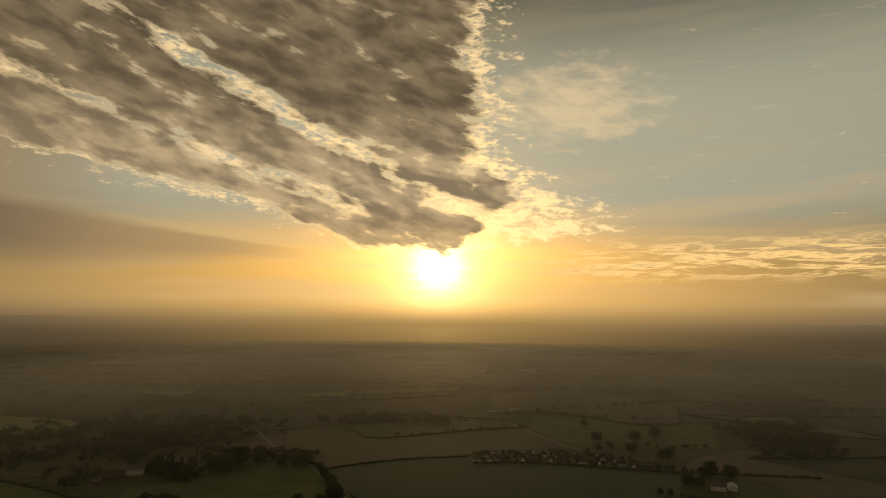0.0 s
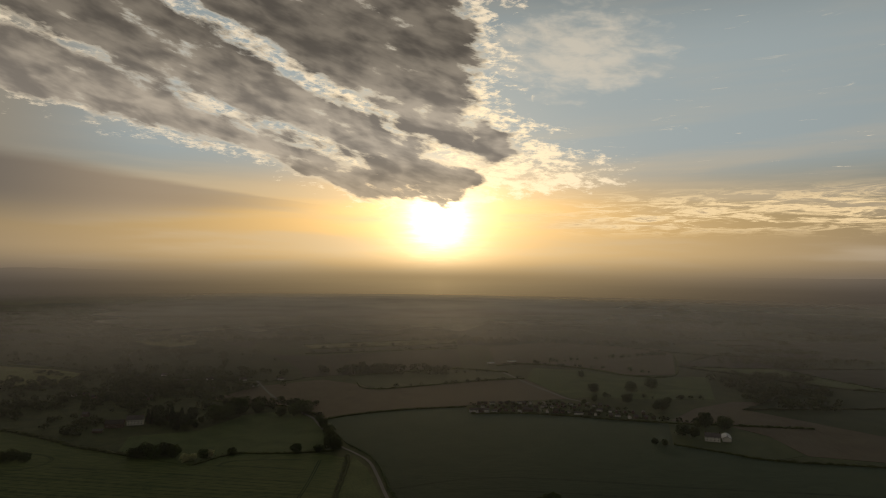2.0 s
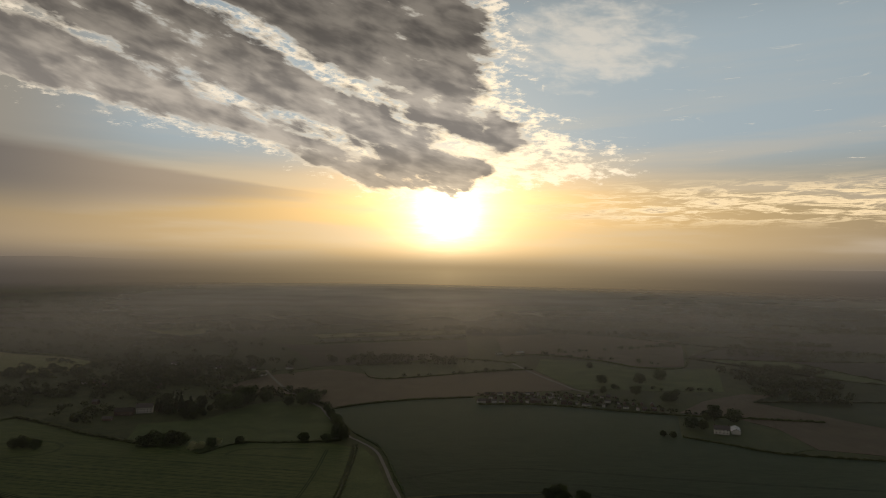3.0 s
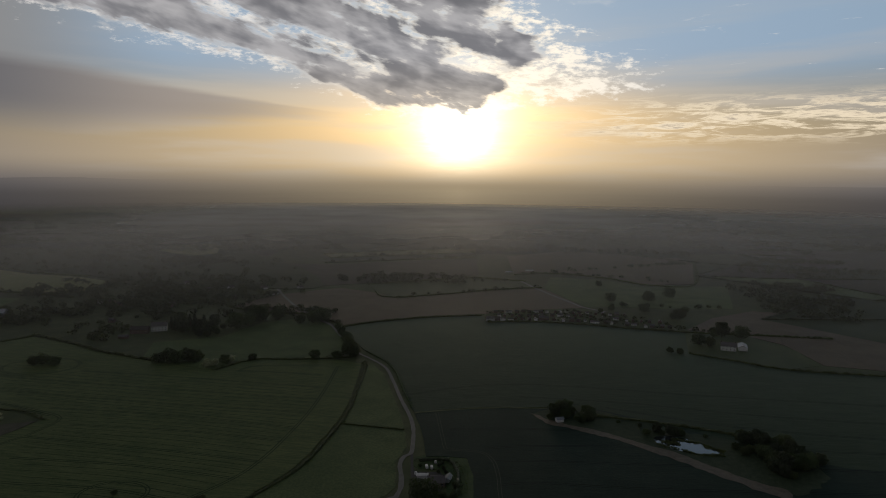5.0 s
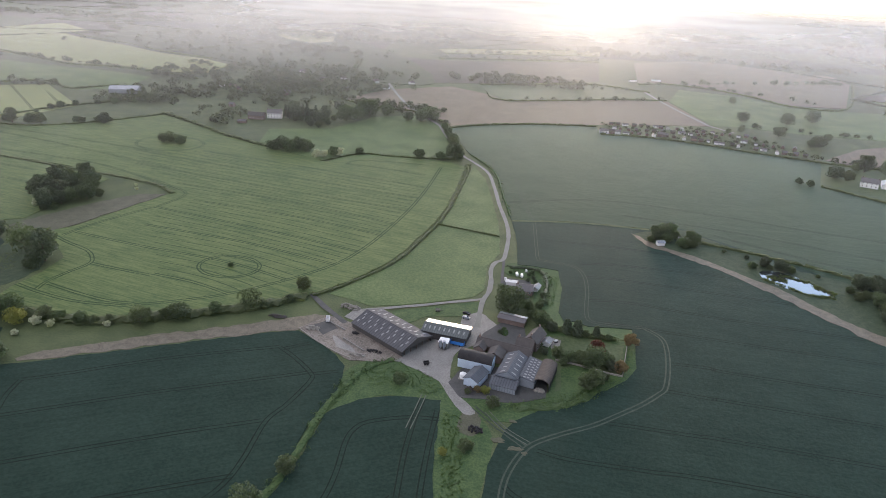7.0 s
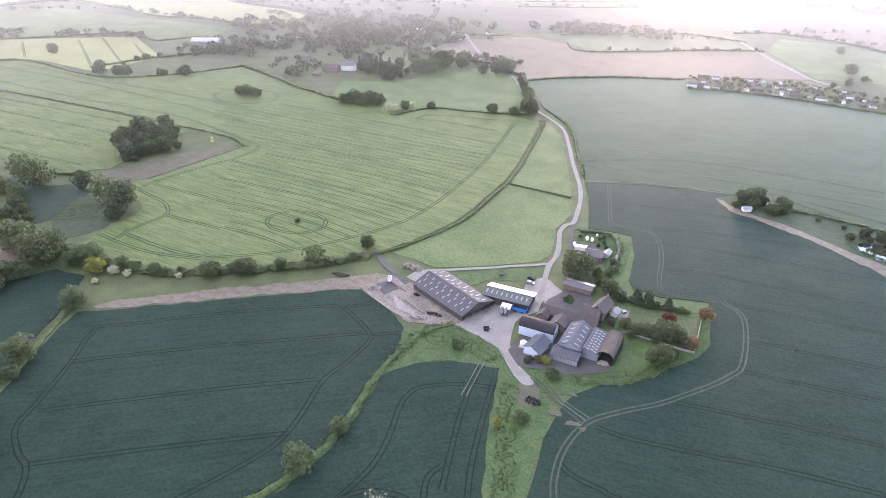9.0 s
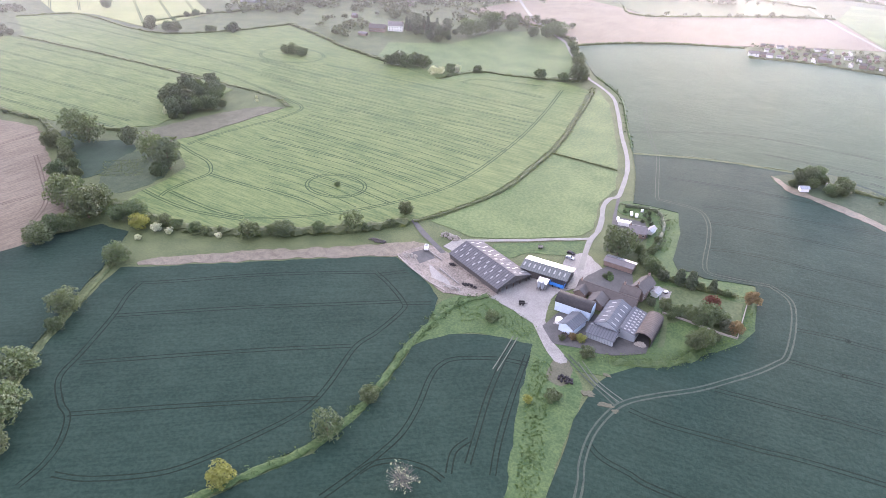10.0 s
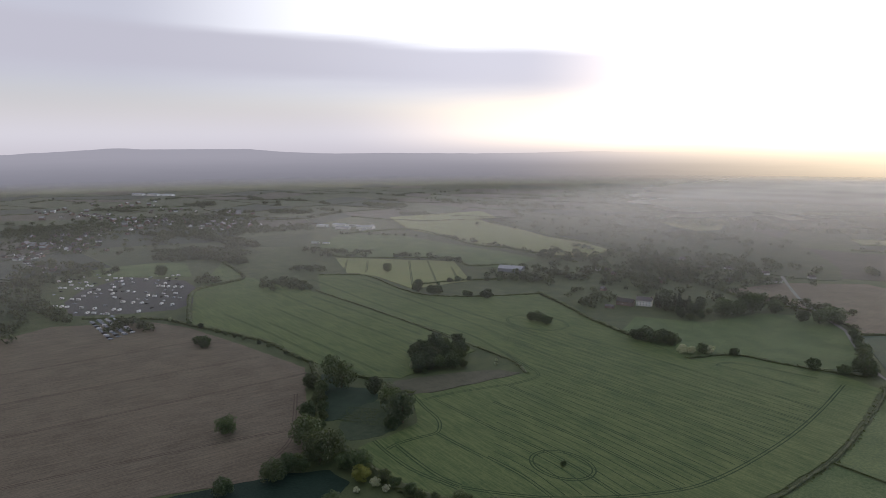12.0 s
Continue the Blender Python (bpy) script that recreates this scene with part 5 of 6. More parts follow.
hedge([(-925, 508), (-794, 471), (-771, 437), (-749, 380), (-610, 313)], 4.0, 3.0, seed=21, leaves=False)

hedge([(-279, 429), (-310, 446), (-398, 460), (-502, 474), (-645, 489)], 2.6, 0.9, "hedge", "low dark scrub along a ditch", 22)

hedge([(-284, 821), (-231, 789), (-170, 780), (-122, 728)], 3.0, 2.0, seed=24)
hedge([(-128, 1010), (-1, 1074), (54, 1090), (129, 1058)], 2.6, 1.8, seed=25, leaves=False)
hedge([(-108, 945), (-73, 902), (83, 980), (147, 998)], 2.6, 1.8, seed=26, leaves=False)
hedge([(-246, 1262), (-8, 1352), (60, 1372)], 3.0, 2.2, seed=27, leaves=False)
hedge([(-250, 1335), (62, 1466)], 3.0, 2.2, seed=28, leaves=False)
hedge([(-276, 1406), (64, 1566)], 3.0, 2.2, seed=29, leaves=False)
hedge([(117, 1130), (182, 1152), (272, 1102), (325, 1034), (405, 1047), (500, 1300)], 3.0, 2.2, seed=30, leaves=False)
hedge([(-1070, 1274), (-958, 1201), (-825, 1148), (-709, 1088), (-603, 1055)], 3.0, 2.0, seed=31, leaves=False)
hedge([(-1061, 830), (-1018, 976), (-864, 943), (-752, 902), (-682, 910), (-573, 890), (-519, 870)], 3.4, 2.4, seed=32, leaves=False)
hedge([(-934, 688), (-830, 660), (-753, 714), (-686, 773), (-622, 742), (-586, 787)], 3.0, 2.0, seed=33, leaves=False)
hedge([(-581, 588), (-558, 650), (-525, 693), (-508, 746)], 2.6, 1.8, seed=34, leaves=False)

# ---- distant farmland: a patchwork of hedged fields ----


def inside_near(x, y):
    return (-720 < x < 480 and -80 < y < 700) or (-340 < x < 440 and 0 < y < 1500) or (-960 < x < -500 and 250 < y < 680) or (-1180 < x < -480 and 600 < y < 1120)


def far_country():
    r = random.Random(21)
    colours = ["dewy_crop", "dewy_grass", "pasture", "dewy_stubble", "dewy_grass", "wheat_light", "dewy_grass", "dewy_crop", "dewy_stubble", "dewy_grass"]
    # Past 1300 m only the haze-dulled colours are used.
    muted = ["dewy_grass", "dewy_crop", "dewy_grass", "dewy_stubble"]
    data = {c: ([], []) for c in colours}
    hv, hf = [], []
    nx, ny = 44, 28
    sx, sy = 215.0, 175.0
    node = {}
    for i in range(nx + 1):
        for j in range(ny + 1):
            node[i, j] = Vector(((i - nx / 2) * sx + (j % 2) * 90 + r.uniform(-71.3, 70), -300 + j * sy + r.uniform(-50.7, 48.1)))
    for i in range(nx):
        for j in range(ny):
            q = [node[i, j], node[i + 1, j], node[i + 1, j + 1], node[i, j + 1]]
            c = sum(q, Vector((0, 0))) / 4
            dist = math.hypot(c.x, c.y - 50)
            if dist > 3150 or inside_near(c.x, c.y):
                continue
            v, f = data[r.choice(colours if dist < 1300 else muted)]
            k, n = len(v), 5
            for a in range(n + 1):
                for b in range(n + 1):
                    p = q[0].lerp(q[1], a / n).lerp(q[3].lerp(q[2], a / n), b / n)
                    p = c + (p - c) * 0.985
                    v.append((p.x, p.y, ground_z(p.x, p.y) + 0.10 + dist * 0.0004))
            for a in range(n):
                for b in range(n):
                    s = k + a * (n + 1) + b
                    f.append((s, s + n + 1, s + n + 2, s + 1))
            for a, b in ((q[0], q[1]), (q[0], q[3])):
                m = (a + b) / 2
                if dist < 2900 and r.random() < (0.7 if dist < 1200 else 0.55) and not inside_near(m.x, m.y):
                    bend = m + Vector((r.uniform(-12, 12), r.uniform(-12, 12)))
                    hedge_data(smooth([a, bend, b], 3), 3.0, 2.4, hv, hf, 7 if dist < 1500 else 16, 0.5, r.random())
    for c, (v, f) in data.items():
        if v:
            tagged(raw("distant_fields", v, f, c), "patchwork of distant fields in colours dulled for haze", "fields", kind="structure")
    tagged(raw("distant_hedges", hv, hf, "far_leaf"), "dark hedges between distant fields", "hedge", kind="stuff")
    return node


NODE = far_country()


def blob(v, f, x, y, w, h, r):
    """One far tree: a loose rounded crown of leaf sprays down to the ground."""
    z = ground_z(x, y)
    leaf_cluster(v, f, (x, y, z + h * 0.42), w * 0.78, 26, w * 0.25, r, 0.48 * h / w)
    leaf_cluster(v, f, (x + r.uniform(-0.3, 0.3) * w, y, z + h * 0.52), w * 0.58, 16, w * 0.25, r, 0.48 * h / w)


def far_trees():
    r = random.Random(8)
    v, f = [], []
    for (i, j), p in NODE.items():
        q = NODE.get((i + 1, j))
        if q is None:
            continue
        d = math.hypot(p.x, p.y - 50)
        if d > 2200:
            continue
        for _ in range(r.choice((0, 0, 0, 0, 7, 14)) if r.random() < 0.8 else 0):
            t = p.lerp(q, r.betavariate(2, 5))
            if not inside_near(t.x, t.y):
                w = r.uniform(4.5, 8.5)
                blob(v, f, t.x + r.uniform(-3, 3), t.y + r.uniform(-3, 3), w, w * r.uniform(1.1, 1.7), r)
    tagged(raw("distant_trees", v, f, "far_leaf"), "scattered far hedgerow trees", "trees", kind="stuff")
    v, f = [], []
    near_woods = [(-430, 1010, 190, 60, 80), (-350, 860, 90, 50, 22), (-60, 1060, 130, 40, 90), (-560, 1480, 260, 60, 160), (240, 1500, 300, 50, 60), (520, 1000, 90, 40, 60), (480, 830, 60, 60, 50), (700, 1200, 160, 40, 80), (-1150, 620, 130, 22, 160), (-980, 520, 100, 18, 120), (-850, 300, 90, 26, 80)]
    near_woods += [(-760, 235, 60, 16, 50), (-1000, 300, 120, 60, 90), (-1500, 760, 220, 60, 200), (-1500, 420, 200, 80, 180), (-1300, 1600, 350, 60, 120), (1100, 1700, 300, 80, 90), (-470, 800, 70, 50, 26), (-330, 790, 110, 35, 20), (-290, 930, 90, 60, 24), (-460, 930, 90, 60, 26), (-200, 790, 60, 20, 30), (-560, 900, 60, 40, 50)]
    for x, y, a, b, n in near_woods:
        for _ in range(n):
            t, u = r.uniform(0, 6.283), math.sqrt(r.random())
            if -935 < x + math.cos(t) * a * u < -585 and 236 < y + math.sin(t) * b * u < 440:
                continue
            w = r.uniform(4.5, 8.5)
            blob(v, f, x + math.cos(t) * a * u, y + math.sin(t) * b * u, w, w * r.uniform(1.1, 1.8), r)
    # woods, plantations and village trees inside few-cornered patches
    patches = [([(-974, 1168), (-823, 1549), (-640, 1400), (-346, 1292), (-196, 1000), (-290, 900), (-521, 985), (-706, 1090)], 95, 6.0),
               ([(-560, 850), (-500, 905), (-400, 960), (-300, 960), (-240, 900), (-300, 800), (-400, 780), (-520, 780)], 120, 6.0),
               ([(-1110, 472), (-1046, 605), (-940, 548), (-1016, 438)], 170, 5.5), ([(-1375, 592), (-1242, 896), (-1160, 830), (-1260, 545)], 260, 5.5),
               ([(-1480, 330), (-1380, 520), (-1180, 380), (-1240, 250)], 90, 6.0), ([(-980, 150), (-1000, 300), (-940, 270), (-700, 190), (-640, 170), (-660, 110)], 190, 6.5),
               ([(-1750, 520), (-1700, 820), (-1450, 760), (-1520, 500)], 160, 6.0), ([(-850, 640), (-790, 680), (-820, 720), (-960, 660)], 40, 6.0),
               ([(-760, 712), (-640, 745), (-650, 765), (-780, 735)], 24, 6.0), ([(-560, 690), (-440, 690), (-430, 770), (-560, 790)], 60, 6.0)]
    patches += [([(-1800, 420), (-1750, 900), (-1350, 950), (-1150, 600), (-1100, 330), (-1400, 250)], 280, 5.5), ([(-420, 690), (-387, 640), (-340, 640), (-350, 690), (-396, 730)], 22, 5.5), ([(-420, 745), (-330, 740), (-335, 790), (-410, 800)], 24, 5.5), ([(-760, 479), (-690, 440), (-645, 484), (-720, 512)], 46, 5.5),
                ([(-790, 540), (-731, 566), (-775, 590)], 20, 5.5), ([(-626, 292), (-661, 282), (-672, 256), (-636, 245), (-605, 270)], 22, 5.5), ([(-830, 415), (-790, 400), (-775, 425), (-815, 440)], 16, 6.0)]
    for corners, count, size in patches:
        xs, ys = [c[0] for c in corners], [c[1] for c in corners]
        while count:
            x, y = r.uniform(min(xs), max(xs)), r.uniform(min(ys), max(ys))
            if within(x, y, corners):
                count -= 1
                if -680 < x < -500 and 1320 < y < 1600:
                    continue
                w = size * r.uniform(0.65, 1.3)
                blob(v, f, x, y, w, w * r.uniform(1.1, 1.7), r)
    # gardens between the rows of houses
    patches_low = [([(46, 758), (132, 762), (200, 742), (268, 722), (270, 745), (230, 806), (150, 822), (50, 815)], 230, 2.6)]
    for corners, count, size in patches_low:
        xs, ys = [c[0] for c in corners], [c[1] for c in corners]
        for _ in range(count):
            x, y = r.uniform(min(xs), max(xs)), r.uniform(min(ys), max(ys))
            if within(x, y, corners):
                w = size * r.uniform(0.6, 1.5)
                blob(v, f, x, y, w, w * r.uniform(0.9, 1.5), r)
    # single trees and small clumps along hedges
    for a, b, n, size in (((-284, 821), (-120, 730), 16, 5.5), ((-128, 1012), (140, 1070), 16, 5.0), ((-73, 906), (147, 1000), 14, 5.0), ((-245, 1345), (60, 1478), 20, 5.5), ((-233, 1268), (60, 1384), 24, 5.5), ((117, 1130), (500, 1310), 20, 6.0),
                          ((182, 1155), (405, 1050), 14, 5.5), ((-864, 940), (-575, 890), 22, 5.5), ((-1061, 827), (-864, 940), 16, 5.5), ((-1070, 1274), (-603, 1085), 22, 5.0), ((250, 730), (330, 705), 14, 5.0), ((212, 858), (381, 850), 10, 5.0), ((-8, 1360), (58, 1376), 10, 6.0)):
        a, b = Vector(a), Vector(b)
        for _ in range(n):
            t = a.lerp(b, r.random()) + Vector((r.gauss(0, 2), r.gauss(0, 2)))
            w = size * r.uniform(0.5, 1.25)
            blob(v, f, t.x, t.y, w, w * r.uniform(1.0, 1.6), r)

    def clear(x, y):
        return inside_near(x, y) or (-1215 < x < -560 and 660 < y < 1290)

    # belts along field edges, and small woods
    for (i, j), p in NODE.items():
        for q in (NODE.get((i + 1, j)), NODE.get((i, j + 1))):
            far = math.hypot(p.x, p.y - 50)
            if q is None or far > 2600 or abs(math.atan2(p.x, p.y)) > 1.4 or r.random() > 0.42:
                continue
            a, b = sorted((r.random(), r.random()))
            deep = r.uniform(3, 10)
            for _ in range(int((q - p).length * (b - a) * r.uniform(0.12, 0.30)) + 2):
                t = p.lerp(q, r.uniform(a, b)) + Vector((r.gauss(0, 0.5), r.gauss(0, 0.5))) * deep
                if not clear(t.x, t.y):
                    w = r.uniform(3.5, 7.5)
                    blob(v, f, t.x, t.y, w, w * r.uniform(1.1, 1.8), r)
    for _ in range(46):
        turn, far = r.uniform(-1.3, 0.8), r.uniform(900, 2500)
        x, y = far * math.sin(turn), 50 + far * math.cos(turn)
        half, deep, lean = r.uniform(25, 85), r.uniform(14, 45), r.uniform(-0.5, 0.5)
        for _ in range(int(half * deep * 0.035) + 12):
            s, u = r.uniform(-1, 1), r.uniform(-1, 1)
            t = Vector((x + s * half, y + s * half * lean + u * deep * math.sqrt(max(0, 1 - s * s))))
            if not clear(t.x, t.y):
                w = r.uniform(4.0, 8.0)
                blob(v, f, t.x, t.y, w, w * r.uniform(1.1, 1.8), r)
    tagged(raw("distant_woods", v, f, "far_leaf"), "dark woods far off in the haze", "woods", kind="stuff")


far_trees()

# ---- buildings ----


def roof_slab(bm, x0, x1, ya, za, yb, zb, t):
    n = Vector((0, -(zb - za), yb - ya)).normalized() * t
    if n.z < 0:
        n = -n
    c = []
    for x in (x0, x1):
        c += [bm.verts.new((x, ya, za)), bm.verts.new((x, yb, zb)), bm.verts.new((x, yb + n.y, zb + n.z)), bm.verts.new((x, ya + n.y, za + n.z))]
    for f in ((0, 1, 2, 3), (7, 6, 5, 4), (0, 4, 5, 1), (1, 5, 6, 2), (2, 6, 7, 3), (3, 7, 4, 0)):
        bm.faces.new([c[i] for i in f])


def shed(name, x, y, turn, L, W, eave, ridge, wall, roof, label, category, open_end=False, lights=(0, 0), far_roof=None, ridge_at=0.0, posts=0, group="", doors=(), chimney=0, windows=0, base=0.2, light_mat="rooflight"):
    """A pitched-roof building; local x runs along the ridge, the front is -y, open_end leaves the +x gable open."""
    ob = new(name)
    ob.matrix_basis = pose(x, y, base, 0, 0, turn)
    hl, hw, t = L / 2, W / 2, 0.25
    rw = ridge_at * hw
    for s, nm in ((-1, "side_wall"), (1, "side_wall")):
        y0 = s * hw
        box(nm, (-hl, hl, min(y0, y0 - s * t), max(y0, y0 - s * t), 0, eave), wall, ob)
    for s in (-1, 1):
        foot = eave - 0.7 if s == 1 and open_end else 0
        bm = bmesh.new()
        prof = [(-hw + t, foot), (hw - t, foot), (hw - t, eave), (rw, ridge - 0.1), (-hw + t, eave)]
        a = [bm.verts.new((s * hl, p, q)) for p, q in prof]
        b = [bm.verts.new((s * (hl - t), p, q)) for p, q in prof]
        bm.faces.new(a)
        bm.faces.new(b[::-1])
        for i in range(5):
            bm.faces.new((a[i], b[i], b[(i + 1) % 5], a[(i + 1) % 5]))
        bmesh.ops.recalc_face_normals(bm, faces=bm.faces)
        part("gable_wall", bm, wall, ob)
    o = 0.45
    # The far slope can take a brighter material than the near one.
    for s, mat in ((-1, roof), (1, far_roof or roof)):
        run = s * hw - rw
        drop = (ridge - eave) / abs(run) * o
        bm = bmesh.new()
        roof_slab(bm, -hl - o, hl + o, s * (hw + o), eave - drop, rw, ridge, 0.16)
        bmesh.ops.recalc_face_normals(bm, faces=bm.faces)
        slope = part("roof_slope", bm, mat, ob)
        n, rows = lights
        for j in range(rows):
            for i in range(n):
                f = (j + 1) / (rows + 1)
                bx = -hl + L * (i + 0.5 + (0.25 if j % 2 else 0)) / n - 0.5
                if bx > hl - 1 or (mat != roof and far_roof):
                    continue
                a, b = f - 0.085 if rows > 1 else 0.30, f + 0.085 if rows > 1 else 0.70
                rb = bmesh.new()
                p0, p1 = s * hw + (rw - s * hw) * a, s * hw + (rw - s * hw) * b
                z0, z1 = eave + (ridge - eave) * a + 0.13, eave + (ridge - eave) * b + 0.13
                roof_slab(rb, bx - 0.35, bx + 0.35, p0, z0, p1, z1, 0.1)
                bmesh.ops.recalc_face_normals(rb, faces=rb.faces)
                part("rooflight", rb, light_mat, slope)
    box("ridge_cap", (-hl - o, hl + o, rw - 0.25, rw + 0.25, ridge + 0.05, ridge + 0.24), roof, ob)
    for i in range(posts):
        px = -hw + W * (i + 0.5) / posts
        box("post", (hl - 0.5, hl - 0.15, px - 0.15, px + 0.15, 0, eave), "timber", ob)
    for dx, dw, dh, mat in doors:
        box("door", (dx - dw / 2, dx + dw / 2, -hw - 0.06, -hw + 0.02, 0.05, dh), mat, ob)
    for i in range(windows):
        wx = -hl + L * (i + 0.5) / windows
        for z in ((1.0, 3.6) if eave > 4.5 else (1.0,)):
            w = box("window", (wx - 0.55, wx + 0.55, -hw - 0.05, -hw + 0.02, z, z + 1.2), "white_paint", ob)
            box("pane", (wx - 0.45, wx + 0.45, -hw - 0.08, -hw - 0.045, z + 0.1, z + 1.1), "glass", w)
    for i in range(chimney):
        cx = (-hl + 0.6) if i == 0 else hl - 0.6
        c = box("chimney", (cx - 0.4, cx + 0.4, rw - 0.4, rw + 0.4, ridge - 0.4, ridge + 1.2), "brick", ob)
        bm = bmesh.new()
        bmesh.ops.create_cone(bm, segments=10, radius1=0.16, radius2=0.13, depth=0.5, cap_ends=True, matrix=Matrix.Translation((cx, rw, ridge + 1.45)))
        part("chimney_pot", bm, "rust", c)
    return tagged(ob, label, category, group)


def dutch_barn(name, x, y, turn, L, W, eave, rise, wall, roof, label, open_front=False, base=0.2, posts=5):
    """A barn under a curved sheet roof; the front is the -x gable."""
    ob = new(name)
    ob.matrix_basis = pose(x, y, base, 0, 0, turn)
    hl, hw, n = L / 2, W / 2, 14
    arc = [(hw * math.cos(math.pi * i / n), eave + rise * math.sin(math.pi * i / n)) for i in range(n + 1)]
    bm = bmesh.new()
    rows = [[bm.verts.new((sx, p * k, eave + (q - eave) * k)) for p, q in arc] for sx, k in ((-hl - 0.3, 1.0), (hl + 0.3, 1.0), (hl + 0.3, 1.03), (-hl - 0.3, 1.03))]
    for a, b in zip(rows, rows[1:] + rows[:1]):
        for i in range(n):
            bm.faces.new((a[i], a[i + 1], b[i + 1], b[i]))
    bmesh.ops.recalc_face_normals(bm, faces=bm.faces)
    part("curved_roof", bm, roof, ob)
    for s in (-1, 1):
        box("side_wall", (-hl, hl, s * hw - 0.1, s * hw + 0.1, 0, eave), wall, ob)
    for s in (-1, 1):
        if s == -1 and open_front:
            continue
        bm = bmesh.new()
        ring = [(hw - 0.1, 0)] + [(p * 0.985, eave + (q - eave) * 0.985) for p, q in arc] + [(-hw + 0.1, 0)]
        a = [bm.verts.new((s * hl, p, q)) for p, q in ring]
        b = [bm.verts.new((s * (hl - 0.2), p, q)) for p, q in ring]
        bm.faces.new(a)
        bm.faces.new(b[::-1])
        for i in range(len(a)):
            bm.faces.new((a[i], b[i], b[(i + 1) % len(a)], a[(i + 1) % len(a)]))
        bmesh.ops.recalc_face_normals(bm, faces=bm.faces)
        part("gable_wall", bm, wall, ob)
    for i in range(posts):
        px = -hl + L * i / 4
        box("post", (px - 0.12, px + 0.12, hw + 0.1, hw + 0.3, 0, eave), "black_metal", ob)
    return tagged(ob, label, "barn", "farm buildings")


FARM = "farm buildings"
shed("cattle_barn", -64.6, 280.2, -31.5, 36, 20, 2.9, 6.3, "dark_boards", "fibre_roof", "long grey cattle barn with fibre cement roof and rooflights", "barn", True, (8, 3), posts=5, group=FARM)
# Far slope made mirror-bright and pitched to send sun glow to the camera.
shed("machinery_shed", -37.8, 286.6, -6, 22.5, 11.5, 3.8, 5.3, "dark_boards", "green_roof", "long shed with dark green metal roof, far slope brightened as sunlit", "shed", False, (9, 1), far_roof="bright_metal", group=FARM)
dutch_barn("dutch_barn", -19.4, 264.2, 172, 15.8, 7.6, 4.5, 2.6, "blue_wall", "black_metal", "pale blue barn under a curved black roof", posts=0)
shed("grain_shed", -17.8, 252.2, 70, 10.2, 6.8, 3.6, 5.2, "blue_wall", "blue_grey_roof", "pale metal shed with grey pitched roof", "shed", group=FARM)
shed("low_shed", -5.0, 251, -9, 11.5, 7, 2.8, 3.9, "pale_metal", "blue_grey_roof", "low grey shed with an open end", "shed", True, group=FARM, ridge_at=0.2)
shed("stock_barn", -2.6, 262.6, 80, 18, 10, 4.0, 6.6, "pale_metal", "blue_grey_roof", "blue-grey steel barn with pitched roof", "barn", False, (5, 1), group=FARM)
shed("lean_to", 5.9, 262, 80, 17, 7.0, 3.6, 5.0, "pale_metal", "blue_grey_roof", "grey lean-to barn with rows of rooflights", "barn", False, (8, 3), group=FARM, ridge_at=0.8)
dutch_barn("hay_barn", 12.4, 261.6, 80, 17, 7, 3.2, 2.4, "black_metal", "rust", "open hay barn under a rusty curved roof", True)
shed("brick_range", -8.1, 279.2, -10.8, 26.5, 5.4, 3.0, 5.2, "brick", "tile", "long low brick range with brown tiled roof", "barn", chimney=1, group=FARM, windows=0)
shed("brick_store", -11.2, 272.4, 80, 7, 7, 3.2, 5.4, "brick", "tile", "square brick store with tiled roof", "barn", group=FARM)
shed("brick_store", -19.4, 276.6, 80, 5, 5, 3.0, 4.8, "brick", "tile", "small brick outbuilding with tiled roof", "barn", group=FARM)
shed("farmhouse", 5.6, 289.2, 70, 11, 6.6, 5.0, 8.0, "brick", "tile", "brick farmhouse with brown tiled roof and chimneys", "house", chimney=2, group=FARM, windows=3)
shed("farmhouse_wing", 1.6, 283.0, -12, 8, 5.6, 4.5, 7.0, "brick", "tile", "brick wing of the farmhouse with tiled roof", "house", chimney=1, group=FARM, windows=2)
shed("conservatory", 11.8, 291.6, 70, 4.5, 3.5, 2.3, 3.0, "white_paint", "rooflight", "white glazed conservatory beside the farmhouse", "conservatory")
shed("stable", -7.2, 308.5, -10, 14, 6.2, 2.8, 3.5, "brick", "slate", "low brick stable with dark roof and pale far slope", "stable", far_roof="pale_metal", group=FARM)
shed("bungalow", -4.0, 344, 6, 9, 8, 2.8, 5.0, "brick", "slate", "small bungalow with dark slate roof", "house", chimney=1, windows=3)
shed("greenhouse", 2.6, 349, 75, 6, 3, 1.8, 2.8, "white_paint", "rooflight", "small white garden greenhouse", "greenhouse")
shed("caravan", -11.9, 351, 2, 6.5, 2.4, 2.3, 2.7, "white_paint", "white_paint", "white caravan parked by the bungalow", "caravan")
shed("field_shelter", 80.9, 439.5, 20, 5, 3.5, 2.4, 3.2, "white_paint", "pale_metal", "small pale shelter among bushes", "shed")
shed("field_shelter", 97, 449.5, -15, 6, 4, 2.4, 3.2, "white_paint", "rooflight", "small white-roofed shelter among bushes", "shed")
shed("farmhouse", 285, 639, -20, 14, 8, 5, 8, "white_paint", "slate", "white rendered farmhouse with slate roof", "house", chimney=2, windows=4)
shed("barn", 301, 643, 70, 16, 8, 3.5, 5.5, "white_paint", "pale_metal", "pale roofed barn beside a white farmhouse", "barn")
shed("country_house", -316, 689, 15, 16, 8, 6, 9.5, "white_paint", "slate", "large white country house with slate roof", "house", chimney=2, windows=5)
shed("country_house", -332, 677, 10, 18, 8, 4.5, 7.5, "brick", "tile", "brick wing of a country house", "house", chimney=1, windows=4)
shed("barn", -338, 654, 5, 9, 4.5, 2.4, 3.6, "brick", "slate", "low brick outbuilding beside the house", "barn")
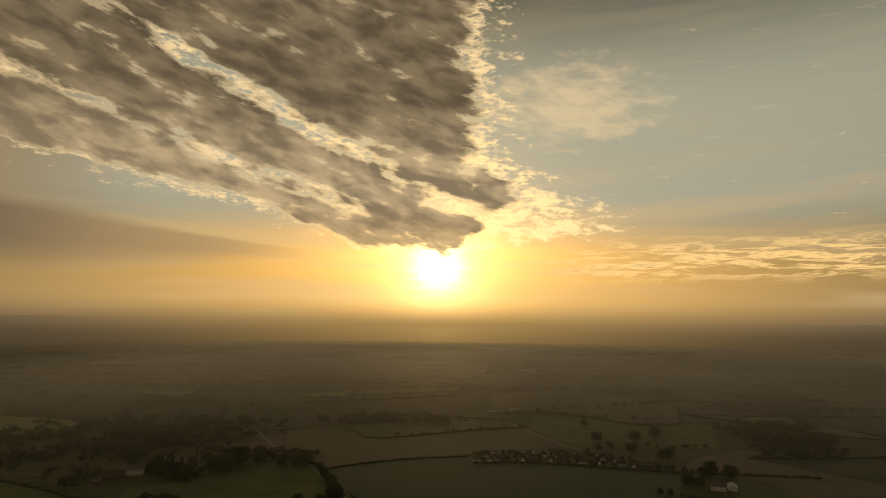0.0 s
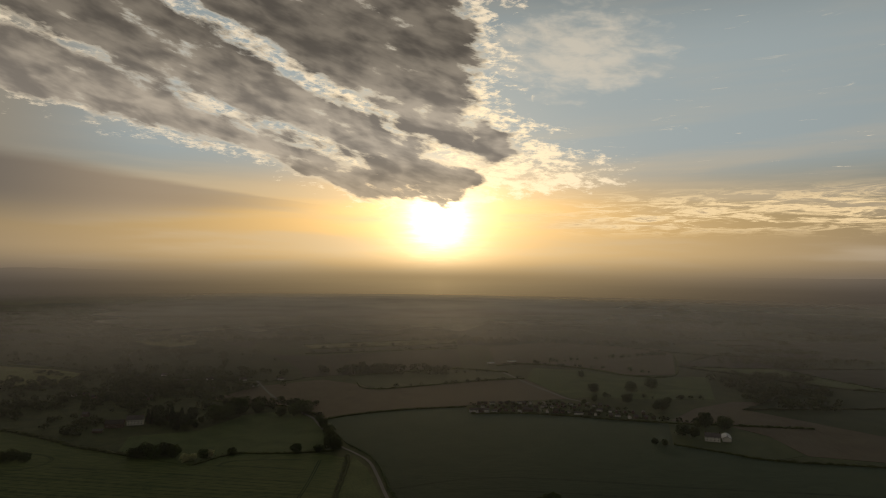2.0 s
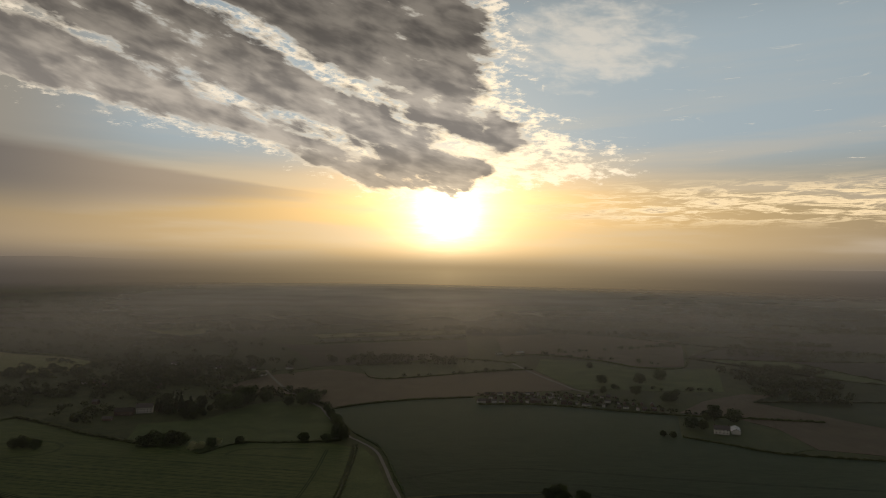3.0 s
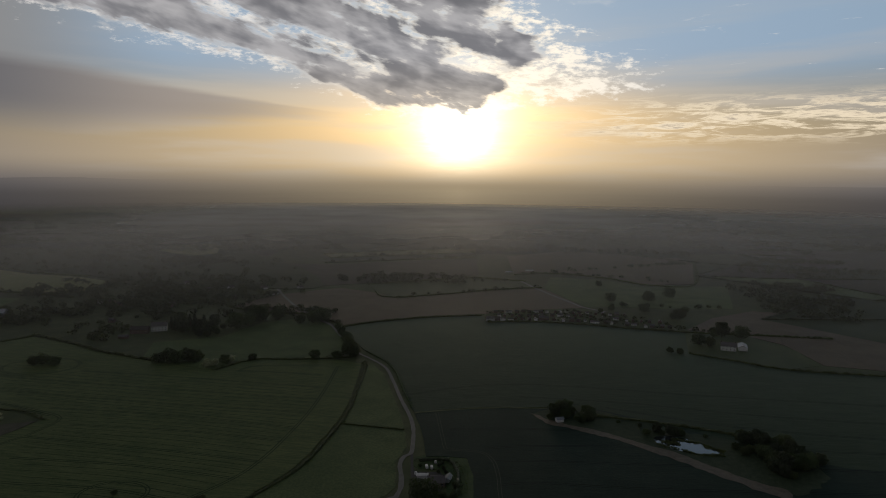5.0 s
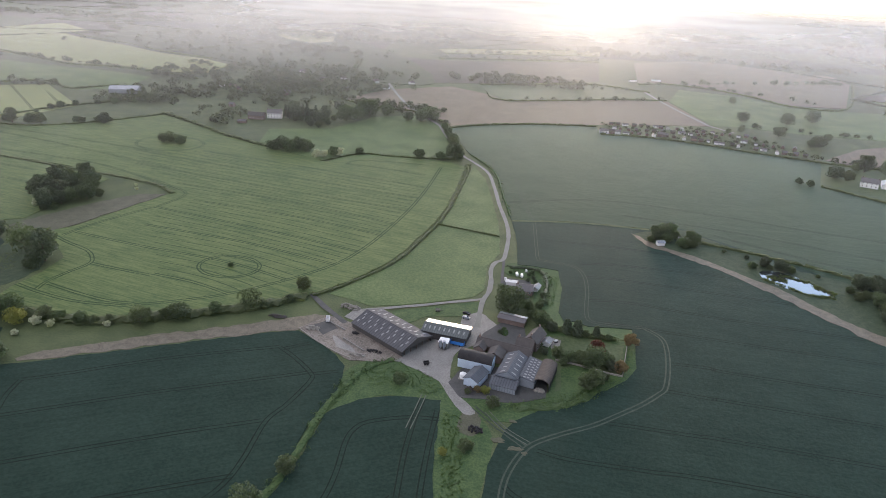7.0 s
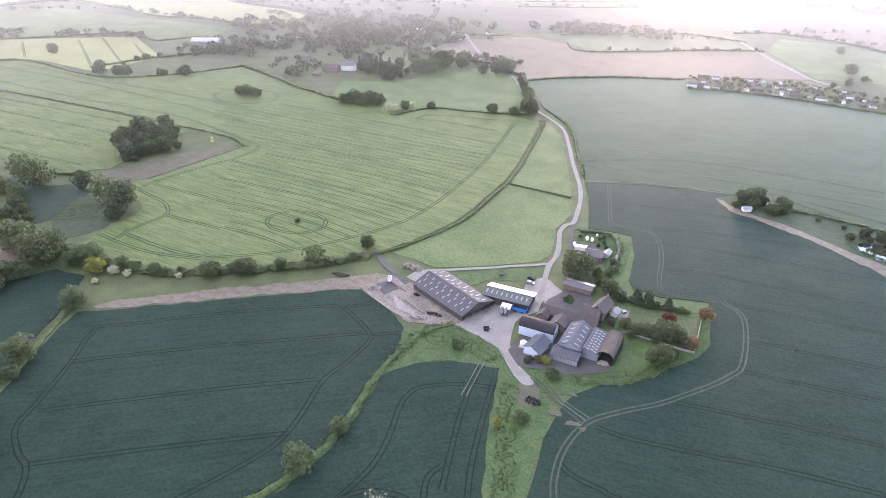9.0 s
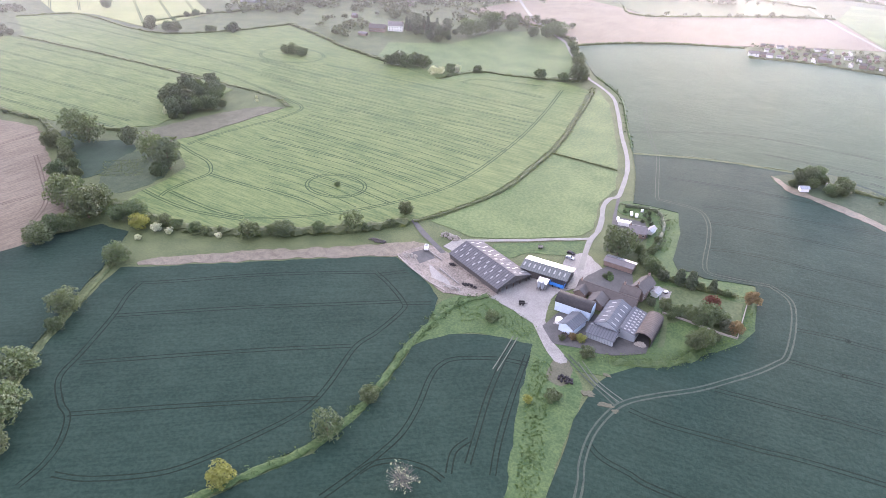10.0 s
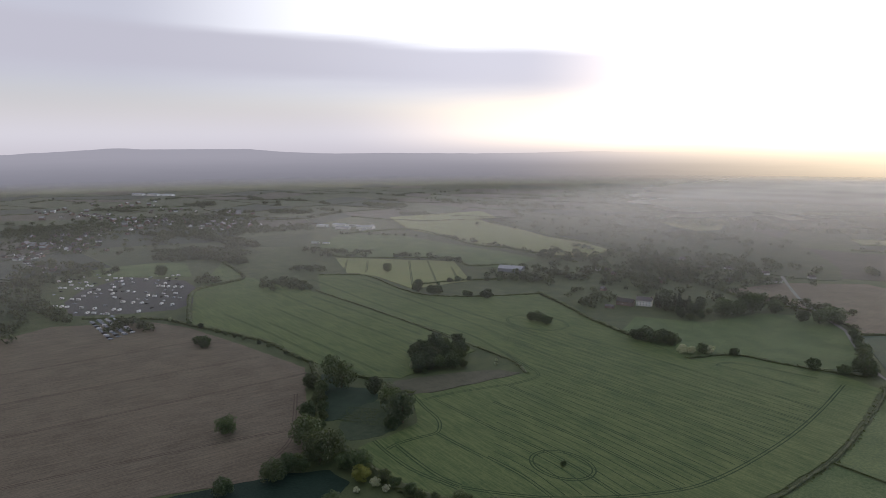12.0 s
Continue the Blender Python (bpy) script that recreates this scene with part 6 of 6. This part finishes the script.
shed("barn", -548, 749, 20, 34, 20, 5, 8, "pale_metal", "pale_metal", "large pale blue steel barn in fields", "barn")

hedge([(0.4, 237.5), (16, 242), (26, 248), (31, 254), (35, 260)], 3.4, 0.7, "weed", "overgrown grassy bank along the field edge", 31)

# ---- houses in rows and villages ----


def house_kind(L, W, eave, ridge, wall, roof, label, chimney=1, windows=3):
    return shed("house", 0, 0, 0, L, W, eave, ridge, wall, roof, label, "house", chimney=chimney, windows=min(windows, 2), group="village houses", base=0.0)


HOUSES = [house_kind(11, 8, 5, 8, "brick", "tile", "red brick house with brown tiled roof"),
          house_kind(16, 8, 5, 8, "white_paint", "slate", "white rendered houses under one slate roof", 2, 4),
          house_kind(10, 7.5, 4.8, 7.8, "brick", "slate", "brick house with grey slate roof"),
          house_kind(9, 7, 2.8, 5.2, "white_paint", "tile", "low white bungalow with tiled roof", 1, 3)]
BARNLET = shed("outbuilding", 0, 0, 0, 12, 7, 2.8, 4.2, "white_paint", "rooflight", "low outbuilding with a pale roof", "outbuilding", base=0.0)
WORKS = shed("works_shed", 0, 0, 0, 34, 16, 5, 7, "white_paint", "pale_metal", "long pale works building", "works building", base=0.0)


# Roof is mirror metal so that its glint shows through the haze.
GLASSHOUSE = shed("glasshouse", 0, 0, 0, 34, 16, 5, 7, "white_paint", "bright_metal", "long far glasshouse with a metal roof set to glint", "glasshouse", base=0.0)


def cottage(wall, roof, label):
    """A plain small house for the far town: body, roof and chimney."""
    ob = new("house")
    bm = bmesh.new()
    prof = [(-3.5, 0), (3.5, 0), (3.5, 4.6), (0, 7.2), (-3.5, 4.6)]
    a = [bm.verts.new((-4.5, p, q)) for p, q in prof]
    b = [bm.verts.new((4.5, p, q)) for p, q in prof]
    bm.faces.new(a)
    bm.faces.new(b[::-1])
    for i in range(5):
        bm.faces.new((a[i], a[(i + 1) % 5], b[(i + 1) % 5], b[i]))
    bmesh.ops.recalc_face_normals(bm, faces=bm.faces)
    part("wall", bm, wall, ob)
    bm = bmesh.new()
    for s in (-1, 1):
        roof_slab(bm, -4.9, 4.9, s * 3.9, 4.35, 0, 7.25, 0.2)
    bmesh.ops.recalc_face_normals(bm, faces=bm.faces)
    part("roof", bm, roof, ob)
    box("chimney", (3.2, 4.0, -0.4, 0.4, 6.6, 8.4), "brick", ob)
    return tagged(ob, label, "house", "town houses")


COTTAGES = [cottage("brick", "tile", "small brick town house with tiled roof"), cottage("white_paint", "slate", "small white town house with slate roof"), cottage("brick", "rooflight", "brick town house with a pale roof")]
housed = set()


def settle(kind, x, y, turn, size=1.0):
    z = ground_z(x, y) + 0.05
    m = pose(x, y, z, 0, 0, turn) @ Matrix.Scale(size, 4)
    if kind.name not in housed:
        housed.add(kind.name)
        kind.matrix_basis = m
        return kind
    return copy_thing(kind, m)


def rows_of_houses():
    r = random.Random(31)
    # two rows along the lane beyond the wide wheat
    for a, b, n in (((50, 763), (132, 769), 11), ((137, 766), (200, 749), 8), ((206, 745), (264, 729), 6), ((58, 807), (150, 813), 11), ((155, 807), (228, 796), 8), ((58, 786), (182, 787), 13), ((192, 776), (258, 756), 7)):
        a, b = Vector(a), Vector(b)
        turn = math.degrees(math.atan2((b - a).y, (b - a).x))
        for i in range(n):
            p = a.lerp(b, (i + 0.5) / n) + Vector((r.uniform(-2, 2), r.uniform(-3, 3)))
            settle(r.choice((HOUSES[0], HOUSES[0], HOUSES[2], HOUSES[1], COTTAGES[0], COTTAGES[1])), p.x, p.y, turn + r.choice((0, 0, 90)) + r.uniform(-6, 6), r.uniform(0.60, 0.76))
        for i in range(n):
            p = a.lerp(b, (i + r.random()) / n) + Vector((r.uniform(-3, 3), r.uniform(-13, -7)))
            settle(BARNLET, p.x, p.y, r.uniform(0, 180), r.uniform(0.2, 0.34))
    # hamlet round the country house
    for x, y in ((-388, 725), (-427, 819), (-445, 833), (-368, 911), (-359, 818), (-298, 880), (-279, 957), (-354, 933), (-424, 950), (-445, 977), (-480, 1010), (-407, 989), (-300, 919), (-464, 838), (-226, 968), (-330, 960), (-250, 915)):
        settle(r.choice(HOUSES), x, y, r.uniform(-40, 60), r.uniform(0.9, 1.15))
    # town far off to the left
    for cx, cy, sx, sy, n in ((-2050, 600, 110, 60, 16), (-2150, 800, 100, 90, 14), (-1640, 880, 60, 50, 14), (-1590, 620, 90, 60, 26), (-1420, 440, 70, 40, 18), (-1300, 350, 60, 26, 16), (-1220, 300, 40, 20, 10), (-1400, 745, 70, 30, 18)):
        for _ in range(n):
            settle(r.choice(COTTAGES), cx + r.gauss(0, sx * 0.7), cy + r.gauss(0, sy * 0.7), r.uniform(0, 180), r.uniform(1.0, 1.4))
    for cx, cy, sx, sy, n in ((-1860, 620, 90, 60, 22), (-1560, 720, 140, 60, 26), (-1430, 770, 60, 50, 16), (-1480, 500, 70, 50, 16), (-1270, 390, 90, 40, 20), (-1190, 300, 60, 30, 10), (-1040, 300, 40, 16, 6), (-1880, 820, 80, 60, 10)):
        for _ in range(n):
            settle(r.choice(HOUSES), cx + r.gauss(0, sx * 0.6), cy + r.gauss(0, sy * 0.6), r.uniform(0, 180), r.uniform(0.9, 1.3))
    for x, y, t, s in ((-1175, 915, 20, 1.0), (-1130, 890, 30, 0.9), (-1095, 925, 25, 1.1), (-1200, 885, 20, 0.8), (-1110, 950, 110, 0.7), (-990, 722, 40, 0.45), (-972, 733, 40, 0.35), (-1150, 935, 20, 0.6), (-1080, 905, 100, 0.5),
                       (-505, 3075, 30, 0.85), (-472, 3094, 30, 0.8), (-440, 3112, 30, 0.8), (-900, 2590, 30, 1.0), (-860, 2620, 30, 1.2), (61, 2579, 20, 0.6), (900, 2500, -10, 1.0), (-2660, 1020, 30, 1.4), (-2600, 1055, 30, 1.4), (-2540, 1088, 30, 1.4), (150, 1180, 10, 0.4), (110, 1160, 30, 0.35)):
        settle(GLASSHOUSE if y > 2000 else WORKS, x, y, t, s)


rows_of_houses()

# ---- small things on the farm ----


def rounded(name, dims, mat, parent, r=0.15, label=""):
    bm = bmesh.new()
    box_bm(bm, *dims)
    bmesh.ops.bevel(bm, geom=bm.edges[:], offset=r, segments=2, affect="EDGES")
    return part(name, bm, mat, parent, label)


def make_car(paint, label):
    ob = new("car")
    bm = bmesh.new()
    side = [(-2.1, 0.35), (2.1, 0.35), (2.15, 0.75), (1.9, 0.9), (0.9, 0.98), (0.3, 1.42), (-1.3, 1.45), (-1.95, 1.0), (-2.15, 0.9)]
    a = [bm.verts.new((x, -0.85 + (0.14 if z > 1.2 else 0), z)) for x, z in side]
    b = [bm.verts.new((x, 0.85 - (0.14 if z > 1.2 else 0), z)) for x, z in side]
    bm.faces.new(a)
    bm.faces.new(b[::-1])
    n = len(side)
    for i in range(n):
        bm.faces.new((a[i], b[i], b[(i + 1) % n], a[(i + 1) % n]))
    bmesh.ops.recalc_face_normals(bm, faces=bm.faces)
    part("body", bm, paint, ob)
    bm = bmesh.new()
    v = [bm.verts.new(c) for c in ((0.86, -0.68, 1.02), (0.86, 0.68, 1.02), (0.36, 0.64, 1.40), (0.36, -0.64, 1.40))]
    bm.faces.new(v)
    part("windscreen", bm, "glass", ob)
    for x in (-1.3, 1.3):
        for y in (-0.8, 0.8):
            bm = bmesh.new()
            bmesh.ops.create_cone(bm, segments=14, radius1=0.32, radius2=0.32, depth=0.2, cap_ends=True, matrix=Matrix.Translation((x, y, 0.32)) @ Matrix.Rotation(math.pi / 2, 4, "X"))
            part("wheel", bm, "black_metal", ob)
    return tagged(ob, label, "car", "parked vehicles")


def make_caravan(label):
    ob = new("caravan")
    rounded("body", (-2.6, 2.6, -1.1, 1.1, 0.45, 2.5), "white_paint", ob, 0.3)
    for y in (-1.12, 1.06):
        box("window", (-1.8, -0.4, y, y + 0.06, 1.35, 2.0), "glass", ob)
        bm = bmesh.new()
        bmesh.ops.create_cone(bm, segments=12, radius1=0.33, radius2=0.33, depth=0.2, cap_ends=True, matrix=Matrix.Translation((0, y * 0.9, 0.33)) @ Matrix.Rotation(math.pi / 2, 4, "X"))
        part("wheel", bm, "black_metal", ob)
    box("drawbar", (2.6, 3.6, -0.06, 0.06, 0.45, 0.55), "black_metal", ob)
    return tagged(ob, label, "caravan", "parked caravans")


CAR_A = make_car("pale_metal", "silver car parked on the ground")
CAR_B = make_car("white_paint", "white car parked on the ground")
CAR_C = make_car("black_metal", "dark car parked on the ground")
VAN = make_caravan("white touring caravan parked on the site")


def park():
    r = random.Random(77)
    fx = lambda ob, x, y, t, z=0.05, s=1.0: settle_at(ob, x, y, t, z, s)
    fx(CAR_A, -31, 305.5, -10, 0.2)
    fx(CAR_C, -31.5, 310, -15, 0.15)
    # caravan site beyond the brown field
    site = [(-946, 283), (-974, 325), (-880, 421), (-751, 369), (-675, 326), (-709, 263), (-777, 233)]
    for i in range(-6, 7):
        for j in range(-18, 19):
            u, v = j * 8.4 + r.uniform(-1.5, 1.5), i * 17.0 + r.uniform(-1, 1)
            px, py = -820 + 0.85 * u - 0.52 * v, 322 + 0.52 * u + 0.85 * v
            if r.random() < 0.62 or not within(px, py, site):
                continue
            fx(r.choice((VAN, VAN, VAN, CAR_B, CAR_A, CAR_C)), px, py, 32 + r.choice((0, 90)) + r.uniform(-8, 8))
    for i in range(4):
        for j in range(14):
            fx(r.choice((CAR_A, CAR_B, CAR_C, CAR_A)), -690 + j * 6.0 - i * 3 + r.uniform(-0.5, 0.5), 262 - j * 0.6 + i * 7.5 - 14, 84 + r.uniform(-4, 4))


placed = set()


def settle_at(ob, x, y, turn, z, s):
    m = pose(x, y, z, 0, 0, turn) @ Matrix.Scale(s, 4)
    if ob.name not in placed:
        placed.add(ob.name)
        ob.matrix_basis = m
        return ob
    return copy_thing(ob, m)


park()


def make_tank(x, y, r0, h, mat, label, domed=True):
    ob = new("tank")
    ob.matrix_basis = pose(x, y, 0.25)
    bm = bmesh.new()
    bmesh.ops.create_cone(bm, segments=28, radius1=r0, radius2=r0, depth=h, cap_ends=True, matrix=Matrix.Translation((0, 0, h / 2)))
    part("shell", bm, mat, ob)
    bm = bmesh.new()
    bmesh.ops.create_cone(bm, segments=28, radius1=r0 * 1.02, radius2=r0 * 0.25, depth=h * 0.22, cap_ends=True, matrix=Matrix.Translation((0, 0, h * 1.11)))
    part("lid", bm, mat, ob)
    box("plinth", (-r0 * 1.3, r0 * 1.3, -r0 * 1.3, r0 * 1.3, -0.2, 0.0), "concrete", ob)
    return tagged(ob, label, "tank")


def make_silo(x, y):
    ob = new("feed_bin")
    ob.matrix_basis = pose(x, y, 0.2, 0, 0, -5)
    for dx in (-0.9, 0.9):
        bm = bmesh.new()
        bmesh.ops.create_cone(bm, segments=18, radius1=0.75, radius2=0.75, depth=3.2, cap_ends=True, matrix=Matrix.Translation((dx, -1.0, 3.3)))
        bmesh.ops.create_cone(bm, segments=18, radius1=0.12, radius2=0.75, depth=1.1, cap_ends=True, matrix=Matrix.Translation((dx, -1.0, 1.15)))
        part("bin", bm, "pale_metal", ob)
        for sx in (-0.6, 0.6):
            for sy in (-0.6, 0.6):
                box("leg", (dx + sx - 0.05, dx + sx + 0.05, -1.0 + sy - 0.05, -1.0 + sy + 0.05, 0, 2.0), "black_metal", ob)
    box("mill_room", (-2.2, 2.2, 0.2, 4.0, 0, 3.0), "concrete", ob)
    bm = bmesh.new()
    roof_slab(bm, -2.4, 2.4, 0.0, 3.0, 4.2, 3.5, 0.15)
    part("roof", bm, "white_paint", ob)
    return tagged(ob, "pale feed bins beside a small white-roofed mill room", "feed bin")


def make_trailer(x, y, turn, mat, label, L=5.5, W=2.3, H=1.4, z=0.25):
    ob = new("trailer")
    ob.matrix_basis = pose(x, y, z, 0, 0, turn)
    box("bed", (-L / 2, L / 2, -W / 2, W / 2, 0.7, 0.85), mat, ob)
    for d in ((-L / 2, L / 2, -W / 2, -W / 2 + 0.08), (-L / 2, L / 2, W / 2 - 0.08, W / 2), (-L / 2, -L / 2 + 0.08, -W / 2, W / 2), (L / 2 - 0.08, L / 2, -W / 2, W / 2)):
        box("side", (*d, 0.85, 0.85 + H), mat, ob)
    for sx in (-L * 0.25, L * 0.2):
        for sy in (-W / 2 + 0.1, W / 2 - 0.1):
            bm = bmesh.new()
            bmesh.ops.create_cone(bm, segments=14, radius1=0.42, radius2=0.42, depth=0.28, cap_ends=True, matrix=Matrix.Translation((sx, sy, 0.42)) @ Matrix.Rotation(math.pi / 2, 4, "X"))
            part("wheel", bm, "black_metal", ob)
    box("drawbar", (L / 2, L / 2 + 1.3, -0.07, 0.07, 0.6, 0.72), "black_metal", ob)
    return tagged(ob, label, "trailer")


make_tank(-23.8, 253.6, 1.5, 2.0, "white_paint", "round white water tank on a slab")
make_silo(-37.3, 274.3)
make_trailer(-31.0, 279.2, -8, "blue_paint", "bright blue farm trailer beside the shed", 7, 2.6, 1.6)
make_trailer(-42, 259.2, 20, "black_metal", "black open feed trough in the yard", 2.6, 1.8, 0.6)
make_trailer(-99, 283.5, 105, "white_paint", "white boxy trailer on the apron", 3.6, 1.9, 1.5)


def heap(name, x, y, rx, ry, h, mat, label, category, seed, count=60):
    """A pile of lumps lying against one another."""
    r = random.Random(seed)
    bm = bmesh.new()
    for _ in range(count):
        a, u = r.uniform(0, 6.283), math.sqrt(r.random())
        s = r.uniform(0.35, 0.8)
        z = h * (1 - u) * r.uniform(0.4, 1.0) + s * 0.2
        m = Matrix.Translation((x + math.cos(a) * rx * u, y + math.sin(a) * ry * u, z + 0.2)) @ Euler((r.random() * 6, r.random() * 6, r.random() * 6)).to_matrix().to_4x4() @ Matrix.Diagonal((s, s * r.uniform(0.5, 1), s * r.uniform(0.4, 0.8), 1))
        bmesh.ops.create_icosphere(bm, subdivisions=1, radius=1.0, matrix=m)
    return tagged(part(name, bm, mat), label, category, kind="stuff")


heap("rubble_heap", -104, 275, 4, 2.0, 1.2, "rubble", "heap of grey rubble on the apron", "rubble", 1)
heap("rubble_heap", -75, 258, 4, 1.3, 0.9, "rubble", "row of pale rubble at the field edge", "rubble", 2)
heap("tyre_heap", -68, 263, 4, 1.2, 0.8, "black_metal", "dark tyres heaped beside the barn", "tyres", 3, 40)
heap("rubble_heap", -90.5, 299.5, 3.4, 2.4, 1.8, "rubble", "pale heap behind the barn", "rubble", 4)
heap("log_pile", 10.4, 252.4, 2.2, 1.6, 1.2, "rubble", "split logs spilling from the hay barn", "logs", 5, 70)
heap("earth_heap", -12.8, 220, 3.2, 2.2, 0.8, "black_metal", "dark burnt heap in the grass", "heap", 6, 50)
heap("scrap_heap", -19, 247, 2.0, 3.0, 0.8, "rust", "rusty scrap beside the shed", "scrap", 7, 40)
heap("manure_heap", -125, 281, 5, 1.4, 0.9, "tile", "dark manure heap on the stubble", "heap", 8, 60)


def bare_patch(x, y, rx, ry, seed, mat="stubble_dull"):
    r = random.Random(seed)
    pts = [(x + math.cos(a * 0.5236) * rx * r.uniform(0.6, 1.2), y + math.sin(a * 0.5236) * ry * r.uniform(0.6, 1.2)) for a in range(12)]
    return sheet("bare_patch", pts, 0.352 + 0.002 * seed, mat, "bare trampled patch in the wheat", "bare patch", soft=3)


bare_patch(-3, 216, 2.6, 1.6, 1)
bare_patch(3.5, 213, 2.8, 1.4, 2)
bare_patch(7.5, 211, 1.6, 1.0, 3)
bare_patch(1, 229, 2.0, 0.8, 4)

# low wall round the lawn
def wall_run(points, h, mat, label):
    v, f = [], []
    pts = [Vector(p) for p in points]
    for a, b in zip(pts, pts[1:]):
        d = (b - a).normalized()
        n = Vector((-d.y, d.x)) * 0.2
        k = len(v)
        for z in (0.0, h):
            for q in (a + n, b + n, b - n, a - n):
                v.append((q.x, q.y, z))
        f += [(k + 4, k + 5, k + 6, k + 7), (k, k + 1, k + 5, k + 4), (k + 1, k + 2, k + 6, k + 5), (k + 2, k + 3, k + 7, k + 6), (k + 3, k, k + 4, k + 7)]
    return tagged(raw("garden_wall", v, f, mat), label, "wall", kind="structure")


wall_run([(50.7, 300), (47.2, 273), (41, 273.6), (26, 277), (16.3, 278.4)], 1.0, "rubble", "low pale stone garden wall")


# ---- rough growth on banks, margins and strips ----


def weeds(name, patches, size, mat, label, seed):
    r = random.Random(seed)
    v, f = [], []
    for (x0, y0), (x1, y1), width, n in patches:
        a, b = Vector((x0, y0)), Vector((x1, y1))
        d = (b - a).normalized()
        nrm = Vector((-d.y, d.x))
        for _ in range(n):
            p = a.lerp(b, r.random()) + nrm * r.uniform(-0.5, 0.5) * width
            leaf_cluster(v, f, (p.x, p.y, 0.25), size * r.uniform(0.5, 1.4), 9, size * 0.55, r, 0.45)
    return tagged(raw(name, v, f, mat), label, "weeds", kind="stuff")


weeds("tall_grass", [((-66, 242), (-48, 252), 14, 200), ((-48, 250), (-32, 240), 12, 160)], 0.32, "weed", "tussocks of rough grass on the bank", 41)
weeds("tall_grass", [((-24, 228), (-12, 165), 8, 420), ((-13, 165), (-10, 90), 5, 160)], 0.42, "weed", "nettles and weeds in the green strip", 42)
weeds("tall_grass", [((0, 238), (30, 254), 7, 140), ((30, 254), (46, 270), 6, 90), ((51, 276), (52, 312), 3, 50), ((10, 330), (12, 370), 6, 120)], 0.36, "weed", "rough grass margin tussocks", 43)
weeds("tall_grass", [((-296, 300), (-320, 286), 24, 260), ((-270, 250), (-300, 262), 14, 120)], 0.4, "hedge", "scrubby growth between the fields", 45)

sheet("car_park", [(-915, 360), (-830, 405), (-715, 385), (-680, 330), (-700, 285), (-735, 240), (-810, 255), (-865, 290)], 0.03, "gravel", "dark worn ground of the caravan site", "car park")

# ---- apron, patio and small clutter ----
sheet("patio", [(12, 299), (18.5, 297), (18, 291.5), (14, 288)], 0.24, "concrete", "pale paved patio beside the farmhouse", "patio", ragged=0.1)
sheet("yard", [(-86.5, 286), (-54, 262.5), (-42, 281), (-77, 303)], 0.21, "concrete", "concrete floor of the cattle barn", "yard", ragged=0.1)
sheet("yard", [(-92, 272), (-80, 264), (-76, 260), (-87, 262)], 0.27, "concrete", "pale slab on the apron", "yard", wavy=0.8)
sheet("yard", [(-104, 278), (-99, 285), (-92, 278), (-97, 271)], 0.27, "gravel", "dark muddy slab on the apron", "yard", wavy=0.8)
wall_run([(-86, 270), (-73, 262)], 0.9, "concrete", "low concrete silage clamp wall")
wall_run([(-109, 272), (-97, 264), (-86, 258), (-77, 254.5)], 0.7, "rubble", "low rubble wall along the apron")
wall_run([(-101, 285), (-88, 277.5)], 0.8, "concrete", "low concrete clamp wall by the track")
heap("tyre_heap", -82, 276, 1.6, 1.2, 0.8, "black_metal", "dark heap of tyres by the barn", "tyres", 11, 24)
heap("rubble_heap", -95, 300.5, 3.5, 2.6, 1.8, "rubble", "pale rubble behind the barn", "rubble", 12, 50)
heap("flower_bed", -9.8, 296.5, 1.8, 3.0, 0.5, "bright_grass", "planted oval bed in the courtyard", "flower bed", 13, 60)
# Shrunken caravan copies stand in for two rounded white tanks.
settle_at(VAN, -10, 364, 100, 0.2, 0.7)
settle_at(VAN, -7, 363, 95, 0.2, 0.7)
make_tank(-16, 356, 0.8, 1.4, "white_paint", "small white garden tank on a slab")
make_tank(-5, 371, 0.7, 1.2, "white_paint", "small white round tank by the hedge")
make_trailer(-47, 309, 10, "rubble", "small grey trailer on the grass", 2.6, 1.5, 0.5, 0.12)
sheet("yard", [(-20, 229), (-14, 231), (-11, 224), (-14, 216), (-20, 219)], 0.13, "stubble_dull", "brown trampled earth at the yard end", "yard", wavy=1.2, soft=3)
for x, y, s in ((-14, 366, 0.3), (-11, 368, 0.25), (-3, 366, 0.3), (0, 362, 0.35), (1.5, 357, 0.3), (2.5, 352, 0.3), (-16, 346, 0.3), (-3, 358, 0.25), (0.5, 348, 0.25), (-1, 369, 0.3)):
    plant(SHRUBS[1] if x > -8 else SHRUBS[0], x, y, s)
make_trailer(16, 294.5, 40, "white_paint", "white garden cart on the patio", 2.0, 1.2, 0.4, 0.26)
weeds("reeds", [((142, 408), (152, 403), 5, 60), ((150, 412), (166, 405), 3, 50), ((166, 402), (176, 392), 4, 60), ((138, 403), (160, 387), 3, 60), ((160, 387), (174, 387), 3, 40)], 1.3, "hedge", "dark reeds and weed patches in the pond", 51)
